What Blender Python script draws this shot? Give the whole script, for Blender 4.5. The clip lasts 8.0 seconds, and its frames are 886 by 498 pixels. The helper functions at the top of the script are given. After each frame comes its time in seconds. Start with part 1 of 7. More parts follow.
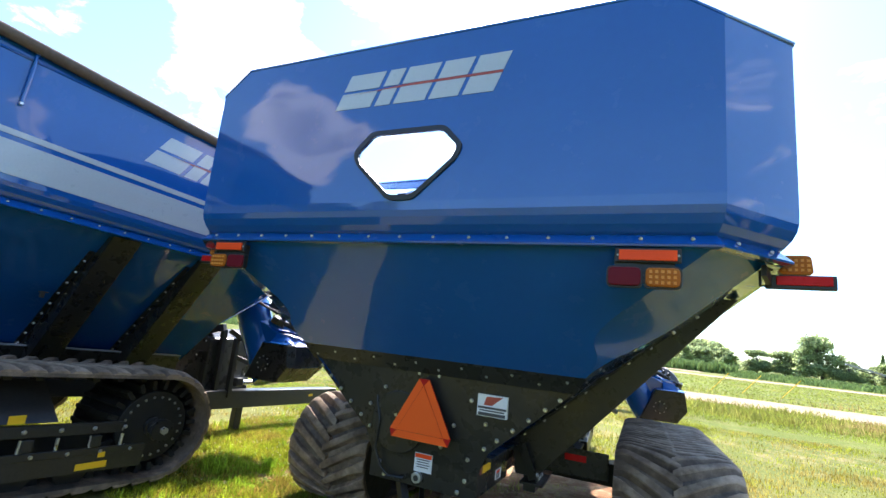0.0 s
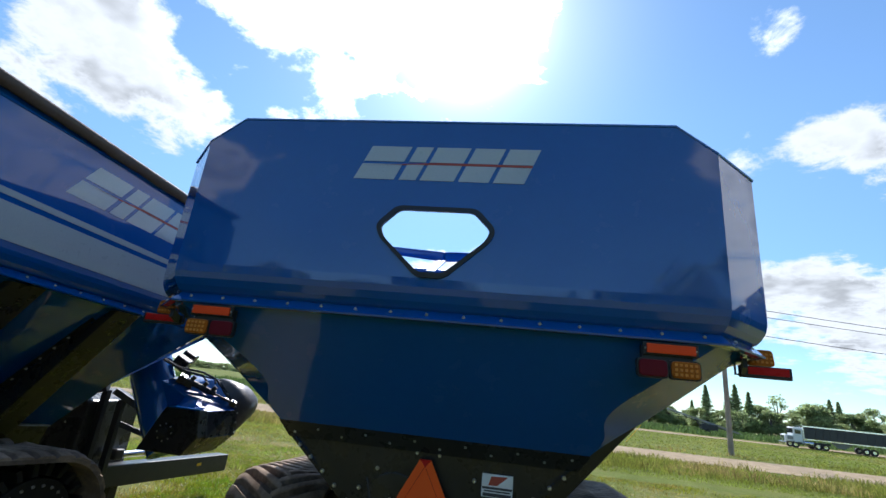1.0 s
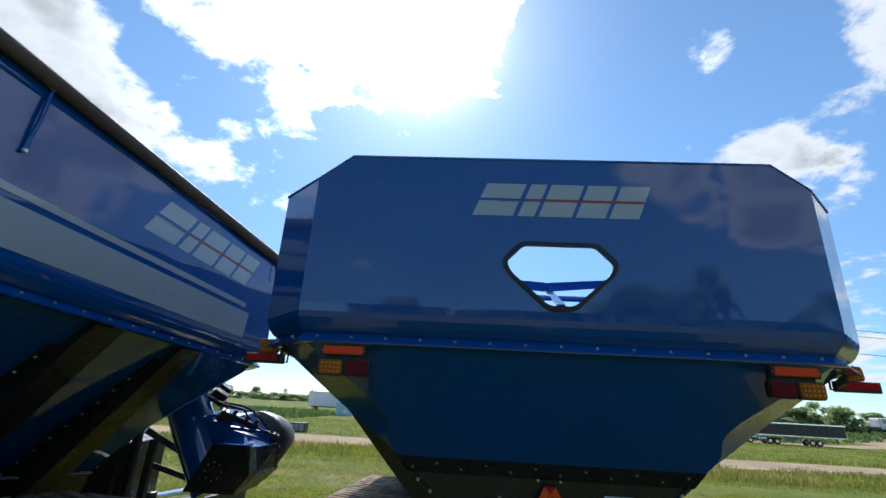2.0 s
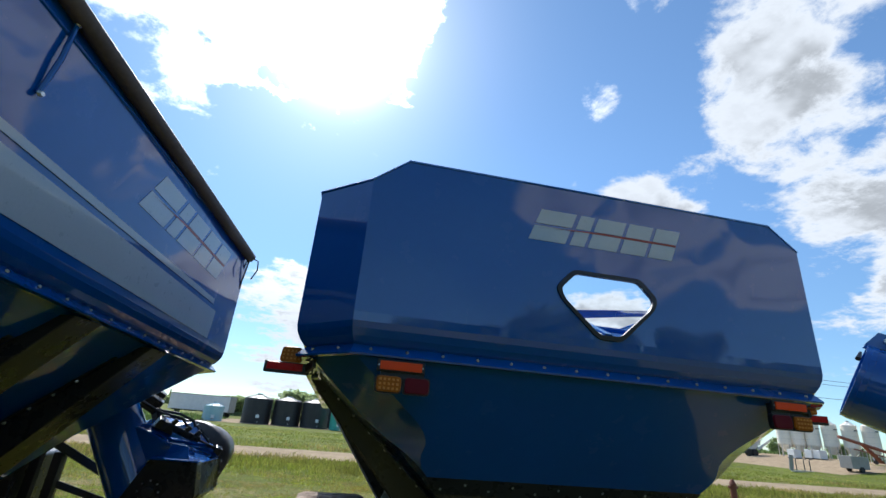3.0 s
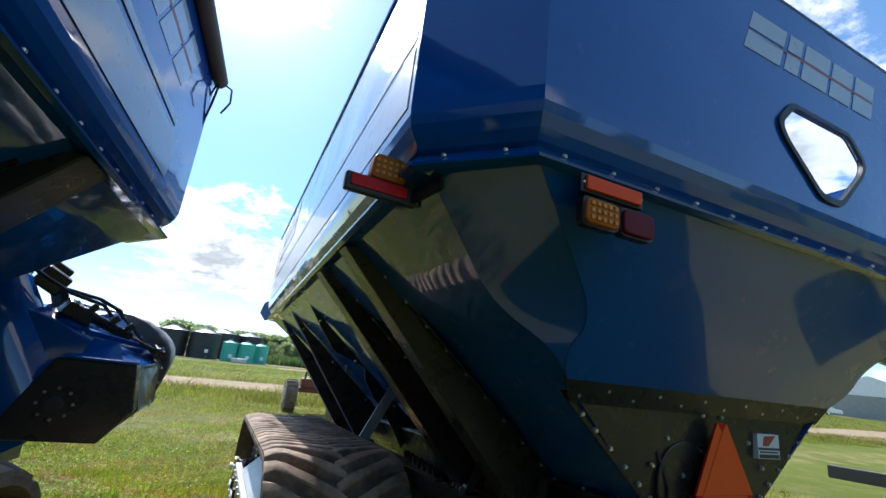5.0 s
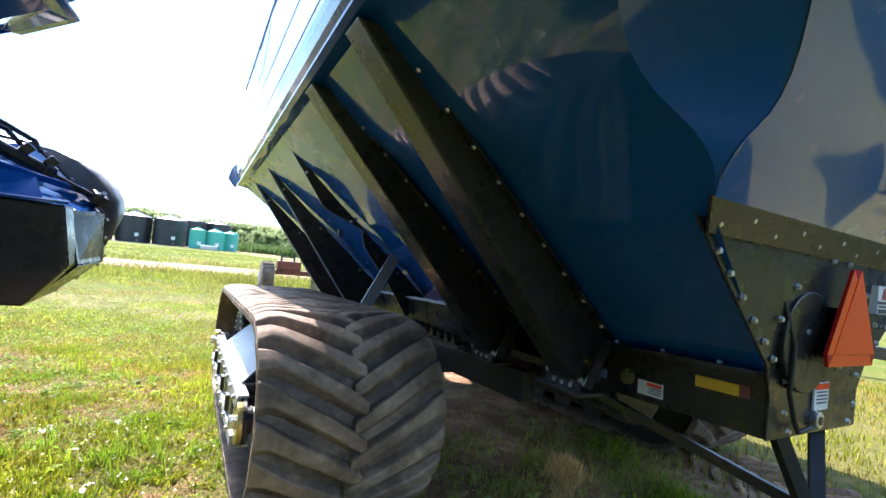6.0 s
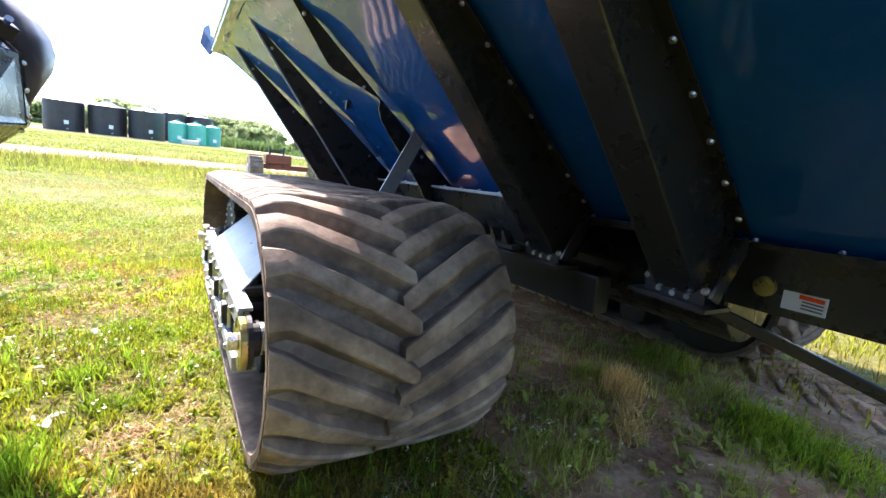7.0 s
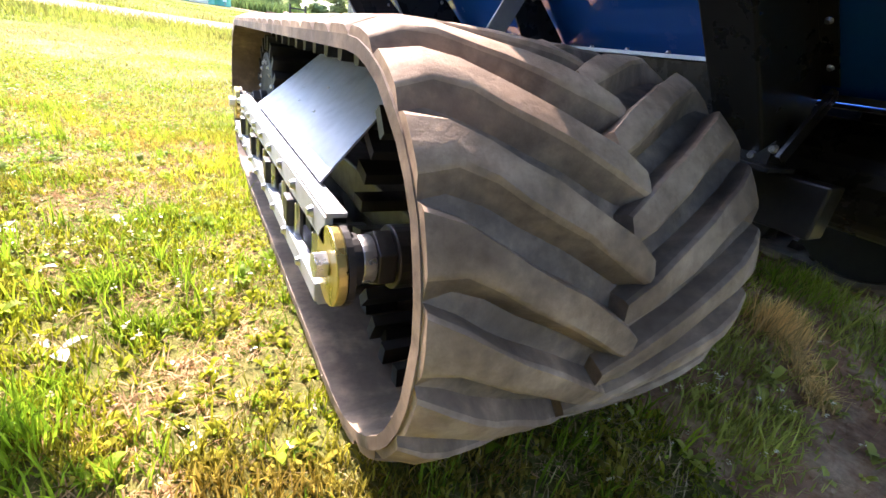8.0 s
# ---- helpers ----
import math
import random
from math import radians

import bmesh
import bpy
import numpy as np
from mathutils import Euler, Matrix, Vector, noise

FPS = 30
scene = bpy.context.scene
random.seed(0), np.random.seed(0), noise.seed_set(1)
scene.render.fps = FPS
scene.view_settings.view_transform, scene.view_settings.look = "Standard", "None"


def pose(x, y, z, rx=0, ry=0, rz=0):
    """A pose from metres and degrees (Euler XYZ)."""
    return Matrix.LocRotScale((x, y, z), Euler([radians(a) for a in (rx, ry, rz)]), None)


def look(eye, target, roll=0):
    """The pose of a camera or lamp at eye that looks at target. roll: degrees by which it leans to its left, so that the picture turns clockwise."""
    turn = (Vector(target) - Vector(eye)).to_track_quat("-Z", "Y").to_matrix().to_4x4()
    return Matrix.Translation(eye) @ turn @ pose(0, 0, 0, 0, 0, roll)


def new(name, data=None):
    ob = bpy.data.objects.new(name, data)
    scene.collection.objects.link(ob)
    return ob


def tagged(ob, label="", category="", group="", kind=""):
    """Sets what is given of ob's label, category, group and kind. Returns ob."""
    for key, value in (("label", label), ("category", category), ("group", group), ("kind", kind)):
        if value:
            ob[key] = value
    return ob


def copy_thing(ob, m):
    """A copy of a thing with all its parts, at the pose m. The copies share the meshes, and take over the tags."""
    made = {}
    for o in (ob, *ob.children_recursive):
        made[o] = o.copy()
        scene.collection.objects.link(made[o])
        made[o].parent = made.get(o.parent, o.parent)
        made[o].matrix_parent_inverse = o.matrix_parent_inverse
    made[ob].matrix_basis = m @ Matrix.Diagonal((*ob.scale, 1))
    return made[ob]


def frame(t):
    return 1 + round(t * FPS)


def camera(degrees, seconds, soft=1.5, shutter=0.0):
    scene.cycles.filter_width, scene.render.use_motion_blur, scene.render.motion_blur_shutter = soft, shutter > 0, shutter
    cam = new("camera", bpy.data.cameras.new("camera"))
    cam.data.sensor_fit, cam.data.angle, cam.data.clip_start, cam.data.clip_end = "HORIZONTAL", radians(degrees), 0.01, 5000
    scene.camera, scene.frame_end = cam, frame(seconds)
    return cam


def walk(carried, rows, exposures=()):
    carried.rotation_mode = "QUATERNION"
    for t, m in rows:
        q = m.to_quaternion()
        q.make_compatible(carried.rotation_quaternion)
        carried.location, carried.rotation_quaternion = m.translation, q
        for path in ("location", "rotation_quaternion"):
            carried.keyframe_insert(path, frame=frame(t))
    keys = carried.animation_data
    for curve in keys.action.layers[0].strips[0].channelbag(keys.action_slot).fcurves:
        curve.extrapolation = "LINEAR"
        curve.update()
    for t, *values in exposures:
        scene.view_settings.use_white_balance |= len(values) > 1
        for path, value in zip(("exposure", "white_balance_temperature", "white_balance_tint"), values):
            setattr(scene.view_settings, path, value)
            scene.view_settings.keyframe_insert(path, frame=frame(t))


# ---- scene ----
cam = camera(89.1, 8.0)
PATH = [
    (0, (1.226, -2.074, 1.76), (0.415, -0.28, 2.113), 5.7),
    (0.3, (1.031, -2.233, 1.864), (0.382, -0.404, 2.345), 5.4),
    (0.5, (0.899, -2.299, 1.886), (0.353, -0.448, 2.41), 6.6),
    (0.6, (0.817, -2.321, 1.879), (0.327, -0.46, 2.423), 6.4),
    (1, (0.428, -2.38, 1.861), (0.136, -0.493, 2.454), 6.0),
    (1.5, (-0.1, -2.576, 1.869), (-0.324, -0.697, 2.515), 4.8),
    (1.6, (-0.213, -2.633, 1.878), (-0.414, -0.75, 2.519), 4.6),
    (1.7, (-0.288, -2.621, 1.892), (-0.476, -0.736, 2.534), 4.1),
    (2.8, (-1.362, -2.54, 1.887), (-1.123, -0.687, 2.601), 4.2),
    (3, (-1.53, -2.484, 1.898), (-1.193, -0.647, 2.615), 4.8),
    (3.5, (-1.886, -2.261, 1.917), (-1.449, -0.492, 2.741), 2.6),
    (4, (-2.164, -1.932, 1.888), (-1.595, -0.198, 2.707), 1.9),
    (4.5, (-2.278, -1.482, 1.787), (-1.63, 0.251, 2.546), 5.0),
    (4.7, (-2.259, -1.264, 1.675), (-1.556, 0.486, 2.341), 5.4),
    (5.8, (-2.247, -0.38, 1.382), (-1.318, 1.384, 1.54), 7.9),
    (6, (-2.211, -0.19, 1.314), (-1.246, 1.561, 1.371), 6.1),
    (6.2, (-2.195, -0.022, 1.255), (-1.21, 1.718, 1.21), 5.4),
    (6.5, (-2.175, 0.161, 1.197), (-1.184, 1.89, 1.034), 6.1),
    (7, (-2.145, 0.505, 1.162), (-1.119, 2.181, 0.786), 6.8),
    (7.5, (-2.154, 0.877, 1.072), (-1.184, 2.534, 0.514), 6.5),
    (8, (-2.203, 1.238, 0.973), (-1.261, 2.78, 0.115), 9.9),
]
EXPOSURES = [(0.0, 2.42, 6500, 19), (0.3, 2.04, 6500, 19), (0.6, 1.56, 6300, 18), (1.0, 1.06, 6150, 15), (1.7, 0.85, 6150, 13), (2.8, 0.87, 6200, 14), (4.5, 0.87, 6150, 14),
             (4.7, 0.96, 6100, 14), (5.8, 2.42, 6250, 20), (6.5, 2.68, 6350, 24), (7.0, 2.86, 6450, 27), (7.6, 3.08, 6700, 30), (8.0, 3.16, 6950, 31)]
walk(cam, [(t, look(eye, target, roll)) for t, eye, target, roll in PATH], EXPOSURES)

# ---- light ----
SUN_AZ, SUN_EL = -9.0, 45.0          # from +y towards +x, degrees


def heading(az, el):
    a, e = radians(az), radians(el)
    return Vector((math.sin(a) * math.cos(e), math.cos(a) * math.cos(e), math.sin(e)))


SUN_WAY = heading(SUN_AZ, SUN_EL)
sun = new("sun", bpy.data.lights.new("sun", "SUN"))
sun.data.energy, sun.data.angle, sun.data.color = 2.5, radians(0.6), (1.0, 0.95, 0.86)
sun.matrix_world = look((0, 0, 30), Vector((0, 0, 30)) - SUN_WAY)


class Nodes:
    """Short calls for node trees."""

    def __init__(self, tree):
        self.t = tree
        tree.nodes.clear()

    def add(self, kind, **sets):
        n = self.t.nodes.new(kind)
        for k, v in sets.items():
            if k == "operation":
                n.operation = v
            elif k == "blend_type":
                n.blend_type = v
            elif k == "data_type":
                n.data_type = v
            elif k == "interpolation_type":
                n.interpolation_type = v
        return n

    def put(self, sock, val):
        if hasattr(val, "is_output"):
            self.t.links.new(val, sock)
        else:
            sock.default_value = val

    def math(self, op, a, b=0.0, c=0.0):
        n = self.add("ShaderNodeMath", operation=op)
        for s, v in zip(n.inputs, (a, b, c)):
            self.put(s, v)
        return n.outputs[0]

    def vec(self, op, a, b=(0, 0, 0)):
        n = self.add("ShaderNodeVectorMath", operation=op)
        self.put(n.inputs[0], a)
        self.put(n.inputs[1], b)
        return n.outputs["Value"] if op == "DOT_PRODUCT" else n.outputs[0]

    def span(self, v, a, b, lo=0.0, hi=1.0, smooth=True):
        n = self.add("ShaderNodeMapRange", interpolation_type="SMOOTHSTEP" if smooth else "LINEAR")
        for s, x in zip(n.inputs, (v, a, b, lo, hi)):
            self.put(s, x)
        return n.outputs[0]

    def noise(self, where, scale, detail=4.0, rough=0.55, distort=0.0):
        n = self.add("ShaderNodeTexNoise")
        if where is not None:
            self.put(n.inputs["Vector"], where)
        n.inputs["Scale"].default_value = scale
        n.inputs["Detail"].default_value = detail
        n.inputs["Roughness"].default_value = rough
        n.inputs["Distortion"].default_value = distort
        return n.outputs[0]

    def mix(self, f, a, b, mode="MIX"):
        n = self.add("ShaderNodeMix", data_type="RGBA", blend_type=mode)
        self.put(n.inputs[0], f)
        self.put(n.inputs[6], a if hasattr(a, "is_output") else (*a, 1))
        self.put(n.inputs[7], b if hasattr(b, "is_output") else (*b, 1))
        return n.outputs[2]


world = bpy.data.worlds.new("sky")
scene.world = world
world.use_nodes = True
W = Nodes(world.node_tree)
sky = W.add("ShaderNodeTexSky")
sky.sky_type, sky.sun_disc = "NISHITA", False
sky.sun_elevation, sky.sun_rotation = radians(SUN_EL), radians(SUN_AZ)
sky.air_density, sky.dust_density, sky.ozone_density = 0.75, 0.12, 0.7
way = W.add("ShaderNodeTexCoord").outputs["Generated"]
sep = W.add("ShaderNodeSeparateXYZ")
W.put(sep.inputs[0], way)
up = W.math("MAXIMUM", sep.outputs[2], 0.0)
deep = W.math("ADD", up, 0.22)
flat = W.add("ShaderNodeCombineXYZ")
W.put(flat.inputs[0], W.math("DIVIDE", sep.outputs[0], deep))
W.put(flat.inputs[1], W.math("DIVIDE", sep.outputs[1], deep))
puff = W.math("ADD", W.math("MULTIPLY", W.noise(flat.outputs[0], 2.6, 9.0, 0.62, 0.2), 0.62), W.math("ADD", W.math("MULTIPLY", W.noise(flat.outputs[0], 9.0, 7.0, 0.65, 0.3), 0.31), W.math("MULTIPLY", W.noise(flat.outputs[0], 30.0, 6.0, 0.65, 0.4), 0.07)))
# where the banks of cumulus stand: azimuth, elevation, radius, weight; (170, 66) and (-120, 60) are unseen, added as
# diffuse fill
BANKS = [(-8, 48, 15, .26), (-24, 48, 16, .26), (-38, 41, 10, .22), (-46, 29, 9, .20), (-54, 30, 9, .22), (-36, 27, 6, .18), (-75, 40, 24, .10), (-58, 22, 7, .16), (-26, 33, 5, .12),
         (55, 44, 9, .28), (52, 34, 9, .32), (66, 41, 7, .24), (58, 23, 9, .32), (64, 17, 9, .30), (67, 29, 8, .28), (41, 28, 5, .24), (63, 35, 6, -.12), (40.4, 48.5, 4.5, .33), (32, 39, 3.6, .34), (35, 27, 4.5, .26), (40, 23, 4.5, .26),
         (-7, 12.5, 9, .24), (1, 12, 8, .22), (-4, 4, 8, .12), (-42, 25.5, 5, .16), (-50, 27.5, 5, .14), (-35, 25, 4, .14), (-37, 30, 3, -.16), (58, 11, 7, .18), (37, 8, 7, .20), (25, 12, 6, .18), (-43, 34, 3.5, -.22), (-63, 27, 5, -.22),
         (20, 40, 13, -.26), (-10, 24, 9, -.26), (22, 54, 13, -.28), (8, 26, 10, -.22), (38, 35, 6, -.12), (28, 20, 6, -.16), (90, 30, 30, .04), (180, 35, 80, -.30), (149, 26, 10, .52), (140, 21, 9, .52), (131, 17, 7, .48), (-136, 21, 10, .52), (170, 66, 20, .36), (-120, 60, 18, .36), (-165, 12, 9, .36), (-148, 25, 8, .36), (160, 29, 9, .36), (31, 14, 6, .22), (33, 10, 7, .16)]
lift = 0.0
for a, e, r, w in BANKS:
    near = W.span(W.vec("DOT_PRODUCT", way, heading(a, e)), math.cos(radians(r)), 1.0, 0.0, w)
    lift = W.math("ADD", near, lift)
low = W.math("MULTIPLY", W.span(up, 0.06, 0.30, 0.045, 0.0), W.span(sep.outputs[1], -0.5, 0.3, 0.1, 1.0))
ragged = W.math("MULTIPLY_ADD", W.math("SUBTRACT", puff, 0.5), 1.9, 0.5)
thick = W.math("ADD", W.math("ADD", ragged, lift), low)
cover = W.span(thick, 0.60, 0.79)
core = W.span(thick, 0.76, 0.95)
shade = W.noise(flat.outputs[0], 4.5, 3.0, 0.5)
sunny = W.vec("DOT_PRODUCT", way, SUN_WAY)
bright = W.math("ADD", W.span(sunny, 0.80, 1.0, 3.8, 9.0), W.span(sunny, 0.955, 1.0, 0.0, 40.0))
grey = W.math("ADD", W.math("MULTIPLY", core, W.span(shade, 0.42, 0.60, 0.38, 0.0)), W.math("MULTIPLY", core, W.span(W.noise(flat.outputs[0], 16.0, 6.0, 0.6), 0.40, 0.62, 0.08, 0.0)))
lum = W.math("MULTIPLY", bright, W.math("SUBTRACT", 1.0, grey))
white = W.add("ShaderNodeCombineXYZ")
for s, k in zip(white.inputs, (0.94, 1.02, 1.06)):
    W.put(s, W.math("MULTIPLY", lum, k))
halo = W.math("ADD", W.math("MULTIPLY", W.math("POWER", W.math("MAXIMUM", sunny, 0.0), 40.0), 2.0), W.math("MULTIPLY", W.math("POWER", W.math("MAXIMUM", sunny, 0.0), 300.0), 50.0))
haze = W.add("ShaderNodeCombineXYZ")
for s, k in zip(haze.inputs, (1.0, 0.98, 0.92)):
    W.put(s, W.math("MULTIPLY", halo, k))
low_sky = W.add("ShaderNodeCombineXYZ")
for s, k in zip(low_sky.inputs, (0.78, 0.98, 1.0)):
    W.put(s, W.math("MULTIPLY", W.span(up, 0.0, 0.55, 0.56, 0.88), k))
azure = W.mix(1.0, sky.outputs[0], low_sky.outputs[0], "MULTIPLY")
clear = W.mix(1.0, azure, haze.outputs[0], "ADD")
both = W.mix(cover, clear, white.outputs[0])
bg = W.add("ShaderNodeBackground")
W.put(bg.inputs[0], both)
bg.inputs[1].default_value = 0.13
out = W.add("ShaderNodeOutputWorld")
W.put(out.inputs[0], bg.outputs[0])

# ---- materials ----


def material(name, base, rough=0.5, metal=0.0, vary=0.15, scale=6.0, bump=0.0, bump_scale=60.0, coat=0.0, second=None, patch=1.5,
             edge=(0.45, 0.6), wave=0.0, wave_scale=1.2, spec=0.5, rough_vary=0.1, object_random=0.0, through_light=0.0, island=0.0):
    """A painted, metal, rubber or plant surface: base colour with fine and broad variation, an optional second colour in patches, relief and gloss."""
    m = bpy.data.materials.new(name)
    m.use_nodes = True
    N = Nodes(m.node_tree)
    where = N.add("ShaderNodeTexCoord").outputs["Object"]
    fine = N.noise(where, scale * 6, 5.0, 0.6)
    broad = N.noise(where, patch, 4.0, 0.55)
    gain = N.math("ADD", N.span(fine, 0.3, 0.7, -vary * 0.6, vary * 0.6, False), N.span(broad, 0.3, 0.7, 1.0 - vary, 1.0 + vary, False))
    if object_random:
        gain = N.math("MULTIPLY", gain, N.span(N.add("ShaderNodeObjectInfo").outputs["Random"], 0, 1, 1 - object_random, 1 + object_random, False))
    if island:
        gain = N.math("MULTIPLY", gain, N.span(N.add("ShaderNodeNewGeometry").outputs["Random Per Island"], 0, 1, 1 - island, 1 + island, False))
    colour = (*base, 1)
    rgb = N.add("ShaderNodeRGB")
    rgb.outputs[0].default_value = colour
    col = rgb.outputs[0]
    if second:
        col = N.mix(N.span(N.noise(where, scale, 7.0, 0.65), edge[0], edge[1]), col, second)
    tint = N.add("ShaderNodeCombineXYZ")
    for s in tint.inputs:
        N.put(s, gain)
    col = N.mix(1.0, col, tint.outputs[0], "MULTIPLY")
    b = N.add("ShaderNodeBsdfPrincipled")
    N.put(b.inputs["Base Color"], col)
    N.put(b.inputs["Roughness"], N.span(N.noise(where, scale * 1.7, 5.0, 0.6), 0.3, 0.7, max(rough - rough_vary, 0.02), rough + rough_vary, False))
    b.inputs["Metallic"].default_value = metal
    b.inputs["Coat Weight"].default_value = coat
    b.inputs["Coat Roughness"].default_value = 0.04
    b.inputs["Coat IOR"].default_value = 1.64
    b.inputs["Specular IOR Level"].default_value = spec
    normal = None
    if wave:
        w = N.add("ShaderNodeBump")
        w.inputs["Strength"].default_value, w.inputs["Distance"].default_value = 1.0, wave
        N.put(w.inputs["Height"], N.noise(where, wave_scale, 1.0, 0.4))
        normal = w.outputs[0]
        N.put(b.inputs["Coat Normal"], normal)
    if bump:
        w = N.add("ShaderNodeBump")
        w.inputs["Strength"].default_value, w.inputs["Distance"].default_value = 0.6, bump
        N.put(w.inputs["Height"], N.noise(where, bump_scale, 6.0, 0.65))
        if normal:
            N.put(w.inputs["Normal"], normal)
        normal = w.outputs[0]
    if normal:
        N.put(b.inputs["Normal"], normal)
    o = N.add("ShaderNodeOutputMaterial")
    if through_light:
        tr = N.add("ShaderNodeBsdfTranslucent")
        N.put(tr.inputs[0], col)
        mx = N.add("ShaderNodeMixShader")
        mx.inputs[0].default_value = through_light
        N.put(mx.inputs[1], b.outputs[0])
        N.put(mx.inputs[2], tr.outputs[0])
        N.put(o.inputs[0], mx.outputs[0])
    else:
        N.put(o.inputs[0], b.outputs[0])
    return m


BLUE = material("blue_paint", (0.002, 0.082, 0.33), 0.25, 0.0, 0.05, 3.0, coat=1.0, spec=0.08, wave=0.022, wave_scale=1.3, rough_vary=0.04)
BLACK = material("black_paint", (0.020, 0.019, 0.018), 0.30, 0.0, 0.25, 5.0, wave=0.006, wave_scale=2.0, spec=0.45)
FRAME = material("dark_steel_frame", (0.024, 0.023, 0.022), 0.42, 0.0, 0.3, 8.0, bump=0.001, second=(0.035, 0.032, 0.028), edge=(0.6, 0.75))
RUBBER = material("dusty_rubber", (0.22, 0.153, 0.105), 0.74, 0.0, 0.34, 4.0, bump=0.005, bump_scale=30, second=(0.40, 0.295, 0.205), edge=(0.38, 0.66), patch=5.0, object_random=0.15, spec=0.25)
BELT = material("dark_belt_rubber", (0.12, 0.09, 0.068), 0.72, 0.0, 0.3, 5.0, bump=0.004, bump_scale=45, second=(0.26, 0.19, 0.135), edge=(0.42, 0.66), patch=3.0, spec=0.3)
# RUBBER darkened to paint shade on the lug flanks; also used for tyres
DIMMED_RUBBER = material("shade_dimmed_rubber", (0.15, 0.107, 0.077), 0.72, 0.0, 0.34, 4.0, bump=0.005, bump_scale=30, second=(0.29, 0.205, 0.14), edge=(0.42, 0.66), patch=5.0, object_random=0.15, spec=0.25)
INNER = material("clean_black_rubber", (0.014, 0.014, 0.014), 0.6, 0.0, 0.2, 6.0, bump=0.001)
ZINC = material("zinc_plated_steel", (0.62, 0.62, 0.60), 0.32, 0.85, 0.15, 9.0)
GALV = material("galvanised_plate", (0.40, 0.42, 0.44), 0.48, 0.25, 0.12, 4.0, bump=0.0006, second=(0.29, 0.30, 0.31), edge=(0.5, 0.7))
GOLD = material("yellow_zinc", (0.55, 0.45, 0.16), 0.3, 0.8, 0.15, 9.0)
ORANGE = material("orange_reflective_film", (0.95, 0.085, 0.015), 0.35, 0.0, 0.04, 30.0, spec=0.15)
BRIGHT_ORANGE = material("fluorescent_orange_sheet", (1.0, 0.13, 0.02), 0.4, 0.0, 0.03, 30.0, spec=0.15)
RED = material("red_reflective_film", (0.55, 0.012, 0.012), 0.32, 0.0, 0.05, 30.0, spec=0.15)
RED_LENS = material("dark_red_lens", (0.14, 0.006, 0.014), 0.4, 0.0, 0.05, 30.0, spec=0.15)
AMBER = material("amber_lens", (0.44, 0.12, 0.010), 0.35, 0.0, 0.08, 40.0, spec=0.15)
AMBER_SPOT = material("amber_diode", (0.72, 0.30, 0.06), 0.4, 0.0, 0.05, 40.0, spec=0.15)
HOOD = material("dusty_black_hood", (0.075, 0.066, 0.057), 0.42, 0.0, 0.25, 3.0, spec=0.6, second=(0.13, 0.11, 0.09), edge=(0.45, 0.65))
PLASTIC = material("black_plastic", (0.015, 0.015, 0.015), 0.45, 0.0, 0.1, 10.0)
DECAL = material("pale_grey_vinyl", (0.42, 0.45, 0.47), 0.35, 0.0, 0.05, 10.0, coat=0.6)
DECAL_RED = material("red_vinyl", (0.42, 0.06, 0.035), 0.35, 0.0, 0.05, 10.0)
DECAL_WHITE = material("white_vinyl", (0.78, 0.78, 0.76), 0.4, 0.0, 0.04, 10.0)
DECAL_DARK = material("dark_print", (0.05, 0.05, 0.055), 0.5, 0.0, 0.05, 10.0)
YELLOW = material("yellow_reflective_film", (0.85, 0.50, 0.02), 0.35, 0.0, 0.05, 20.0)
TARP = material("brown_vinyl_tarp", (0.17, 0.125, 0.10), 0.6, 0.0, 0.2, 6.0, bump=0.003, bump_scale=25, through_light=0.25, spec=0.3)

GLASS = bpy.data.materials.new("clear_window")
GLASS.use_nodes = True
G = Nodes(GLASS.node_tree)
gl = G.add("ShaderNodeBsdfPrincipled")
gl.inputs["Transmission Weight"].default_value, gl.inputs["Roughness"].default_value, gl.inputs["IOR"].default_value = 1.0, 0.01, 1.1
gl.inputs["Base Color"].default_value = (0.92, 0.96, 0.98, 1)
G.put(G.add("ShaderNodeOutputMaterial").inputs[0], gl.outputs[0])


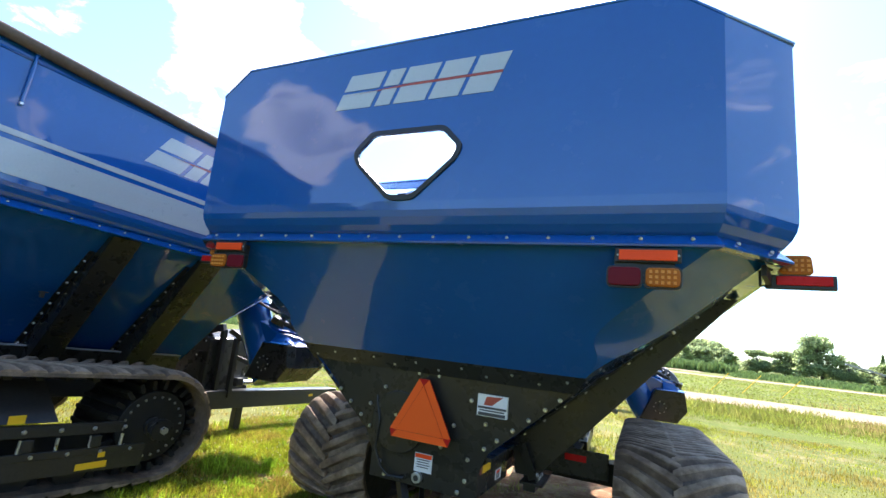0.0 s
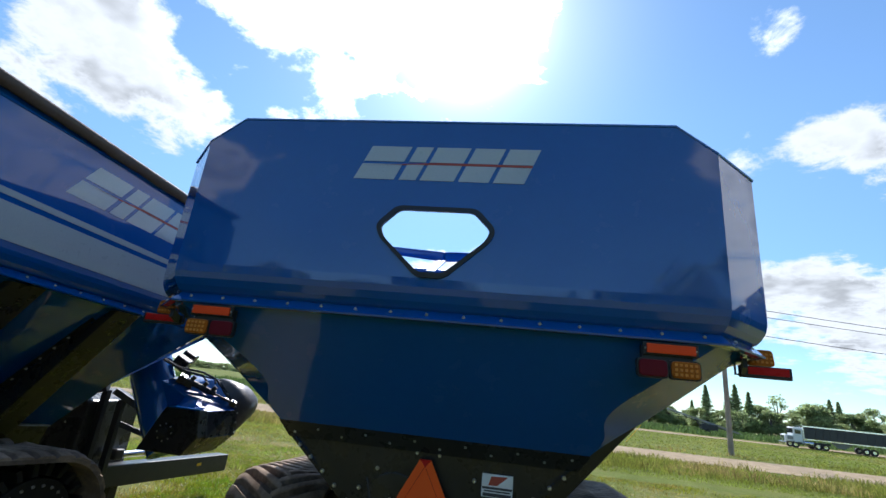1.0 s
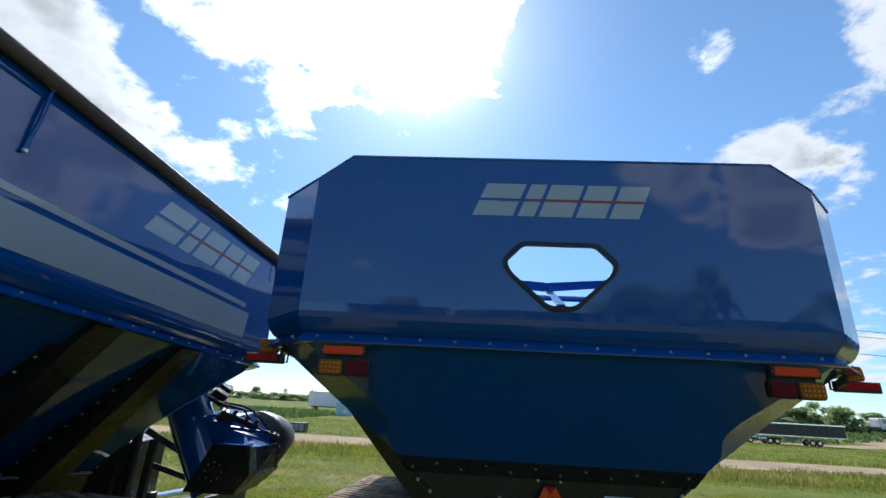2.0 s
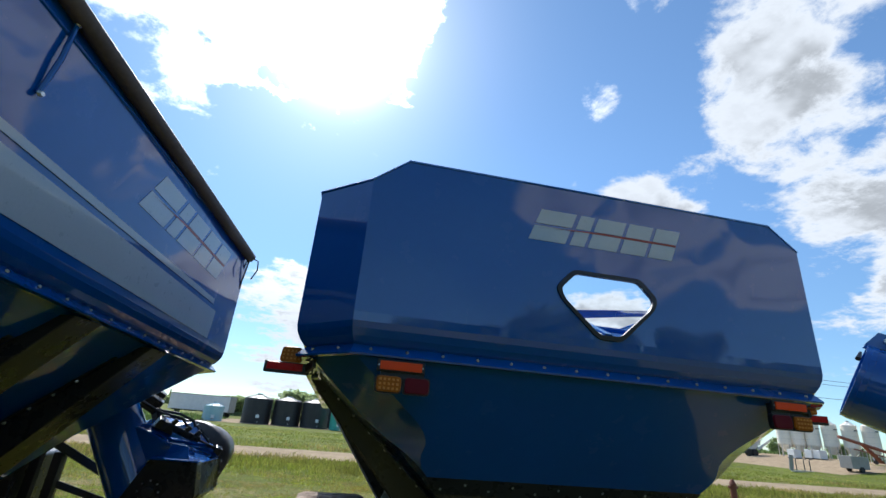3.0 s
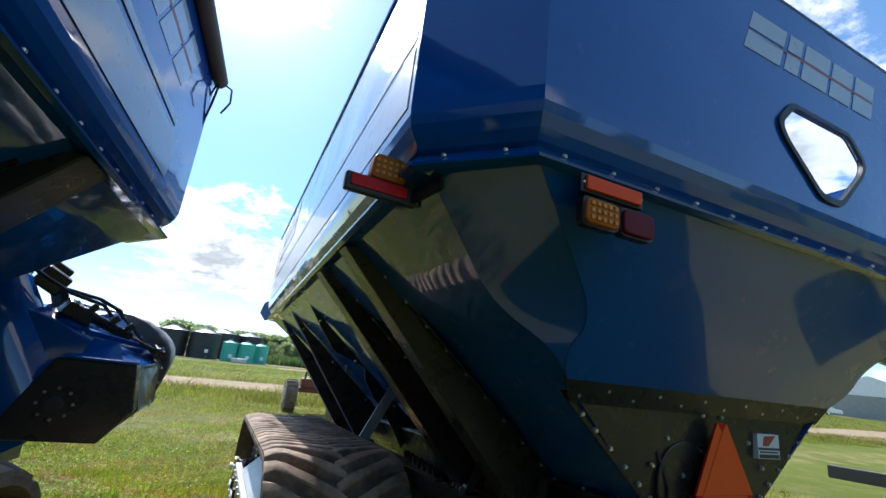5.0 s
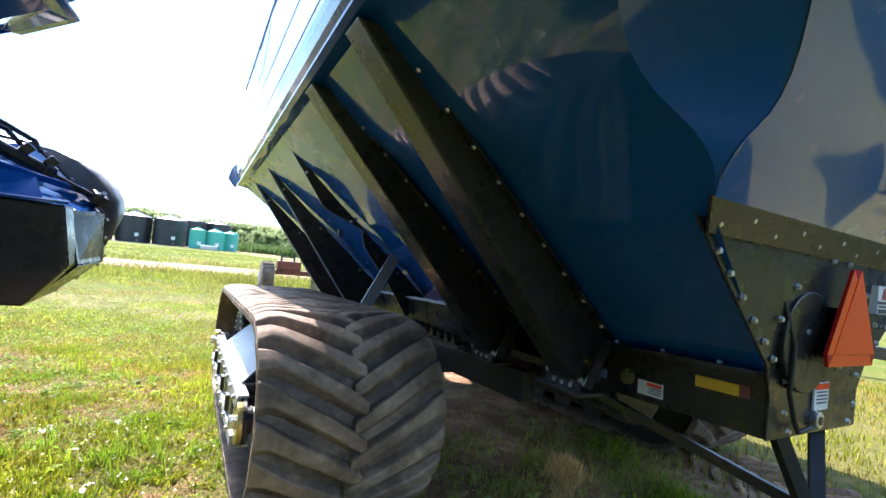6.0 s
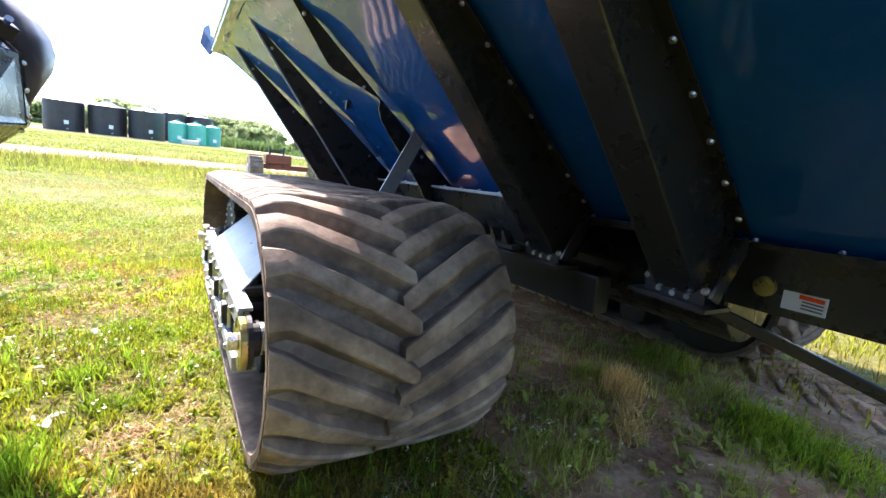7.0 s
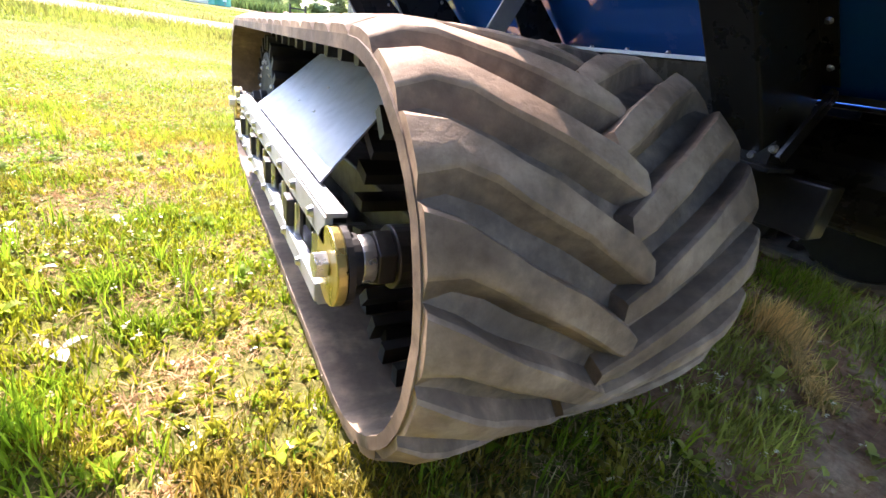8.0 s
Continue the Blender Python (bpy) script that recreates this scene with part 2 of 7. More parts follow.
def ground_material():
    m = bpy.data.materials.new("meadow_ground")
    m.use_nodes = True
    N = Nodes(m.node_tree)
    where = N.add("ShaderNodeTexCoord").outputs["Object"]
    fine = N.noise(where, 22.0, 6.0, 0.7)
    mid = N.noise(where, 1.3, 5.0, 0.6)
    broad = N.noise(where, 0.14, 4.0, 0.55)
    col = N.mix(N.span(fine, 0.3, 0.7), (0.065, 0.090, 0.013), (0.15, 0.185, 0.026))
    col = N.mix(N.span(mid, 0.46, 0.62, 0.0, 0.35), col, (0.22, 0.19, 0.07))
    col = N.mix(N.span(N.noise(where, 0.55, 7.0, 0.7), 0.54, 0.64, 0.0, 0.45), col, (0.26, 0.20, 0.085))
    col = N.mix(N.span(broad, 0.4, 0.65, 0.0, 0.45), col, (0.17, 0.20, 0.035))
    thatch = N.mix(N.span(fine, 0.35, 0.65), (0.16, 0.12, 0.055), (0.36, 0.27, 0.13))
    away = N.add("ShaderNodeVectorMath", operation="LENGTH")
    N.put(away.inputs[0], where)
    col = N.mix(N.span(away.outputs["Value"], 5.0, 13.0, 0.35, 0.0), col, thatch)
    parts = N.add("ShaderNodeSeparateXYZ")
    N.put(parts.inputs[0], where)
    across = N.math("ADD", parts.outputs[1], N.span(N.noise(where, 0.8, 5.0, 0.6), 0.3, 0.7, -0.7, 0.7, False))
    worn = N.math("MULTIPLY", N.span(across, 9.2, 10.2), N.span(across, 12.2, 13.4, 1.0, 0.0))
    worn = N.math("MULTIPLY", worn, N.span(N.noise(where, 1.6, 7.0, 0.75), 0.44, 0.62, 0.05, 0.75))
    col = N.mix(worn, col, N.mix(N.span(fine, 0.35, 0.65), (0.25, 0.20, 0.085), (0.37, 0.29, 0.14)))
    b = N.add("ShaderNodeBsdfPrincipled")
    N.put(b.inputs["Base Color"], col)
    b.inputs["Roughness"].default_value = 0.9
    b.inputs["Specular IOR Level"].default_value = 0.1
    w = N.add("ShaderNodeBump")
    w.inputs["Strength"].default_value, w.inputs["Distance"].default_value = 0.8, 0.05
    N.put(w.inputs["Height"], N.noise(where, 14.0, 7.0, 0.75))
    N.put(b.inputs["Normal"], w.outputs[0])
    N.put(N.add("ShaderNodeOutputMaterial").inputs[0], b.outputs[0])
    return m


MEADOW = ground_material()
SOIL = material("trodden_soil", (0.36, 0.195, 0.11), 0.95, 0.0, 0.4, 5.0, bump=0.05, bump_scale=16, second=(0.50, 0.33, 0.20), edge=(0.45, 0.6), spec=0.1)
GRAVEL = material("pale_gravel", (0.36, 0.275, 0.175), 0.95, 0.0, 0.18, 2.0, bump=0.02, bump_scale=20, second=(0.28, 0.21, 0.13), edge=(0.45, 0.7), spec=0.1)
GRASS = material("grass_blade", (0.275, 0.30, 0.020), 0.8, 0.0, 0.28, 0.5, island=0.65, through_light=0.42, second=(0.40, 0.285, 0.065), edge=(0.44, 0.60), patch=0.7, spec=0.06)
FRESH = material("fresh_grass_blade", (0.21, 0.34, 0.022), 0.6, 0.0, 0.28, 0.6, island=0.6, through_light=0.5, second=(0.36, 0.42, 0.03), edge=(0.48, 0.62), patch=0.8, spec=0.2)
PALE_LEAF = material("pale_leaf", (0.62, 0.62, 0.52), 0.6, 0.0, 0.1, 3.0, island=0.2, through_light=0.3)
THATCH = material("red_brown_thatch", (0.52, 0.33, 0.17), 0.8, 0.0, 0.25, 1.0, island=0.45, through_light=0.15, spec=0.2)
WEED = material("dark_weed_leaf", (0.42, 0.43, 0.085), 0.45, 0.0, 0.2, 0.4, island=0.4, through_light=0.4, spec=0.3)
AMBER_STRAW = material("orange_dry_straw", (0.74, 0.52, 0.20), 0.7, 0.0, 0.2, 0.5, island=0.35, through_light=0.3, spec=0.2)
STRAW = material("dry_straw", (0.45, 0.34, 0.16), 0.7, 0.0, 0.2, 0.5, island=0.4, through_light=0.2, spec=0.2)
TALL = material("tall_seeding_grass", (0.25, 0.26, 0.05), 0.6, 0.0, 0.25, 0.12, island=0.5, through_light=0.45, second=(0.42, 0.31, 0.12), edge=(0.47, 0.60), patch=0.3, spec=0.2)
OLIVE = material("olive_field_grass", (0.25, 0.30, 0.045), 0.6, 0.0, 0.25, 0.1, island=0.4, through_light=0.45, second=(0.34, 0.32, 0.075), edge=(0.47, 0.62), patch=0.2, spec=0.2)
LEAF = material("tree_leaf", (0.34, 0.41, 0.19), 0.6, 0.0, 0.2, 0.2, island=0.5, through_light=0.6, patch=0.4, spec=0.2)
CROP = material("crop_leaf", (0.13, 0.20, 0.06), 0.6, 0.0, 0.2, 0.2, island=0.35, through_light=0.35, spec=0.2)
BARK = material("bark", (0.10, 0.08, 0.06), 0.9, 0.0, 0.3, 3.0, bump=0.02)
POLE = material("weathered_pole_wood", (0.30, 0.24, 0.19), 0.85, 0.0, 0.2, 2.0, bump=0.004)
TANK_BLACK = material("black_plastic_tank", (0.03, 0.028, 0.03), 0.45, 0.0, 0.15, 1.0)
TANK_GREEN = material("green_plastic_tank", (0.06, 0.42, 0.33), 0.5, 0.0, 0.08, 1.0)
TANK_PALE = material("pale_blue_tank", (0.35, 0.55, 0.60), 0.5, 0.0, 0.06, 1.0)
WHITE = material("white_painted_metal", (0.78, 0.78, 0.76), 0.45, 0.0, 0.05, 0.6)
SILO_WHITE = material("warm_white_silo_paint", (0.86, 0.80, 0.68), 0.5, 0.0, 0.05, 0.4)
CREAM = material("cream_painted_metal", (0.62, 0.60, 0.54), 0.5, 0.0, 0.06, 0.6)
GREY = material("grey_metal_siding", (0.30, 0.29, 0.27), 0.55, 0.0, 0.08, 0.6)
DARK = material("dark_grey_paint", (0.03, 0.03, 0.033), 0.4, 0.0, 0.15, 2.0)
CHROME = material("polished_metal", (0.75, 0.76, 0.78), 0.15, 0.95, 0.05, 3.0)
RUST = material("rusty_red_steel", (0.22, 0.06, 0.03), 0.6, 0.0, 0.2, 3.0)
CAR_GLASS = material("tinted_car_glass", (0.02, 0.025, 0.03), 0.08, 0.0, 0.05, 3.0, coat=1.0)
SILVER = material("silver_car_paint", (0.5, 0.51, 0.52), 0.3, 0.5, 0.05, 2.0, coat=1.0)
NAVY = material("navy_car_paint", (0.03, 0.045, 0.08), 0.3, 0.1, 0.05, 2.0, coat=1.0)

# ---- building helpers ----


def part(name, bm, mat, parent, label="", smooth=False, bevel=0.0, keep=False):
    """One mesh object in world places under a thing or a part."""
    me = bpy.data.meshes.new(name)
    bmesh.ops.recalc_face_normals(bm, faces=bm.faces)
    bm.to_mesh(me)
    if not keep:
        bm.free()
    me.materials.append(mat)
    if smooth:
        me.shade_smooth()
    ob = new(name, me)
    if parent is not None:
        ob.parent = parent
        if parent.type == "EMPTY":
            ob.matrix_parent_inverse = parent.matrix_basis.inverted()
    if bevel:
        b = ob.modifiers.new("bevel", "BEVEL")
        b.width, b.segments, b.limit_method, b.angle_limit = bevel, 2, "ANGLE", radians(40)
    if label:
        tagged(ob, label)
    return ob


def thing(name, at, label, category, group="", kind=""):
    ob = new(name)
    ob.empty_display_size = 0.1
    ob.matrix_basis = Matrix.Translation(at)
    return tagged(ob, label, category, group, kind)


def add_box(bm, centre, size, turn=None):
    m = Matrix.Translation(centre) @ (turn or Matrix()) @ Matrix.Diagonal((*size, 1))
    bmesh.ops.create_cube(bm, size=1.0, matrix=m)
    return bm


def box(centre, size, turn=None):
    return add_box(bmesh.new(), centre, size, turn)


def along(p, q, hint=(0, 0, 1)):
    """A frame at p with its y axis towards q and its z axis near hint."""
    p, q = Vector(p), Vector(q)
    y = (q - p).normalized()
    x = y.cross(Vector(hint)).normalized()
    z = x.cross(y)
    m = Matrix((x, y, z)).transposed().to_4x4()
    m.translation = p
    return m, (q - p).length


def beam(p, q, w, h, hint=(0, 0, 1), bm=None):
    m, l = along(p, q, hint)
    bm = bm or bmesh.new()
    bmesh.ops.create_cube(bm, size=1.0, matrix=m @ Matrix.Translation((0, l / 2, 0)) @ Matrix.Diagonal((w, l, h, 1)))
    return bm


def cyl(p, q, r, n=24, r2=None, bm=None):
    p, q = Vector(p), Vector(q)
    bm = bm or bmesh.new()
    turn = (q - p).to_track_quat("Z", "Y").to_matrix().to_4x4()
    bmesh.ops.create_cone(bm, cap_ends=True, segments=n, radius1=r, radius2=r if r2 is None else r2, depth=(q - p).length,
                          matrix=Matrix.Translation((p + q) / 2) @ turn)
    return bm


def pipe(points, r, n=8, bm=None):
    """A round bar through points."""
    bm = bm or bmesh.new()
    pts = [Vector(p) for p in points]
    rings = []
    for i, p in enumerate(pts):
        d = (pts[min(i + 1, len(pts) - 1)] - pts[max(i - 1, 0)]).normalized()
        x = d.orthogonal().normalized() if not rings else (last - d * last.dot(d)).normalized()
        last = x
        y = d.cross(x)
        rings.append([bm.verts.new(p + (x * math.cos(a) + y * math.sin(a)) * r) for a in [2 * math.pi * k / n for k in range(n)]])
    for a, b in zip(rings, rings[1:]):
        for k in range(n):
            bm.faces.new((a[k], a[(k + 1) % n], b[(k + 1) % n], b[k]))
    bm.faces.new(rings[0])
    bm.faces.new(rings[-1][::-1])
    return bm


def plate(poly, thick, bm=None):
    """A flat plate: a polygon in space given thickness behind its normal."""
    bm = bm or bmesh.new()
    pts = [Vector(p) for p in poly]
    n = Vector((0, 0, 0))
    for a, b in zip(pts, pts[1:] + pts[:1]):
        n += a.cross(b)
    n.normalize()
    top = [bm.verts.new(p) for p in pts]
    low = [bm.verts.new(p - n * thick) for p in pts]
    bm.faces.new(top)
    bm.faces.new(low[::-1])
    k = len(pts)
    for i in range(k):
        bm.faces.new((top[i], low[i], low[(i + 1) % k], top[(i + 1) % k]))
    return bm


def round_poly(pts, r, n=5):
    """Rounds the corners of a 2D polygon."""
    out = []
    k = len(pts)
    for i in range(k):
        a, b, c = Vector(pts[i - 1]), Vector(pts[i]), Vector(pts[(i + 1) % k])
        p, q = b + (a - b).normalized() * r, b + (c - b).normalized() * r
        for j in range(n + 1):
            t = j / n
            out.append(((1 - t) ** 2) * p + 2 * t * (1 - t) * b + t * t * q)
    return out


def bulk(name, verts, faces, mat, label, category, kind="stuff"):
    """Many small pieces in one mesh, from arrays: verts (n, 3), faces (m, 3 or 4)."""
    me = bpy.data.meshes.new(name)
    verts, faces = np.asarray(verts, dtype=np.float32), np.asarray(faces, dtype=np.int32)
    k = faces.shape[1]
    me.vertices.add(len(verts))
    me.vertices.foreach_set("co", verts.ravel())
    me.loops.add(faces.size)
    me.loops.foreach_set("vertex_index", faces.ravel())
    me.polygons.add(len(faces))
    me.polygons.foreach_set("loop_start", np.arange(0, faces.size, k, dtype=np.int32))
    me.update(calc_edges=True)
    me.materials.append(mat)
    return tagged(new(name, me), label, category, "", kind)


BOLT = bmesh.new()
bmesh.ops.create_cone(BOLT, cap_ends=True, segments=10, radius1=1.0, radius2=0.62, depth=0.8, matrix=Matrix.Translation((0, 0, 0.4)))
BOLT_MESH = bpy.data.meshes.new("bolt")
BOLT.to_mesh(BOLT_MESH)
BOLT_MESH.materials.append(ZINC)


def bolt(parent, at, normal, r=0.011):
    """A bolt head, all on one mesh."""
    ob = new("bolt", BOLT_MESH)
    ob.parent = parent
    if parent.type == "EMPTY":
        ob.matrix_parent_inverse = parent.matrix_basis.inverted()
    turn = Vector(normal).to_track_quat("Z", "Y").to_matrix().to_4x4()
    ob.matrix_basis = Matrix.Translation(at) @ turn @ Matrix.Diagonal((r, r, r, 1))
    return ob

# ---- ground ----
SLOPE = 0.042


def soft(v, lo, hi):
    return min(max(v, lo), hi)


def ease(t):
    t = soft(t, 0.0, 1.0)
    return t * t * (3 - 2 * t)


def ground_z(x, y):
    z = -SLOPE * (soft(y, -8, 8) - 1.8)
    z += 0.07 * soft(-x - 1.9, 0, 1.2) * (1 - soft((y - 4) / 4, 0, 1))
    z -= 0.003 * (soft(y, 8, 120) - 8)
    return z + 1.7 * ease((x - 45) / 25) * ease((y - 20) / 25) * (1 - 0.7 * ease((y - 75) / 25))


def stretch(a, b, near, n):
    """Grid lines from a to b, close together near 0 and wide far off."""
    k = np.linspace(-1, 1, n)
    v = near * np.sinh(k * 6)
    v = v / np.abs(v).max()
    return [float(u * (b if u > 0 else -a)) for u in v]


bm = bmesh.new()
xs = stretch(-900, 900, 1.0, 120)
ys = [v + 4 for v in stretch(-300, 1200, 1.0, 120)]
grid = [[bm.verts.new((x, y, ground_z(x, y))) for x in xs] for y in ys]
for j in range(len(ys) - 1):
    for i in range(len(xs) - 1):
        bm.faces.new((grid[j][i], grid[j][i + 1], grid[j + 1][i + 1], grid[j + 1][i]))
tagged(part("ground", bm, MEADOW, None, smooth=True), "sunlit mown meadow with yellow-green grass and dry patches", "ground", "", "structure")


def strip(name, y0, y1, x0, x1, wobble, mat, label, category, lift=0.02, n=90, kind="structure"):
    b = bmesh.new()
    rows = []
    for i in range(n + 1):
        x = x0 + (x1 - x0) * i / n
        a = y0 + wobble * noise.noise((x * 0.13, 3.1, 0))
        c = y1 + wobble * noise.noise((x * 0.13, 9.7, 0))
        rows.append([b.verts.new((x, a + (c - a) * k / 4, ground_z(x, a + (c - a) * k / 4) + lift)) for k in range(5)])
    for p, q in zip(rows, rows[1:]):
        for k in range(4):
            b.faces.new((p[k], q[k], q[k + 1], p[k + 1]))
    return tagged(part(name, b, mat, None), label, category, "", kind)


strip("gravel_road", 22.6, 28.2, -140, 220, 0.7, GRAVEL, "pale tan gravel road between grass verges", "road")
strip("gravel_yard", 57, 62, 4, 190, 1.5, GRAVEL, "pale gravel farm lane beyond the meadow", "road", 0.03)
strip("tank_pad", 69, 92, -60, 9, 1.0, GRAVEL, "pale gravel pad under the storage tanks", "road", 0.03)
strip("silo_yard", 41, 110, 52, 190, 1.5, GRAVEL, "pale dirt yard in front of the silos", "road", 0.05)
strip("bare_soil", 0.55, 5.4, -1.02, 1.5, 0.4, SOIL, "dark trodden soil with grass tufts under the grain cart", "soil", 0.006, 40)

prints = thing("track_marks", (1.49, 1.4, ground_z(1.49, 1.4)), "chevron marks of a rubber track pressed in the bare soil", "track marks")
for k in range(9):
    yk = 0.62 + 0.152 * k
    for dx in (-0.42, 0.42):
        b = bmesh.new()
        rows = []
        for i in range(7):
            u = i / 6
            x, y = 1.49 + dx * u + 0.012 * noise.noise((k * 3.1, u * 4, dx)), yk + 0.15 - 0.27 * u
            z, w = ground_z(x, y), 0.026 + 0.010 * noise.noise((k * 1.7, u * 5, dx * 3))
            h = 0.020 + 0.014 * noise.noise((k * 2.3, u * 6, 1.0))
            rows.append([b.verts.new((x, y + v, z + q)) for v, q in ((-w * 1.6, 0.0), (-w, h), (0.0, h * 1.25), (w, h), (w * 1.6, 0.0))])
        for p, q in zip(rows, rows[1:]):
            for i in range(4):
                b.faces.new((p[i], p[i + 1], q[i + 1], q[i]))
        b.faces.new(rows[0])
        b.faces.new(rows[-1][::-1])
        part("soil_ridge", b, SOIL, prints, smooth=True)

# ---- the grain carts ----
FZ = 2.19                     # the flange at the rear


def fz(y):
    return FZ - SLOPE * (y - 0.3)


X1, X2, Y1, Y2, Y3, Y4 = 1.54, 1.86, 0.0, 0.31, 5.78, 6.09
RING = [(-X1, Y1), (X1, Y1), (X2, Y2), (X2, Y3), (X1, Y4), (-X1, Y4), (-X2, Y3), (-X2, Y2)]


def offset_ring(d):
    """The plan's eight corners moved inwards by d."""
    out = []
    k = len(RING)
    for i in range(k):
        a, b, c = Vector(RING[i - 1]), Vector(RING[i]), Vector(RING[(i + 1) % k])
        e, f = (b - a).normalized(), (c - b).normalized()
        n1, n2 = Vector((-e.y, e.x)), Vector((-f.y, f.x))
        h = (n1 + n2).normalized()
        out.append(b + h * (d / h.dot(n1)))
    return out


# inset and height over the flange's lower edge, from the lip upwards
PROFILE = [(0.13, 0.012), (0.055, 0.000), (0.025, 0.003), (0.022, 0.012), (0.075, 0.066), (0.055, 0.075), (0.030, 0.105), (0.010, 0.145), (0.002, 0.18), (0.0, 0.23)]
SIDE_TOP = 1.07


def side_top(y):
    return FZ + SIDE_TOP - 0.022 * (y - 0.3)


def side_face(i, name, root, top=None, hole=None):
    """One of the hopper's eight upper walls, with its rolled foot and bolt flange, as sheet with thickness."""
    j = (i + 1) % 8
    b = bmesh.new()
    for inner in (0.0, 0.006):
        rows = []
        for d, h in PROFILE:
            r = offset_ring(d + inner)
            rows.append([b.verts.new((*r[k], fz(r[k].y) + h + (inner if h < 0.07 else 0))) for k in (i, j)])
        for p, q in zip(rows, rows[1:]):
            b.faces.new((p[0], p[1], q[1], q[0]))
        r = offset_ring(inner)
        p, q = r[i], r[j]
        low = rows[-1]
        if top:
            tops = [b.verts.new((x, y + inner * (1 if i == 0 else -1), z)) for x, y, z in top]
        else:
            tops = [b.verts.new((*q, side_top(q.y))), b.verts.new((*p, side_top(p.y)))]
        loop = [low[0], low[1], *tops]
        if hole is None:
            b.faces.new(loop)
        else:
            edges = [b.edges.get((u, v)) or b.edges.new((u, v)) for u, v in zip(loop, loop[1:] + loop[:1])]
            ring = [b.verts.new((x, inner, z)) for x, z in hole]
            edges += [b.edges.new((u, v)) for u, v in zip(ring, ring[1:] + ring[:1])]
            bmesh.ops.triangle_fill(b, use_beauty=True, use_dissolve=False, edges=edges)
    # the top edge's rolled bead
    return part(name, b, BLUE, root)


WINDOW = [(-0.225, 2.845), (0.225, 2.845), (0.335, 2.73), (0.305, 2.66), (0.075, 2.45), (-0.075, 2.45), (-0.305, 2.66), (-0.335, 2.73)]


def block_letters(x0, z0, w, h, lean):
    """A row of five slanted blocks, as a plain stand-in for a maker's mark: 2D quads, and the streak that crosses them."""
    quads = []
    for a, b in ((0.0, 0.245), (0.275, 0.375), (0.40, 0.60), (0.625, 0.80), (0.825, 1.0)):
        a, b = x0 + a * w, x0 + b * w
        for lo, hi in ((0.0, 0.46), (0.54, 1.0)):
            quads.append([(a + lean * lo, z0 + h * lo), (b + lean * lo, z0 + h * lo), (b + lean * hi, z0 + h * hi), (a + lean * hi, z0 + h * hi)])
    streak = [(x0 + lean * 0.42, z0 + h * 0.40), (x0 + w * 0.5, z0 + h * 0.47), (x0 + w + lean * 0.5, z0 + h * 0.47), (x0 + w + lean * 0.5, z0 + h * 0.53),
              (x0 + w * 0.5, z0 + h * 0.53)]
    return quads, streak


def maker_mark(root, wall, place, x0, z0, w, h, lean):
    quads, streak = block_letters(x0, z0, w, h, lean)
    for q in quads:
        part("decal_block", plate([place(u, v, 0.003) for u, v in q], 0.0025), DECAL, wall, "pale grey slanted decal block")
    part("decal_streak", plate([place(u, v, 0.003) for u, v in streak], 0.0025), DECAL_RED, wall, "thin red decal streak")


def tail_lamp(root, s):
    """Reflector strip over an amber and a red lamp on a black bracket, under the rear flange."""
    br = part("lamp_bracket", box((s * 1.246, 0.022, 2.161), (0.262, 0.014, 0.064)), PLASTIC, root, "black bracket of the rear lamps", bevel=0.004)
    part("bracket_back", box((s * 1.232, 0.045, 2.11), (0.24, 0.03, 0.13)), PLASTIC, br)
    for k in range(2):
        x = s * (1.305 - 0.150 * k)
        pts = round_poly([(x - 0.073, 2.018), (x + 0.073, 2.018), (x + 0.073, 2.112), (x - 0.073, 2.112)], 0.025, 4)
        part("lamp_rim", plate([(p.x, 0.004, p.y) for p in pts], 0.03), PLASTIC, br)
    part("reflector", box((s * 1.246, 0.010, 2.161), (0.229, 0.012, 0.046)), ORANGE, br, "bright orange reflector strip", bevel=0.003)
    for k, (mat, name) in enumerate(((AMBER, "amber_lamp"), (RED_LENS, "red_lamp"))):
        x = s * (1.305 - 0.150 * k)
        pts = round_poly([(x - 0.066, 2.025), (x + 0.066, 2.025), (x + 0.066, 2.105), (x - 0.066, 2.105)], 0.022, 4)
        lamp = part(name, plate([(p.x, -0.008, p.y) for p in pts], 0.03), mat, br, bevel=0.005)
        if mat is AMBER:
            for a in range(5):
                for c in range(3):
                    part("lamp_diode", box((x - 0.046 + a * 0.023, -0.0095, 2.042 + c * 0.023), (0.012, 0.009, 0.012)), AMBER_SPOT, lamp)
    for dx in (-.15, .15):
        bolt(br, (s * 1.246 + dx * 0.8, 0.014, 2.161), (0, -1, 0), 0.005)


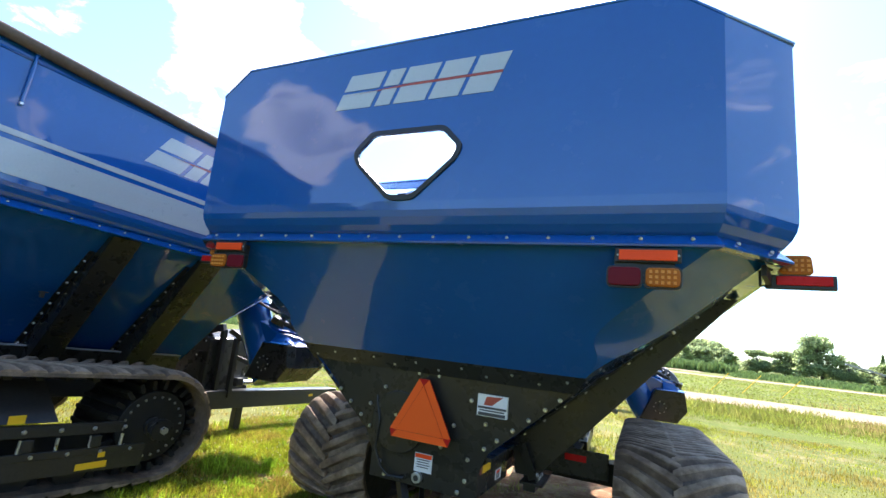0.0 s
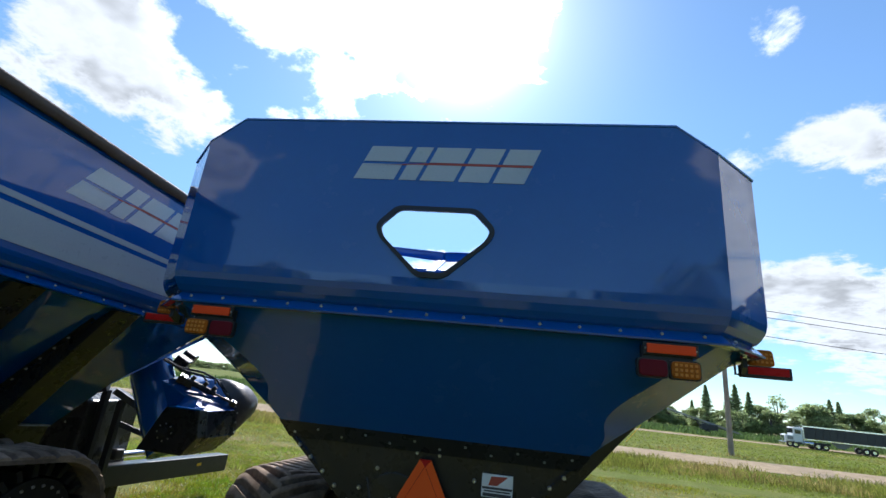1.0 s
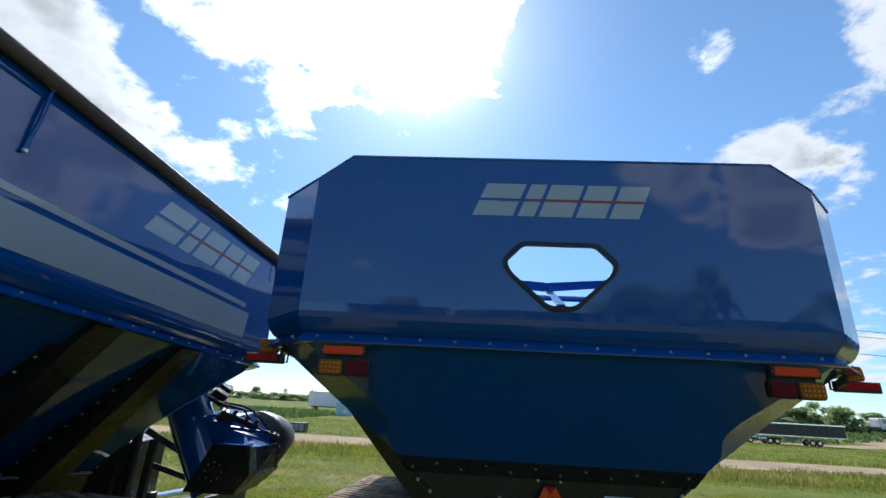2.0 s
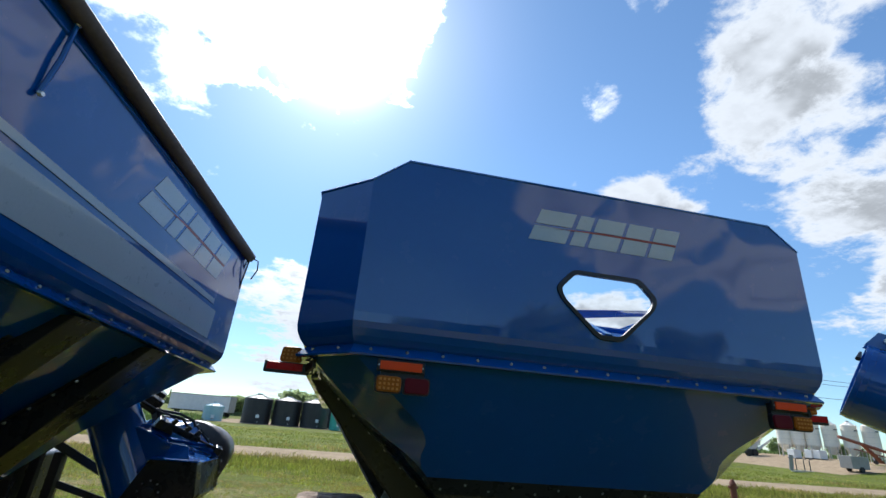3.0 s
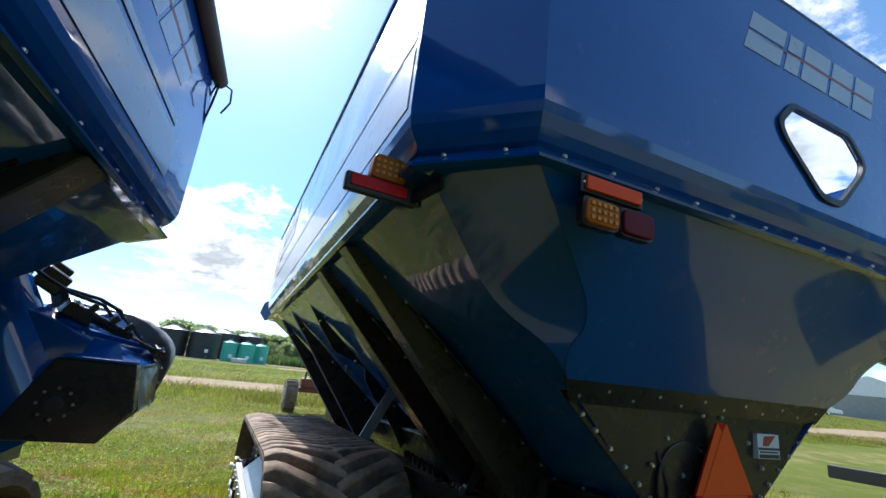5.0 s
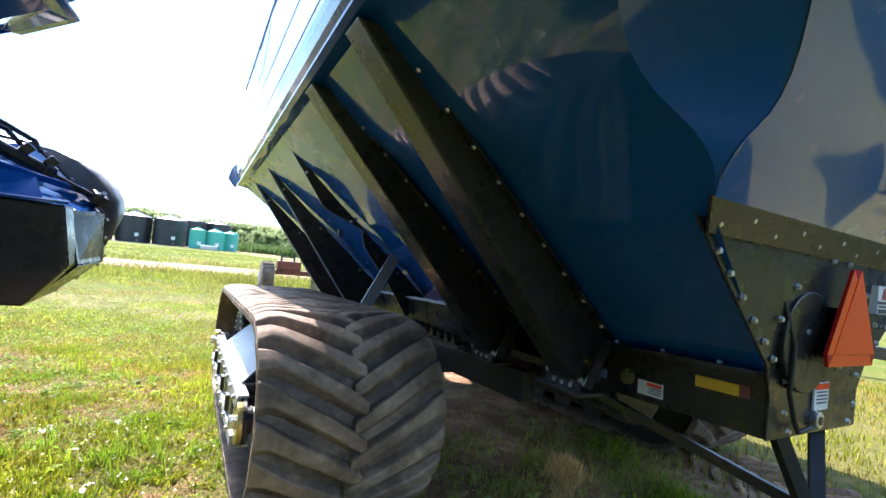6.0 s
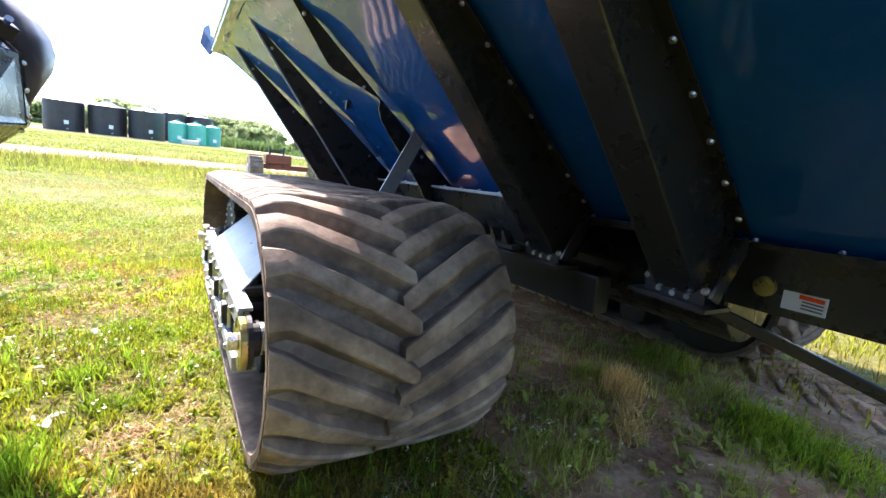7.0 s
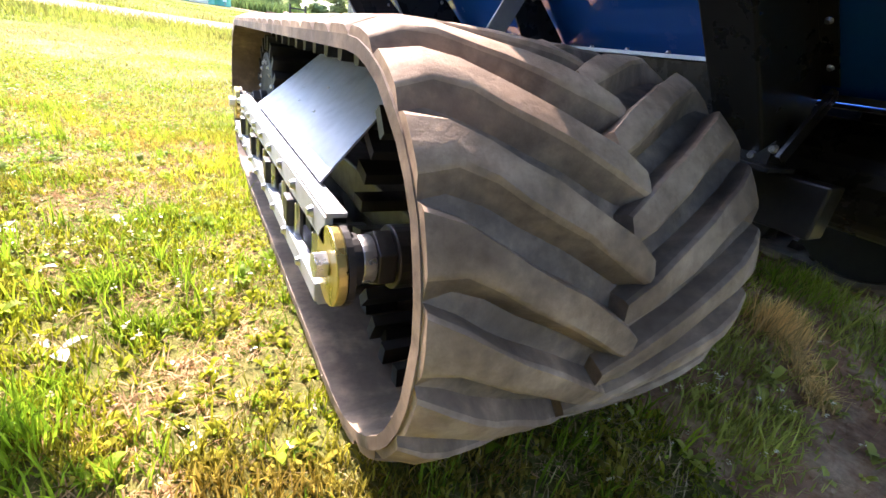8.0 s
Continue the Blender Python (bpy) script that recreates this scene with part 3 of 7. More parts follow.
def side_lamp(root, s):
    """Amber lamp standing on a bracket with a red reflector, at the hopper's corner."""
    at = Vector((s * 1.885, 0.44, 2.130))
    turn = Euler((0, 0, radians(-s * 4))).to_matrix().to_4x4()
    M = Matrix.Translation(at) @ turn
    def b(c, size):
        return box(M @ Vector(c), size, turn)
    arm = part("marker_bracket", b((0, 0, 0), (0.262, 0.03, 0.066)), PLASTIC, root, "black bracket of the side marker", bevel=0.006)
    part("bracket_arm", beam(M @ Vector((-s * 0.11, 0.01, 0)), (s * 1.72, 0.30, 2.16), 0.02, 0.05), PLASTIC, arm)
    part("bracket_hoop", pipe([M @ Vector((-s * 0.10, 0, -.02)), M @ Vector((-s * 0.15, 0, -.02)), M @ Vector((-s * 0.15, 0, 0.05)), M @ Vector((-s * 0.10, 0, 0.06))], 0.007), PLASTIC, arm)
    part("reflector", b((s * 0.012, -0.017, 0.006), (0.205, 0.01, 0.042)), RED, arm, "red reflector strip", bevel=0.003)
    pts = round_poly([(-0.066, 0.035), (0.066, 0.035), (0.058, 0.125), (-0.058, 0.125)], 0.022, 4)
    lamp = part("amber_lamp", plate([M @ Vector((p.x - s * 0.015, -0.018, p.y)) for p in pts], 0.045), AMBER, arm, bevel=0.005)
    for a in range(5):
        for c in range(3):
            part("lamp_diode", b((-0.046 + a * 0.023 - s * 0.015, -0.019, 0.056 + c * 0.022), (0.011, 0.009, 0.011)), AMBER_SPOT, lamp)


# the track's loop in the y-z plane: two drums and the straight runs between them
YA, ZA, YB, ZB, RT = 2.165, 0.488, 4.50, 0.392, 0.453
LEAN_T = math.atan2(ZB - ZA, YB - YA)
RUN = math.hypot(YB - YA, ZB - ZA)
LOOP = 2 * RUN + 2 * math.pi * RT
TX0, TX1 = 1.052, 1.925


def loop_at(s, h):
    """Place on the belt: s metres along from the top over the rear drum, on round the rear; h metres out from the drums."""
    s %= LOOP
    half = math.pi * RT
    d, n = Vector((math.cos(LEAN_T), math.sin(LEAN_T))), Vector((-math.sin(LEAN_T), math.cos(LEAN_T)))
    a, b = Vector((YA, ZA)), Vector((YB, ZB))
    if s < half:
        t = s / RT
        return a + (n * math.cos(t) - d * math.sin(t)) * (RT + h)
    s -= half
    if s < RUN:
        return a + d * s - n * (RT + h)
    s -= RUN
    if s < half:
        t = s / RT
        return b + (-n * math.cos(t) + d * math.sin(t)) * (RT + h)
    s -= half
    return b - d * s + n * (RT + h)


def track(root, s):
    """A rubber track: belt with chevron lugs outside and drive lugs inside, two drums, rollers and the outer frame."""
    steel = GALV if s < 0 else FRAME
    b = bmesh.new()
    n, cols = 110, 8
    xs = [s * (TX0 + (TX1 - TX0) * k / cols) for k in range(cols + 1)]
    sec = [(x, 0.0) for x in xs] + [(x, -0.028) for x in reversed(xs)]
    rings = []
    for i in range(n):
        u = LOOP * i / n
        ring = []
        for k, (x, h) in enumerate(sec):
            ragged = 0.004 * noise.noise((u * 9, x * 3, 1.0)) if k in (0, cols, cols + 1, 2 * cols + 1) else 0
            p = loop_at(u, h)
            ring.append(b.verts.new((x + ragged, p.x, p.y)))
        rings.append(ring)
    for p, q in zip(rings, rings[1:] + rings[:1]):
        for k in range(len(sec)):
            m = (k + 1) % len(sec)
            b.faces.new((p[k], p[m], q[m], q[k]))
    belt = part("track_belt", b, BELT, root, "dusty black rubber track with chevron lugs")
    lugs = 50
    for side in (0, 1):
        for i in range(lugs):
            u0 = LOOP * (i + 0.5 * side) / lugs
            b = bmesh.new()
            rows = []
            seg = 8
            for k in range(seg + 1):
                t = k / seg
                x = (TX1 - 0.003 if side else TX0 + 0.003) * (1 - t) + (TX0 + TX1) / 2 * t + (0.03 if side else -0.03) * t * -1
                shift = 0.225 * max(0.0, (t - 0.08) / 0.92) ** 1.05
                low = (1.55, 1.15)[k] if k < 2 else (1.0 if k < seg else 0.78)
                hgt = 0.052 * ((0.35, 0.85)[k] if k < 2 else (1.0 if k < seg else 0.85))
                ring = []
                for w, h in ((-0.048, -0.004), (-0.039, 0.80), (-0.033, 1.0), (-0.006, 1.0), (0.020, 0.97), (0.029, 0.84), (0.055, -0.004)):
                    wob = noise.noise((u0 * 3, t * 4, side)) + 0.6 * noise.noise((u0 * 17, t * 11, w * 40))
                    p = loop_at(u0 + shift + w * low + 0.005 * wob, (h if h < 0 else h * hgt * (1 + 0.12 * noise.noise((u0 * 5, t * 5, w * 25)))))
                    ring.append(b.verts.new((s * x, p.x, p.y)))
                rows.append(ring)
            for p, q in zip(rows, rows[1:]):
                for k in range(6):
                    # outer faces take the darkened copy, so flank shade is in the colour
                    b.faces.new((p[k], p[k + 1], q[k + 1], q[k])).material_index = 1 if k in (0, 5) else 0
            b.faces.new(rows[0])
            b.faces.new(rows[-1][::-1])
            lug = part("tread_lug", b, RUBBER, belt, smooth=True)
            lug.data.materials.append(DIMMED_RUBBER)
            lug.data.set_sharp_from_angle(angle=radians(33))
    # inner drive lugs in two rows
    for i in range(38):
        u = LOOP * i / 38
        for x in (TX0 + 0.27, TX1 - 0.27):
            b = bmesh.new()
            v = []
            for du, h in ((-0.035, -0.026), (0.035, -0.026), (0.022, -0.085), (-0.022, -0.085)):
                p = loop_at(u + du, h)
                v.append(p)
            l = [b.verts.new((s * (x - 0.06), p.x, p.y)) for p in v]
            r = [b.verts.new((s * (x + 0.06), p.x, p.y)) for p in v]
            b.faces.new(l)
            b.faces.new(r[::-1])
            for k in range(4):
                b.faces.new((l[k], l[(k + 1) % 4], r[(k + 1) % 4], r[k]))
            part("drive_lug", b, INNER, belt)
    for y, z, name in ((YA, ZA - 0.04, "rear_drum"), (YB, ZB - 0.02, "front_drum")):
        end = TX1 - 0.33 if name == "rear_drum" else TX1 - 0.17
        drum = part(name, cyl((s * (TX0 + 0.06), y, z), (s * end, y, z), 0.315, 40), INNER, root, "black steel track drum", bevel=0.01)
        for k in range(22):
            a = 2 * math.pi * k / 22
            c = Vector((s * (TX0 + TX1 - 0.1) / 2, y + 0.372 * math.cos(a), z + 0.372 * math.sin(a)))
            part("drum_bar", box(c, (TX1 - TX0 - 0.24, 0.085, 0.036), Euler((a, 0, 0)).to_matrix().to_4x4()), INNER, drum)
        part("drum_shaft", cyl((s * (TX1 - 0.36), y, z), (s * (TX1 - 0.13), y, z), 0.082, 24), FRAME, drum, bevel=0.006)
        part("shaft_nut", cyl((s * (TX1 - 0.13), y, z), (s * (TX1 - 0.085), y, z), 0.075, 6), FRAME, drum, bevel=0.004)
        part("shaft_collar", cyl((s * (TX1 - 0.085), y, z), (s * (TX1 - 0.05), y, z), 0.060, 24), ZINC, drum, bevel=0.004)
        part("shaft_sleeve", cyl((s * (TX1 - 0.05), y, z), (s * (TX1 - 0.02), y, z), 0.066, 24), FRAME, drum, bevel=0.004)
        part("hub_plate", cyl((s * (TX1 - 0.02), y, z - 0.01), (s * (TX1 - 0.004), y, z - 0.01), 0.10, 28), FRAME, drum)
        part("hub_disc", cyl((s * (TX1 - 0.004), y, z - 0.01), (s * (TX1 + 0.022), y, z - 0.01), 0.098, 28), GOLD if s < 0 else BLACK, drum, "yellow zinc hub disc" if s < 0 else "black hub disc", bevel=0.004)
        part("hub_nut", cyl((s * (TX1 + 0.022), y, z - 0.005), (s * (TX1 + 0.055), y, z - 0.005), 0.034, 6), ZINC, drum, bevel=0.003)
        part("drum_flange", cyl((s * (TX0 + 0.035), y, z), (s * (TX0 + 0.06), y, z), 0.385, 40), INNER, drum)
        if name == "front_drum":
            for k in range(22):
                a = 2 * math.pi * k / 22
                bolt(drum, (s * (end + 0.002), y + 0.26 * math.cos(a), z + 0.26 * math.sin(a)), (s, 0, 0), 0.013)
    d = Vector((0, math.cos(LEAN_T), math.sin(LEAN_T)))
    up = Vector((0, -math.sin(LEAN_T), math.cos(LEAN_T)))
    a0 = Vector((0, YA, ZA))

    def q(x, along_, h):
        return Vector((s * x, 0, 0)) + a0 + d * along_ + up * (h - 0.03)
    fr = part("track_frame", beam(q(TX1 + 0.012, 0.03, 0.055), q(TX1 + 0.012, 1.98, 0.055), 0.02, 0.075, up), steel, root, "grey steel side frame of the track" if s < 0 else "dark steel side frame of the track", bevel=0.004)
    part("lower_rail", beam(q(TX1 + 0.02, 0.06, -0.125), q(TX1 + 0.02, 2.2, -0.115), 0.03, 0.055, up), steel, fr, bevel=0.004)
    part("rail_flange", beam(q(TX1 - 0.015, 0.06, -0.155), q(TX1 - 0.015, 2.2, -0.145), 0.08, 0.012, up), steel, fr)
    part("top_flange", beam(q(TX1 - 0.006, 0.03, 0.095), q(TX1 - 0.006, 1.98, 0.095), 0.05, 0.012, up), steel, fr)
    for k in range(9):
        t = 0.16 + k * 0.23
        part("frame_bolt", cyl(q(TX1 + 0.008, t, 0.0), q(TX1 + 0.008, t, -0.14), 0.013, 8), ZINC, fr)
        bolt(fr, q(TX1 + 0.022, t, 0.06), (s, 0, 0), 0.018)
        bolt(fr, q(TX1 + 0.035, t + 0.08, -0.12), (s, 0, 0), 0.016)
    for k in range(4):
        part("cross_lug", box(q(TX1 + 0.01, 0.45 + k * 0.45, -0.04), (0.06, 0.07, 0.09)), FRAME, fr, bevel=0.006)
    cov = part("cover_plate", plate([q(TX1 - 0.02, 0.24, 0.108), q(TX1 - 0.02, 1.52, 0.118), q(TX1 - 0.32, 1.46, 0.395), q(TX1 - 0.32, 0.38, 0.385)], 0.006), steel, fr, "plain galvanised cover plate with small holes" if s < 0 else "dark cover plate")
    for u, v in ((0.4, .35), (0.62, .35), (0.5, .62), (0.72, .5)):
        p = q(TX1 - 0.018 - 0.30 * v, 0.30 + 1.2 * u, 0.116 + 0.277 * v)
        bolt(cov, p, (s * 0.68, 0, 0.73), 0.008)
    if s > 0:
        part("frame_skirt", beam(q(TX1 + 0.02, 0.9, -0.20), q(TX1 + 0.02, 2.2, -0.19), 0.02, 0.16, up), FRAME, fr)
        part("yellow_strip", box((TX1 + 0.038, 3.96, 0.16), (0.006, 0.22, 0.05)), YELLOW, fr)
        part("yellow_tag", box((TX1 + 0.038, 4.02, 0.235), (0.006, 0.05, 0.04)), YELLOW, fr)
        part("yellow_tag", box((TX1 + 0.03, 3.41, 0.56), (0.006, 0.10, 0.06)), YELLOW, fr)
    part("bogie_beam", beam(q(TX0 + 0.45, -0.1, -0.1), q(TX0 + 0.45, 2.4, -0.1), 0.2, 0.16, up), FRAME, root, bevel=0.01)
    for k in range(4):
        y = 0.62 + k * 0.38
        for x in (TX0 + 0.12, TX1 - 0.30):
            part("roller", cyl(q(x, y, -0.30), q(x + 0.16, y, -0.30), 0.125, 24), INNER, root, bevel=0.01)
    part("roller_axle_beam", beam(q(TX0 + 0.45, 0.5, -0.28), q(TX0 + 0.45, 1.9, -0.28), 0.1, 0.1, up), FRAME, root)


SUMP_W = 0.71


def hopper_lower(root):
    """The sloped lower walls, the corner facets and the black rear plate."""
    B0 = -0.385
    def bend(pts):
        """Through a chain of corners, rounding all but the ends."""
        pts = [Vector(p) for p in pts]
        out = [pts[0]]
        at = pts[0].lerp(pts[1], 0.72)
        for k in range(1, len(pts) - 1):
            to = pts[k].lerp(pts[k + 1], 0.5) if k < len(pts) - 2 else pts[k].lerp(pts[k + 1], 0.8)
            for i in range(6):
                u = i / 5
                out.append(at * (1 - u) ** 2 + pts[k] * 2 * u * (1 - u) + to * u * u)
            at = to
        return out + [pts[-1]]

    rear_edges = {}
    for s in (-1, 1):
        a, b_, c = (s * 1.50, 0.07, fz(0) + 0.01), (s * 1.745, 0.36, fz(0.34) + 0.01), (s * 0.93, 0.575, 1.555)
        p, t, q = (s * 1.325, 0.58, 1.835), (s * 1.045, 0.482, 1.67), (s * 0.98, 0.375, 1.81)
        e1, e2 = bend([a, q, t, c]), bend([b_, p, t, c])
        rear_edges[s] = e1
        f = bmesh.new()
        back = Vector((0, 0.004, 0.003))
        for off in (Vector((0, 0, 0)), back):
            r1, r2 = [f.verts.new(k + off) for k in e1[:-1]], [f.verts.new(k + off) for k in e2[:-1]]
            tip = f.verts.new(e1[-1] + off)
            for k in range(len(r1) - 1):
                f.faces.new((r1[k], r2[k], r2[k + 1], r1[k + 1]))
            f.faces.new((r1[-1], r2[-1], tip))
        facet = part("corner_facet", f, BLUE, root, smooth=True)
        facet.data.set_sharp_from_angle(angle=radians(30))
        a2, b2 = (s * 1.50, 6.02, fz(6.04) + 0.01), (s * 1.745, 5.73, fz(5.75) + 0.01)
        c2 = (s * 0.93, 5.52, 1.555 - SLOPE * 4.95)
        part("corner_facet", plate([a2, b2, c2], 0.005), BLUE, root)
        low = [(s * 0.36, 0.66, 1.03), (s * 0.36, 5.45, 1.03 - SLOPE * 4.8)]
        bmh = bmesh.new()
        for off in (Vector((0, 0, 0)), Vector((-s * 0.004, 0, 0.004))):
            v = [bmh.verts.new(Vector(k) + off) for k in (b2, c2, low[1], low[0])]
            w = [bmh.verts.new(k + off) for k in e2]
            for k in range(len(w) - 1):
                bmh.faces.new((v[0], w[k], w[k + 1]))
            bmh.faces.new((v[0], w[-1], v[1]))
            bmh.faces.new((w[-1], v[1], v[2], v[3]))
        wall = part("lower_side_wall", bmh, BLUE, root, smooth=True)
        wall.data.set_sharp_from_angle(angle=radians(25))
    part("hopper_floor", plate([(-0.37, 0.66, 1.02), (0.37, 0.66, 1.02), (0.37, 5.46, 1.02 - SLOPE * 4.8), (-0.37, 5.46, 1.02 - SLOPE * 4.8)], 0.01), BLACK, root)
    part("lower_rear_wall", plate(rear_edges[1] + rear_edges[-1][::-1], 0.005), BLUE, root)
    part("lower_front_wall", plate([(-1.50, 6.04, fz(6.04)), (-0.93, 5.52, 1.345), (0.93, 5.52, 1.345), (1.50, 6.04, fz(6.04))], 0.005), BLUE, root)
    part("sump_front", plate([(-0.93, 5.52, 1.345), (-0.36, 5.45, 0.82), (0.36, 5.45, 0.82), (0.93, 5.52, 1.345)], 0.005), BLACK, root)
    # black rear plate and its bolted head strip
    rp = part("rear_plate", plate([(-0.95, 0.612, 1.53), (0.95, 0.612, 1.53), (0.42, 0.643, 1.075), (0.365, 0.65, 0.95), (0.365, 0.65, 0.80), (-0.365, 0.65, 0.80),
                                   (-0.365, 0.65, 0.95), (-0.42, 0.643, 1.075)], 0.010), BLACK, root, "black bolted rear plate of the sump", bevel=0.003)
    hs = part("head_strip", plate([(-0.97, 0.560, 1.585), (0.97, 0.560, 1.585), (0.90, 0.606, 1.485), (-0.90, 0.606, 1.485)], 0.012), BLACK, root, "black bolted head strip", bevel=0.003)
    n = Vector((0, -0.93, -0.37))
    for k in range(12):
        x = -0.86 + 1.72 * k / 11
        h = 1.545 if k % 2 else 1.515
        bolt(hs, (x, 0.560 + (1.585 - h) * 0.46 - 0.004, h), n, 0.013)
    for x in (-0.90, 0.90):
        for h in (1.555, 1.51):
            bolt(hs, (x * (1 - (1.585 - h) * 0.3), 0.563 + (1.585 - h) * 0.46 - 0.004, h), n, 0.013)
    for s in (-1, 1):
        for t in (0.08, 0.24, 0.42, 0.60, 0.78, 0.93):
            bolt(rp, (s * (0.86 - 0.50 * t), 0.604 + 0.025 * t, 1.47 - 0.40 * t), (0, -1, 0), 0.014)
        for x, z in ((0.30, 1.36), (0.20, 1.20), (0.30, 1.02), (0.29, 0.90), (0.25, 0.83), (0.40, 1.24), (0.12, 1.06)):
            bolt(rp, (s * x, 0.627 if z < 1.2 else 0.612, z), (0, -1, 0), 0.014)
    ring = part("hub_ring", cyl((-0.02, 0.655, 0.855), (-0.02, 0.615, 0.855), 0.033, 20), ZINC, rp, "steel bearing ring", bevel=0.004)
    part("ring_bore", cyl((-0.02, 0.62, 0.855), (-0.02, 0.612, 0.855), 0.017, 14), DARK, ring)
    part("plate_hose", pipe([(-0.36, 0.62, 1.30), (-0.31, 0.60, 1.15), (-0.32, 0.60, 0.98), (-0.27, 0.60, 0.88), (-0.21, 0.61, 0.83), (-0.10, 0.61, 0.84)], 0.009), PLASTIC, rp)
    part("round_cover", cyl((-0.18, 0.636, 1.16), (-0.18, 0.606, 1.16), 0.19, 36), BLACK, rp, "round black inspection cover", bevel=0.006)
    # warning label and service sticker
    wl = part("warning_label", box((0.012, 0.634, 0.945), (0.118, 0.008, 0.108)), DECAL_WHITE, rp, "white warning label with an orange head")
    part("label_head", box((0.012, 0.629, 0.984), (0.112, 0.003, 0.024)), ORANGE, wl)
    for k in range(4):
        part("print_bar", box((0.012, 0.629, 0.962 - 0.014 * k), (0.09 - 0.01 * (k % 2), 0.003, 0.005)), DECAL_DARK, wl)
    st = part("service_sticker", box((0.437, 0.603, 1.35), (0.182, 0.03, 0.122)), DECAL_WHITE, rp, "white service sticker with plain bars")
    part("sticker_mark", plate([(0.385, 0.587, 1.352), (0.435, 0.587, 1.352), (0.50, 0.587, 1.405), (0.40, 0.587, 1.400)], 0.003), DECAL_RED, st)
    part("sticker_bar", box((0.437, 0.587, 1.338), (0.175, 0.003, 0.012)), DECAL_DARK, st)
    part("sticker_bar", box((0.437, 0.587, 1.322), (0.15, 0.003, 0.008)), DECAL_DARK, st)
    part("sticker_bar", box((0.437, 0.587, 1.302), (0.165, 0.003, 0.018)), DECAL_DARK, st)
    # slow-vehicle triangle
    z0, h = 1.085, 0.365
    tri = [(-0.19, z0), (0.19, z0), (0.205, z0 + 0.045), (0.035, z0 + h), (-0.035, z0 + h), (-0.205, z0 + 0.045)]
    sm = part("slow_vehicle_sign", plate([(x + 0.005, 0.545, z) for x, z in tri], 0.012), RED, root, "orange and red slow-vehicle triangle sign")
    part("sign_centre", plate([(x + 0.005, 0.542, z) for x, z in ((-0.158, z0 + 0.045), (0.158, z0 + 0.045), (0, z0 + 0.325))], 0.004), BRIGHT_ORANGE, sm, "fluorescent orange triangle")
    for p in ([(-0.19, 0), (0.19, 0), (0.158, 0.042), (-0.158, 0.042)], [(0.205, 0.045), (0.035, h), (0.003, h - 0.038), (0.160, 0.045)],
              [(-0.035, h), (-0.205, 0.045), (-0.160, 0.045), (-0.003, h - 0.038)]):
        part("sign_border", plate([(x + 0.005, 0.5445, z0 + z) for x, z in p], 0.003), BRIGHT_ORANGE, sm)
    part("sign_stem", box((0.005, 0.585, 1.20), (0.05, 0.08, 0.2)), BLACK, sm)
    for x in (-.06, .08):
        bolt(sm, (x, 0.60, 1.475), (0, -1, 0), 0.012)
    # sump, trough and running gear
    su = part("sump_box", plate([(-0.355, 0.655, 0.80), (-0.355, 0.655, 1.04), (-0.355, 1.36, 1.0), (-0.355, 1.36, 0.77)], SUMP_W), BLACK, root, "black steel sump", bevel=0.004)
    part("sump_lip", beam((-0.40, 0.66, 1.035), (-0.40, 5.4, 1.035 - SLOPE * 4.75), 0.07, 0.02), BLACK, su)
    part("sump_lip", beam((0.40, 0.66, 1.035), (0.40, 5.4, 1.035 - SLOPE * 4.75), 0.07, 0.02), BLACK, su)
    for s in (-1, 1):
        part("side_reflector", box((s * 0.358, 0.83, 0.945), (0.006, 0.17, 0.045), Euler((radians(-2.4), 0, 0)).to_matrix().to_4x4()), YELLOW, su, "yellow reflector strip", bevel=0.002)
        part("reflector_end", box((s * 0.358, 0.725, 0.95), (0.006, 0.036, 0.045), Euler((radians(-2.4), 0, 0)).to_matrix().to_4x4()), RUST, su)
        lab = part("caution_label", box((s * 0.358, 1.115, 0.845), (0.006, 0.125, 0.062), Euler((radians(-2.4), 0, 0)).to_matrix().to_4x4()), DECAL_WHITE, su, "white caution label")
        part("label_head", box((s * 0.362, 1.095, 0.865), (0.003, 0.07, 0.014)), ORANGE, lab)
        for k in range(3):
            part("print_bar", box((s * 0.362, 1.09, 0.85 - k * 0.011), (0.003, 0.06, 0.004)), DECAL_DARK, lab)
        part("sight_cap", cyl((s * 0.355, 1.235, 0.87), (s * 0.375, 1.235, 0.868), 0.035, 18), GOLD, su)
    for k in range(10):
        bolt(su, (-0.405, 0.80 + 0.24 * k, 1.048 - SLOPE * (0.14 + 0.24 * k)), (0, 0, 1), 0.012)
    part("auger_trough", cyl((0, 1.42, 0.74), (0, 5.4, 0.62), 0.20, 28), BLACK, root, "black auger trough", bevel=0.01)
    part("rear_yoke", beam((-0.16, 0.70, 0.80), (-0.02, 0.62, 0.46), 0.05, 0.05), FRAME, root)
    part("rear_yoke", beam((0.17, 0.70, 0.80), (0.03, 0.62, 0.46), 0.05, 0.05), FRAME, root)
    part("hitch_bar", beam((-0.36, 1.45, 0.74), (0.10, 0.52, 0.44), 0.035, 0.045), BLACK, root, bevel=0.005)
    for s in (-1, 1):
        rail = part("frame_rail", beam((s * 0.42, 1.85, 0.64), (s * 0.42, 5.6, 0.66 - SLOPE * 4.3), 0.10, 0.18), FRAME, root, bevel=0.008)
        part("sill_plate", plate([(s * 0.54, 2.25, 0.80), (s * 0.54, 5.3, 0.67), (s * 0.60, 5.3, 0.90), (s * 0.60, 2.25, 1.025)], 0.008), BLACK, rail)
        part("sill_ledge", beam((s * 0.58, 2.22, 1.035), (s * 0.58, 5.3, 0.91), 0.09, 0.014), GALV, rail)
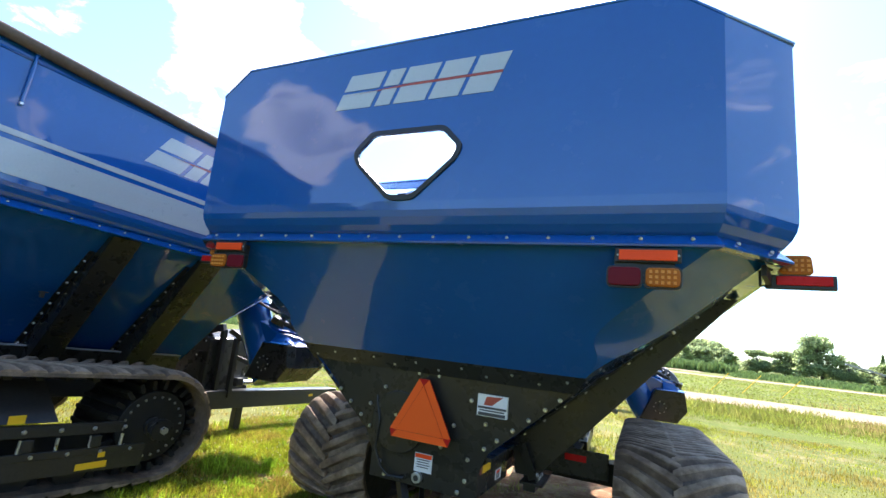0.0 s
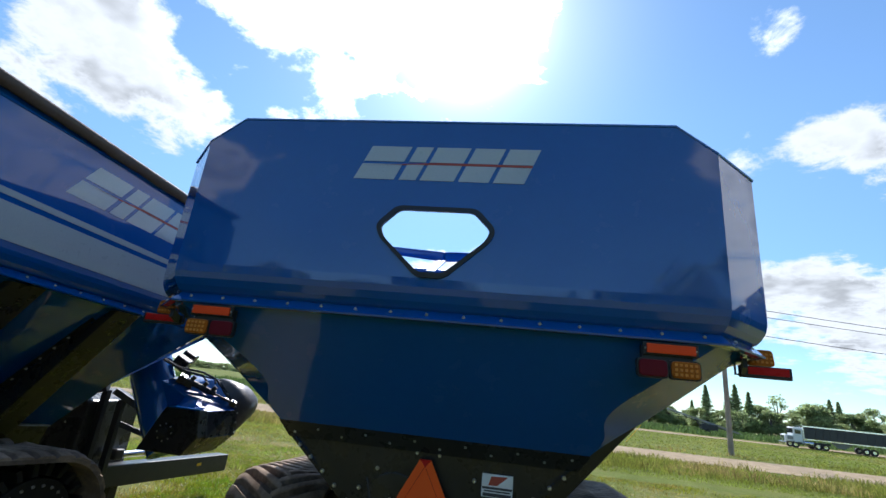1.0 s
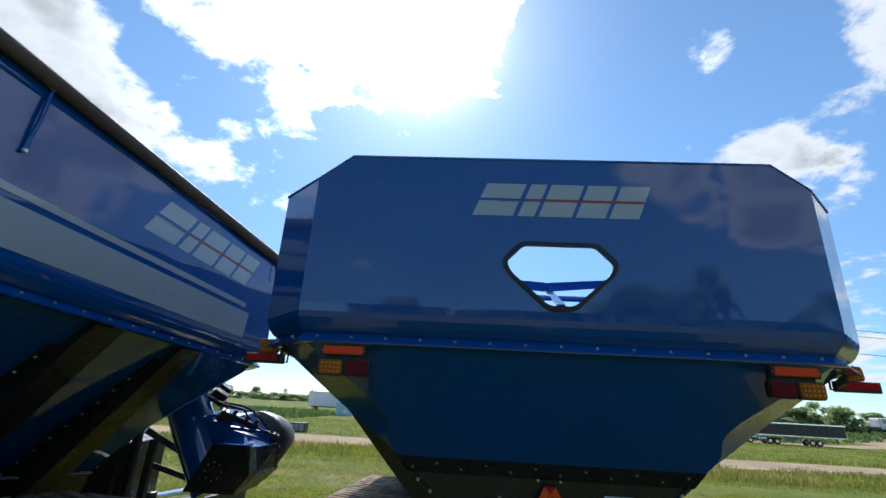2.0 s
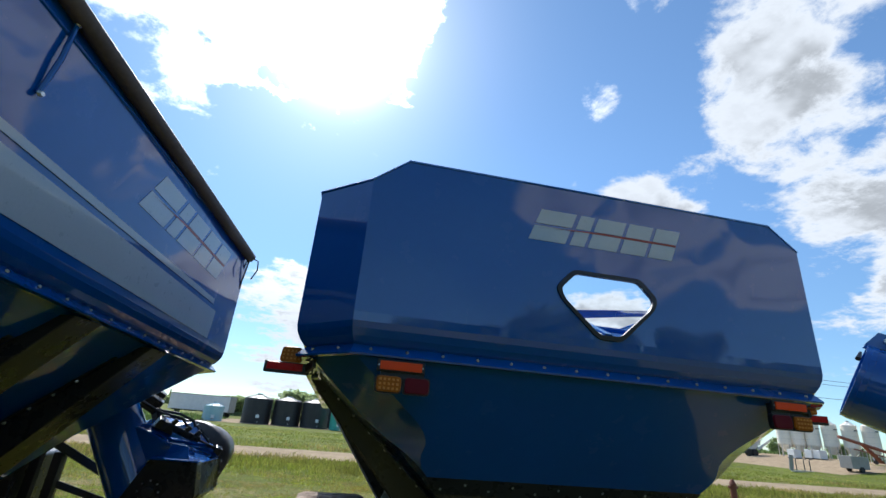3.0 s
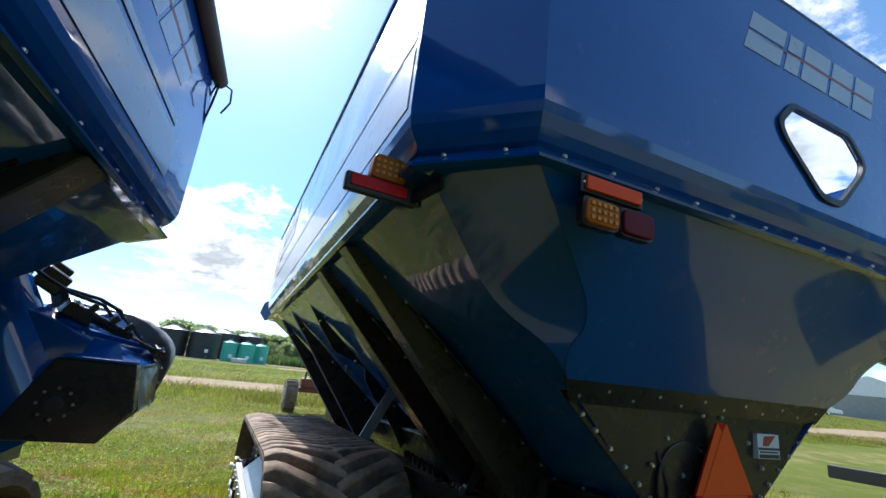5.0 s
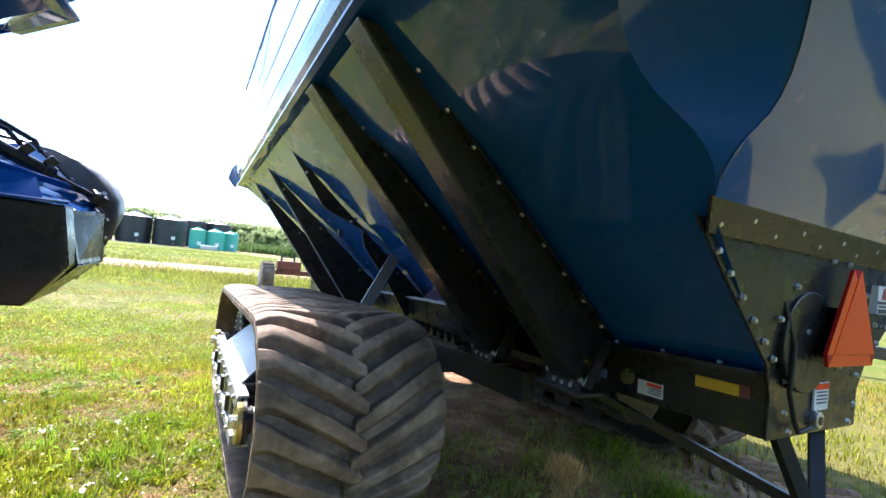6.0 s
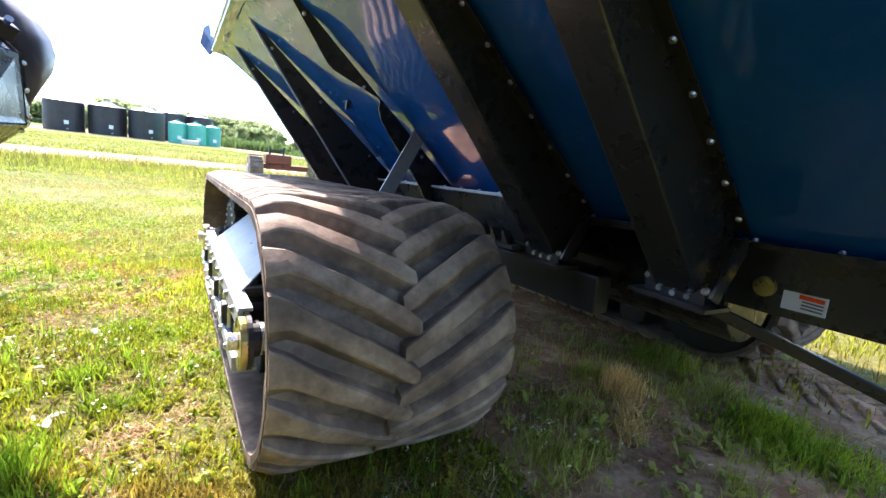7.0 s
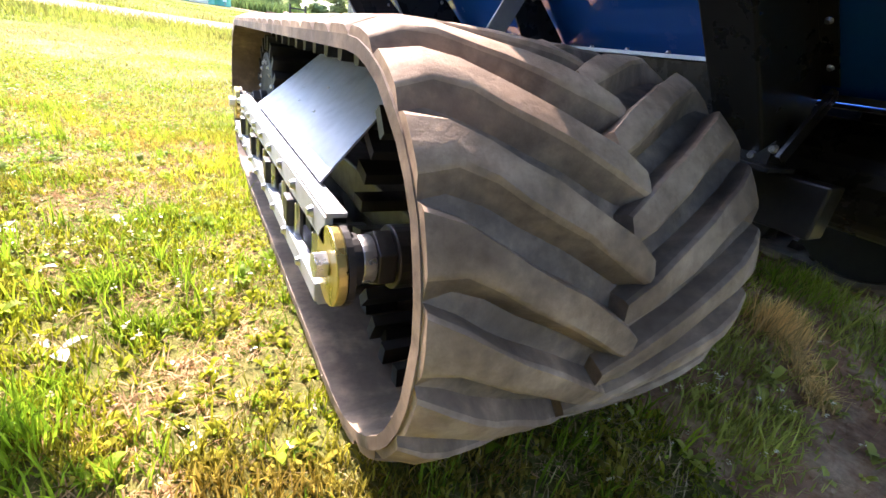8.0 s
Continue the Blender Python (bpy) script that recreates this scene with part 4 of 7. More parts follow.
        for k in range(8):
            bolt(rail, (s * 0.60, 2.3 + k * 0.2, 1.045 - SLOPE * (0.05 + k * 0.2)), (0, 0, 1), 0.010)
        # serrated step beside the frame
        for k in range(7):
            y = 2.24 + k * 0.10
            part("step_tooth", plate([(s * 0.66, y, 0.80), (s * 0.66, y + 0.055, 0.80), (s * 0.66, y + 0.05, 0.86)], 0.05), BLACK, rail)
        part("step_bar", beam((s * 0.685, 2.2, 0.79), (s * 0.685, 3.0, 0.757), 0.06, 0.02), FRAME, rail)
    bp = part("tail_panel", box((0.735, 2.0, 0.81), (0.55, 0.02, 0.21)), BLACK, root, "black tail panel with a red reflector", bevel=0.006)
    part("panel_reflector", box((0.755, 1.987, 0.845), (0.17, 0.008, 0.05)), RED, bp, bevel=0.002)
    part("axle", beam((-1.2, 3.30, 0.47), (1.2, 3.30, 0.47), 0.22, 0.22), FRAME, root, "dark steel axle beam", bevel=0.01)
    for s in (-1, 1):
        part("axle_post", box((s * 0.56, 3.3, 0.60), (0.14, 0.30, 0.2)), FRAME, root)


def ribs(root):
    """The gussets that stand on the lower side walls."""
    def wall_x(z, y):
        return 0.36 + (z + SLOPE * (y - 0.66) - 1.03) * 1.185
    for s in (-1, 1):
        # two wide hat ribs with feet
        for y0, y1 in ((1.345, 1.51), (2.04, 2.205)) if s < 0 else ((1.345, 1.51), (2.04, 2.205), (3.78, 4.02), (4.62, 4.86)):
            zt = fz(y0) - 0.01
            b = bmesh.new()
            pts = []
            for y in (y0, y1):
                foot = 0.805 - SLOPE * (y - 1.4)
                pts.append([(s * 1.80, y, zt), (s * (wall_x(zt, y) - 0.0), y, zt), (s * wall_x(1.05 - SLOPE * (y - .66), y), y, 1.05 - SLOPE * (y - .66)), (s * 0.42, y, foot), (s * 0.57, y, foot)])
            loops = [[b.verts.new(p) for p in row] for row in pts]
            b.faces.new(loops[0])
            b.faces.new(loops[1][::-1])
            for k in range(5):
                b.faces.new((loops[0][k], loops[1][k], loops[1][(k + 1) % 5], loops[0][(k + 1) % 5]))
            rib = part("wide_rib", b, BLACK, root, "black folded steel rib on the lower wall", bevel=0.008)
            # side flanges with bolts
            for ye, sg in ((y0, -1), (y1, 1)):
                p = [(s * (wall_x(z, ye) + 0.006), ye + sg * w, z + 0.003) for z, w in ((zt - 0.03, 0.0), (zt - 0.03, 0.05), (1.07 - SLOPE * (ye - .66), 0.05), (1.07 - SLOPE * (ye - .66), 0.0))]
                part("rib_flange", plate(p, 0.006), BLACK, rib)
                for k in range(9):
                    z = 1.12 + (zt - 1.22) * k / 8 - SLOPE * (ye - .66)
                    bolt(rib, (s * (wall_x(z, ye) + 0.008), ye + sg * 0.028, z), (s * 0.63, 0, -0.78), 0.013)
            yc = (y0 + y1) / 2
            f = 0.805 - SLOPE * (yc - 1.4)
            shoe = part("rib_shoe", plate([(s * 0.575, y0 - 0.03, f + 0.06), (s * 0.575, y0 + 0.01, f + 0.005), (s * 0.575, y1 - 0.01, f + 0.005), (s * 0.575, y1 + 0.03, f + 0.06), (s * 0.575, y1 + 0.03, f - 0.02), (s * 0.575, y0 - 0.03, f - 0.02)], 0.012 * s), FRAME, rib, "dark bolted rib shoe")
            part("shoe_base", box((s * 0.55, yc, f - 0.03), (0.16, 0.30, 0.014)), FRAME, rib)
            for dy, dz in ((-0.11, 0.03), (-0.055, -0.005), (0.0, -0.008), (0.055, -0.005), (0.11, 0.03)):
                bolt(shoe, (s * 0.578, yc + dy, f + dz), (s, 0, 0), 0.016)
            part("shoe_stay", beam((s * 0.56, y0 - 0.05, f), (s * 0.47, y0 - 0.07, f + 0.22), 0.012, 0.06, (s, 0, 0)), BLACK, rib)
        # thin gussets towards the front
        for y, curved in ((3.24, True), (4.20, False), (5.15, False)) if s < 0 else ():
            zt = fz(y) - 0.01
            zb = 0.90 - SLOPE * (y - 3)
            def wx(t):
                z = zt + (zb + 0.11 - zt) * t
                return z, wall_x(z, y) + 0.002
            if curved:
                prof = [(0.02, 0.0), (0.31, 0.115), (0.34, 0.110), (0.515, 0.012), (0.53, 0.012), (0.545, 0.05), (0.58, 0.085), (0.64, 0.11), (0.76, 0.14), (0.88, 0.18), (1.0, 0.24)]
            else:
                prof = [(0.0, 0.0), (0.10, 0.045), (0.35, 0.145), (0.7, 0.282), (1.0, 0.40)]
            outer, inner = [], []
            for t, d in prof:
                z, x = wx(t)
                outer.append((s * (x + d * 0.63), y, z - d * 0.78))
                inner.append((s * x, y, z))
            g = part("gusset", plate(outer + inner[::-1], 0.012), BLACK, root, "black steel gusset under the hopper's edge", bevel=0.002)
            for t in (0.15, 0.45, 0.8):
                z, x = wx(t)
                bolt(g, (s * (x + 0.02), y - 0.004, z - 0.03), (0, -1, 0), 0.012)
            if curved:
                part("gusset_stay", beam((s * 1.0, y - 0.03, 0.86), (s * 0.74, y - 0.04, 1.39), 0.012, 0.095, (s, 0, 0)), GALV, g, "pale steel stay strip")
            else:
                part("gusset_edge", pipe([outer[0], outer[1], outer[2], outer[3], outer[4]], 0.008), GALV, g)
        hk = part("wall_bracket", box((s * 1.13, 3.62, 1.47), (0.03, 0.03, 0.06)), FRAME, root)
        part("bracket_pin", cyl((s * 1.13, 3.59, 1.49), (s * 1.15, 3.66, 1.49), 0.006, 8), FRAME, hk)


def lower_from_b(p):
    """From places beside the second cart to the same places beside the first."""
    return TO_SECOND.inverted() @ Vector(p)


TURN_B = radians(-6.8)
CORNER_A, CORNER_B = Vector((1.81, 5.75, fz(5.75))), Vector((-2.766, 2.258, 2.168))
TO_SECOND = Matrix.Translation(CORNER_B) @ Matrix.Rotation(TURN_B, 4, "Z") @ Matrix.Rotation(radians(-1.25), 4, "X") @ Matrix.Translation(-CORNER_A)


def auger(root):
    """The folded unloading auger at the right front corner: faceted tube, boot, hood, ram and hoses."""
    f = lower_from_b

    def loft(sections):
        b = bmesh.new()
        rr = [[b.verts.new(f((x, y, z))) for x, z in sec] for y, sec in sections]
        for p, q in zip(rr, rr[1:]):
            for k in range(len(p)):
                b.faces.new((p[k], p[(k + 1) % len(p)], q[(k + 1) % len(p)], q[k]))
        b.faces.new(rr[0])
        b.faces.new(rr[-1][::-1])
        return b
    six = [(-3.30, 1.73), (-3.00, 1.70), (-2.67, 1.38), (-2.66, 1.12), (-2.87, 0.925), (-3.28, 0.92), (-3.40, 1.2), (-3.40, 1.55)]
    tube = part("auger_tube", loft([(2.48, [(-3.42, 1.66), (-3.22, 1.60), (-2.74, 1.37), (-2.68, 1.12), (-2.85, 0.93), (-3.28, 0.92), (-3.40, 1.2), (-3.44, 1.50)]), (2.94, six)]), BLUE, root, "dark blue faceted folded auger tube", bevel=0.012)
    # black sheets added over the lower facets to paint in the underside's shade
    back, o = [(-2.74, 1.37), (-2.68, 1.12), (-2.85, 0.93), (-3.28, 0.92)], 0.008
    for k in range(3):
        (xa, za), (xb, zb) = back[k], back[k + 1]
        (xc, zc), (xd, zd) = six[2 + k], six[3 + k]
        dx, dz = ((o, 0.0), (o, -o), (0.0, -o))[k]
        part("tube_skirt", plate([f((xa + dx, 2.475, za + dz)), f((xb + dx, 2.475, zb + dz)), f((xd + dx, 2.935, zd + dz)), f((xc + dx, 2.935, zc + dz))], 0.004), BLACK, tube, "black sheet added to paint shade under the tube")
    low = [(-3.12, 1.39), (-2.72, 1.385), (-2.68, 1.12), (-2.82, 0.935), (-3.34, 0.94)]
    # black in place of blue paint: the box's shade is put into its colour
    base = part("auger_base", loft([(2.34, low), (2.50, low)]), BLACK, root, "lower end box of the auger, blackened to paint in shade", bevel=0.01)
    part("fold_plate", loft([(2.325, [(-3.10, 1.392), (-2.71, 1.388), (-2.70, 1.400), (-3.10, 1.404)]), (2.46, [(-3.10, 1.405), (-2.74, 1.40), (-2.73, 1.412), (-3.10, 1.418)])]), BLUE, base)
    part("fold_wedge", plate([f((-3.02, 2.37, 1.405)), f((-2.80, 2.36, 1.402)), f((-2.86, 2.47, 1.50)), f((-3.0, 2.47, 1.52))], 0.012), BLUE, base)
    hub = part("end_hub", cyl(f((-3.06, 2.345, 1.14)), f((-3.06, 2.315, 1.14)), 0.045, 16), FRAME, base, bevel=0.005)
    for k in range(8):
        a = 2 * math.pi * k / 8
        bolt(base, f((-3.06 + 0.085 * math.cos(a), 2.338, 1.14 + 0.085 * math.sin(a))), (0, -1, 0), 0.010)

    def disc(cx, cz, r, h, n=24):
        return [(cx + r * math.cos(2 * math.pi * k / n), cz + h * math.sin(2 * math.pi * k / n)) for k in range(n)]
    hood = part("auger_hood", loft([(2.99, disc(-3.03, 1.31, 0.395, 0.40)), (3.16, disc(-3.01, 1.38, 0.39, 0.335)), (3.32, disc(-2.99, 1.425, 0.375, 0.26)), (3.42, disc(-2.98, 1.44, 0.32, 0.19)), (3.48, disc(-2.97, 1.45, 0.17, 0.09))]), HOOD, root, "black rounded auger hood, dusty on top", smooth=True)
    band = part("hood_band", loft([(2.94, [(-3.03 + (x + 3.03) * 1.03, 1.31 + (z - 1.31) * 1.03) for x, z in six]), (3.0, [(-3.03 + (x + 3.03) * 1.03, 1.31 + (z - 1.31) * 1.03) for x, z in six])]), BLACK, root, "black flange between tube and hood", bevel=0.006)
    for p, q in ((six[1], six[2]), (six[2], six[3]), (six[3], six[4])):
        for t in (0.12, 0.5, 0.88):
            x, z = p[0] + (q[0] - p[0]) * t, p[1] + (q[1] - p[1]) * t
            bolt(band, f((-3.03 + (x + 3.03) * 1.035, 2.97, 1.31 + (z - 1.31) * 1.035)), (x + 3.03, 0, z - 1.31), 0.011)
    boot = part("auger_boot", cyl(f((-3.13, 2.60, 0.93)), f((-3.82, 2.62, 2.04)), 0.22, 32), BLUE, root, "dark blue lower auger boot", smooth=True)
    boot.data.set_sharp_from_angle(angle=radians(40))
    # ram lying on the sunny facet, with brackets and hoses
    a, b = f((-3.20, 2.55, 1.70)), f((-2.68, 2.91, 1.45))
    d = (b - a).normalized()
    ram = part("fold_ram", cyl(a.lerp(b, 0.12), a.lerp(b, 0.60), 0.034, 16), BLACK, root, "black hydraulic ram on the auger", bevel=0.004)
    part("ram_rod", cyl(a.lerp(b, 0.60), b, 0.015, 12), BLACK, ram)
    part("ram_gland", cyl(a.lerp(b, 0.56), a.lerp(b, 0.63), 0.043, 16), BLACK, ram, bevel=0.004)
    for t, sz in ((0.05, 0.09), (0.97, 0.075)):
        c = a.lerp(b, t)
        part("ram_clevis", beam(c - d * sz / 2, c + d * sz / 2, sz, sz * 0.8, (0.6, 0, 0.8)), BLACK, ram, bevel=0.008)
        part("clevis_pin", cyl(c + Vector((-0.04, 0.05, -0.02)), c + Vector((0.04, -0.05, 0.03)), 0.013, 10), ZINC, ram)
    for t in (0.2, 0.42, 0.58):
        c = a.lerp(b, t) + Vector((0.02, 0.0, 0.05))
        part("ram_port", box(c, (0.045, 0.04, 0.05), Euler((0.2, 0.7, 0.6)).to_matrix().to_4x4()), BLACK, ram, bevel=0.006)
    part("ram_saddle", plate([a.lerp(b, 0.02) + Vector((-0.02, -0.05, -0.05)), a.lerp(b, 0.30) + Vector((-0.02, -0.05, -0.05)), a.lerp(b, 0.26) + Vector((0.0, -0.05, 0.02)), a.lerp(b, 0.06) + Vector((0, -0.05, 0.03))], 0.10), BLACK, ram, bevel=0.006)
    part("guard_strip", beam(f((-3.05, 2.50, 1.55)), f((-2.76, 2.90, 1.49)), 0.03, 0.035, (0.6, 0, 0.8)), BLUE, ram, bevel=0.004)
    part("ram_hose", pipe([f((-3.50, 2.36, 1.98)), f((-3.42, 2.44, 1.90)), f((-3.28, 2.60, 1.80)), f((-3.10, 2.80, 1.77)), f((-2.98, 2.88, 1.71)), f((-2.95, 2.86, 1.66))], 0.013), PLASTIC, ram)
    part("ram_hose", pipe([f((-3.47, 2.36, 1.96)), f((-3.36, 2.46, 1.86)), f((-3.22, 2.60, 1.775)), f((-3.06, 2.76, 1.73)), f((-3.00, 2.78, 1.66)), f((-3.02, 2.72, 1.62))], 0.013), PLASTIC, ram)
    part("auger_gearbox", box(f((-3.38, 2.77, 1.85)), (0.17, 0.15, 0.14), Euler((0.2, 0.5, 0.5)).to_matrix().to_4x4()), BLACK, root, "black auger gearbox", bevel=0.015)
    part("gearbox_cover", box(f((-3.42, 2.93, 1.93)), (0.16, 0.14, 0.12), Euler((0.2, 0.5, 0.5)).to_matrix().to_4x4()), BLACK, root, bevel=0.015)
    part("gearbox_mount", beam(f((-3.34, 2.80, 1.80)), f((-3.30, 2.85, 1.66)), 0.09, 0.05), BLACK, root)
    part("boot_collar", cyl(f((-3.645, 2.613, 1.76)), f((-3.69, 2.615, 1.83)), 0.235, 32), BLUE, boot, bevel=0.006)


def drawbar(root):
    """The tongue in front, with its jack, posts and the black front panel."""
    f = lower_from_b
    tip, heel = f((-3.98, 5.10, 0.40)), f((-4.22, 1.2, 0.60))
    t = part("tongue", beam(heel, tip, 0.22, 0.24), FRAME, root, "dark steel tongue", bevel=0.012)
    part("tongue_label", box(heel.lerp(tip, 0.83) + Vector((0.113, 0, 0.02)), (0.004, 0.10, 0.035), Euler((0, 0, -TURN_B)).to_matrix().to_4x4()), YELLOW, t)
    part("jack_leg", beam(heel.lerp(tip, 0.48), heel.lerp(tip, 0.48) - Vector((0, 0, 0.66)), 0.11, 0.11, (1, 0, 0)), FRAME, root, "dark steel jack leg under the tongue", bevel=0.008)
    part("jack_foot", box(heel.lerp(tip, 0.48) - Vector((0, 0, 0.66)), (0.22, 0.22, 0.03)), FRAME, root)
    for x, y, z in ((-4.12, 2.62, 1.47), (-4.03, 2.78, 1.36)):
        part("front_post", beam(f((x, y, 0.55)), f((x, y, z)), 0.06, 0.08, (1, 0, 0)), FRAME, root, "dark upright front post", bevel=0.006)
    part("front_stay", beam(f((-4.10, 2.7, 1.46)), f((-3.62, 3.1, 1.10)), 0.07, 0.07), FRAME, root, bevel=0.006)
    part("front_stay", beam(f((-4.02, 2.8, 1.10)), f((-3.60, 3.3, 0.84)), 0.06, 0.06), FRAME, root, bevel=0.006)
    part("front_stay", beam(f((-4.9, 2.5, 1.30)), f((-4.10, 2.6, 1.50)), 0.07, 0.10), FRAME, root, bevel=0.006)
    part("drive_shaft", cyl(f((-4.02, 2.95, 0.74)), f((-3.95, 3.6, 0.72)), 0.040, 14), CHROME, root, bevel=0.004)
    part("shaft_joint", box(f((-4.02, 2.92, 0.75)), (0.10, 0.12, 0.12)), DARK, root, bevel=0.02)
    tank = part("front_locker", plate([f((-5.15, 2.45, 0.58)), f((-4.17, 2.45, 0.58)), f((-4.17, 2.45, 1.34)), f((-4.5, 2.45, 1.46)), f((-5.15, 2.45, 1.28))], 0.8), BLACK, root, "black front locker under the hopper", bevel=0.02)
    part("locker_door", plate([f((-5.05, 2.44, 0.66)), f((-4.27, 2.44, 0.66)), f((-4.27, 2.44, 1.16)), f((-5.05, 2.44, 1.16))], 0.012), BLACK, tank, bevel=0.004)
    part("locker_sign", plate([f((-4.62, 2.432, 1.36)), f((-4.50, 2.432, 1.37)), f((-4.50, 2.432, 1.40)), f((-4.60, 2.432, 1.39))], 0.004), DECAL_WHITE, tank)
    for x, z in ((-4.8, 0.80), (-4.35, 1.1), (-4.22, 0.62), (-4.22, 1.30), (-4.95, 1.2)):
        bolt(tank, f((x, 2.436, z)), (0, -1, 0), 0.012)


def grain_cart():
    root = thing("grain_cart", (0, 3.3, 0), "glossy blue tracked grain cart with black sump, ribs and rubber tracks", "grain cart", "grain carts")
    rear_top = [(X1, 0, 3.255), (1.33, 0, 3.425), (-1.33, 0, 3.425), (-X1, 0, 3.255)]
    d = 0.022 * 5.8
    front_top = [(-X1, Y4, 3.255 - d), (-1.33, Y4, 3.425 - d), (1.33, Y4, 3.425 - d), (X1, Y4, 3.255 - d)]
    hole = [tuple(p) for p in round_poly(WINDOW, 0.03, 4)]
    rear = side_face(0, "rear_wall", root, rear_top, hole)
    for i, name in ((1, "corner_wall"), (2, "side_wall"), (3, "corner_wall"), (5, "corner_wall"), (6, "side_wall"), (7, "corner_wall")):
        w = side_face(i, name, root)
        if name == "side_wall":
            s = 1 if i == 2 else -1
            # decals of the long side: wide and thin stripe, block row
            def place(u, v, lift, s=s):
                y = CORNER_A.y - 0.1 - u
                return Vector((s * (X2 + lift), y, fz(y) + v))
            for lo, hi, end in ((0.225, 0.475, 0.34), (0.515, 0.56, 0.40)):
                part("stripe", plate([place(end, lo, 0.003), place(5.3, lo, 0.003), place(5.3, hi, 0.003), place(end - 0.10 * (hi - lo), hi, 0.003)], 0.0025), DECAL, w, "pale grey side stripe")
            for q in block_letters(0, 0, 1.33, 0.31, 0.175)[0]:
                part("decal_block", plate([place(1.81 - u if s > 0 else 0.44 + u, 0.72 + v, 0.003) for u, v in q], 0.0025), DECAL, w, "pale grey slanted decal block")
            part("decal_streak", plate([place(1.81 - u if s > 0 else 0.44 + u, 0.72 + v, 0.003) for u, v in block_letters(0, 0, 1.33, 0.31, 0.175)[1]], 0.0025), DECAL_RED, w, "thin red decal streak")
    front = side_face(4, "front_wall", root, front_top)
    maker_mark(root, rear, lambda u, v, lift: Vector((u, -lift, v)), -0.532, 3.026, 1.02, 0.222, 0.09)
    # window gasket and pane
    b = bmesh.new()
    out_, in_ = round_poly([(x * 1.045, 2.665 + (z - 2.665) * 1.07) for x, z in WINDOW], 0.04, 4), round_poly([(x * 0.95, 2.665 + (z - 2.665) * 0.93) for x, z in WINDOW], 0.03, 4)
    loops = []
    for pts, y in ((out_, -0.001), (out_, -0.012), (in_, -0.014), (in_, 0.012)):
        loops.append([b.verts.new((p.x, y, p.y)) for p in pts])
    for p, q in zip(loops, loops[1:]):
        for k in range(len(p)):
            b.faces.new((p[k], p[(k + 1) % len(p)], q[(k + 1) % len(p)], q[k]))
    gk = part("window_gasket", b, PLASTIC, root, "black rubber window gasket")
    pane = part("window_pane", plate([(p.x, 0.004, p.y) for p in in_], 0.004), GLASS, gk, "clear window pane")
    pane.visible_shadow = False
    # rolled bead along the top, and cross tubes inside
    top = [(X1, 0.004, 3.255), (1.33, 0.004, 3.425), (-1.33, 0.004, 3.425), (-X1, 0.004, 3.255)]
    part("top_bead", pipe([(-X2, Y2, side_top(Y2)), *top[::-1], (X2, Y2, side_top(Y2))], 0.010), BLUE, root)
    for s in (-1, 1):
        part("top_bead", pipe([(s * X2, Y2, side_top(Y2)), (s * X2, Y3, side_top(Y3))], 0.012), BLUE, root)
    for y in (2.2, 4.1):
        part("cross_tube", pipe([(-X2, y, fz(y) + 0.93), (X2, y, fz(y) + 0.93)], 0.03, 12), BLUE, root, "blue cross tube inside the hopper")
    # diagonal braces from behind the window up to the side walls
    apex = Vector((0.0, 0.47, 2.70))
    for s in (-1, 1):
        br = part("inner_brace", beam(apex, (s * (X2 - 0.012), 2.0, side_top(2.0) + 0.03), 0.02, 0.062), BLUE, root, "dark blue diagonal brace inside the hopper", bevel=0.004)
        part("brace_lip", beam(apex + Vector((0, 0, 0.026)), (s * (X2 - 0.014), 2.0, side_top(2.0) + 0.056), 0.045, 0.008), BLUE, br)
    part("brace_bracket", beam(apex + Vector((0, 0.01, -0.01)), (0.0, 0.010, 2.475), 0.05, 0.012, (0, 1, 0)), BLUE, root)
    # bolts along the flange
    for i in range(8):
        j = (i + 1) % 8
        r = offset_ring(0.045)
        p, q = r[i], r[j]
        n = max(2, round((q - p).length / 0.2))
        e = (q - p).normalized()
        out_n = Vector((e.y, -e.x, 0.0)) * 0.7 + Vector((0, 0, 0.7))
        for k in range(n):
            c = p.lerp(q, (k + 0.5) / n)
            bolt(root, (c.x, c.y, fz(c.y) + 0.040), out_n, 0.010)
    hopper_lower(root)
    ribs(root)
    for s in (-1, 1):
        tail_lamp(root, s)
        side_lamp(root, s)
        track(root, s)
    auger(root)
    drawbar(root)
    # the front corner's curled guard
    for s in (-1,):
        part("corner_guard", plate([(s * 1.80, 5.90, fz(5.9) + 0.34), (s * 1.90, 6.05, fz(5.9) + 0.26), (s * 1.93, 6.12, fz(5.9) + 0.12), (s * 1.85, 6.05, fz(5.9) + 0.01), (s * 1.80, 5.95, fz(5.9) + 0.05)], 0.03), BLUE, root, bevel=0.01)
    return root


cart = grain_cart()
second = copy_thing(cart, TO_SECOND @ cart.matrix_basis)
tagged(second, "glossy blue tracked grain cart with pale stripe and rolled tarp", "grain cart", "grain carts")

# unseen cart, added to block bright sky from the rear plate's reflections
third = copy_thing(cart, Matrix.Translation((9.3, -3.7, 0.155)) @ cart.matrix_basis)
tagged(third, "unseen blue grain cart added to block sky from reflections", "grain cart", "grain carts")

# rolled tarp on the second cart's side, with its loose cords
tarp = thing("roll_tarp", TO_SECOND @ Vector((1.87, 3, 3.2)), "brown vinyl roll tarp along the cart's upper edge with loose cords", "tarp")
def tarp_low(y):
    """Height of the tarp's hem over the cart's own top edge."""
    return 0.02 - 0.04 * (max(y, 1.6) - 4.0)


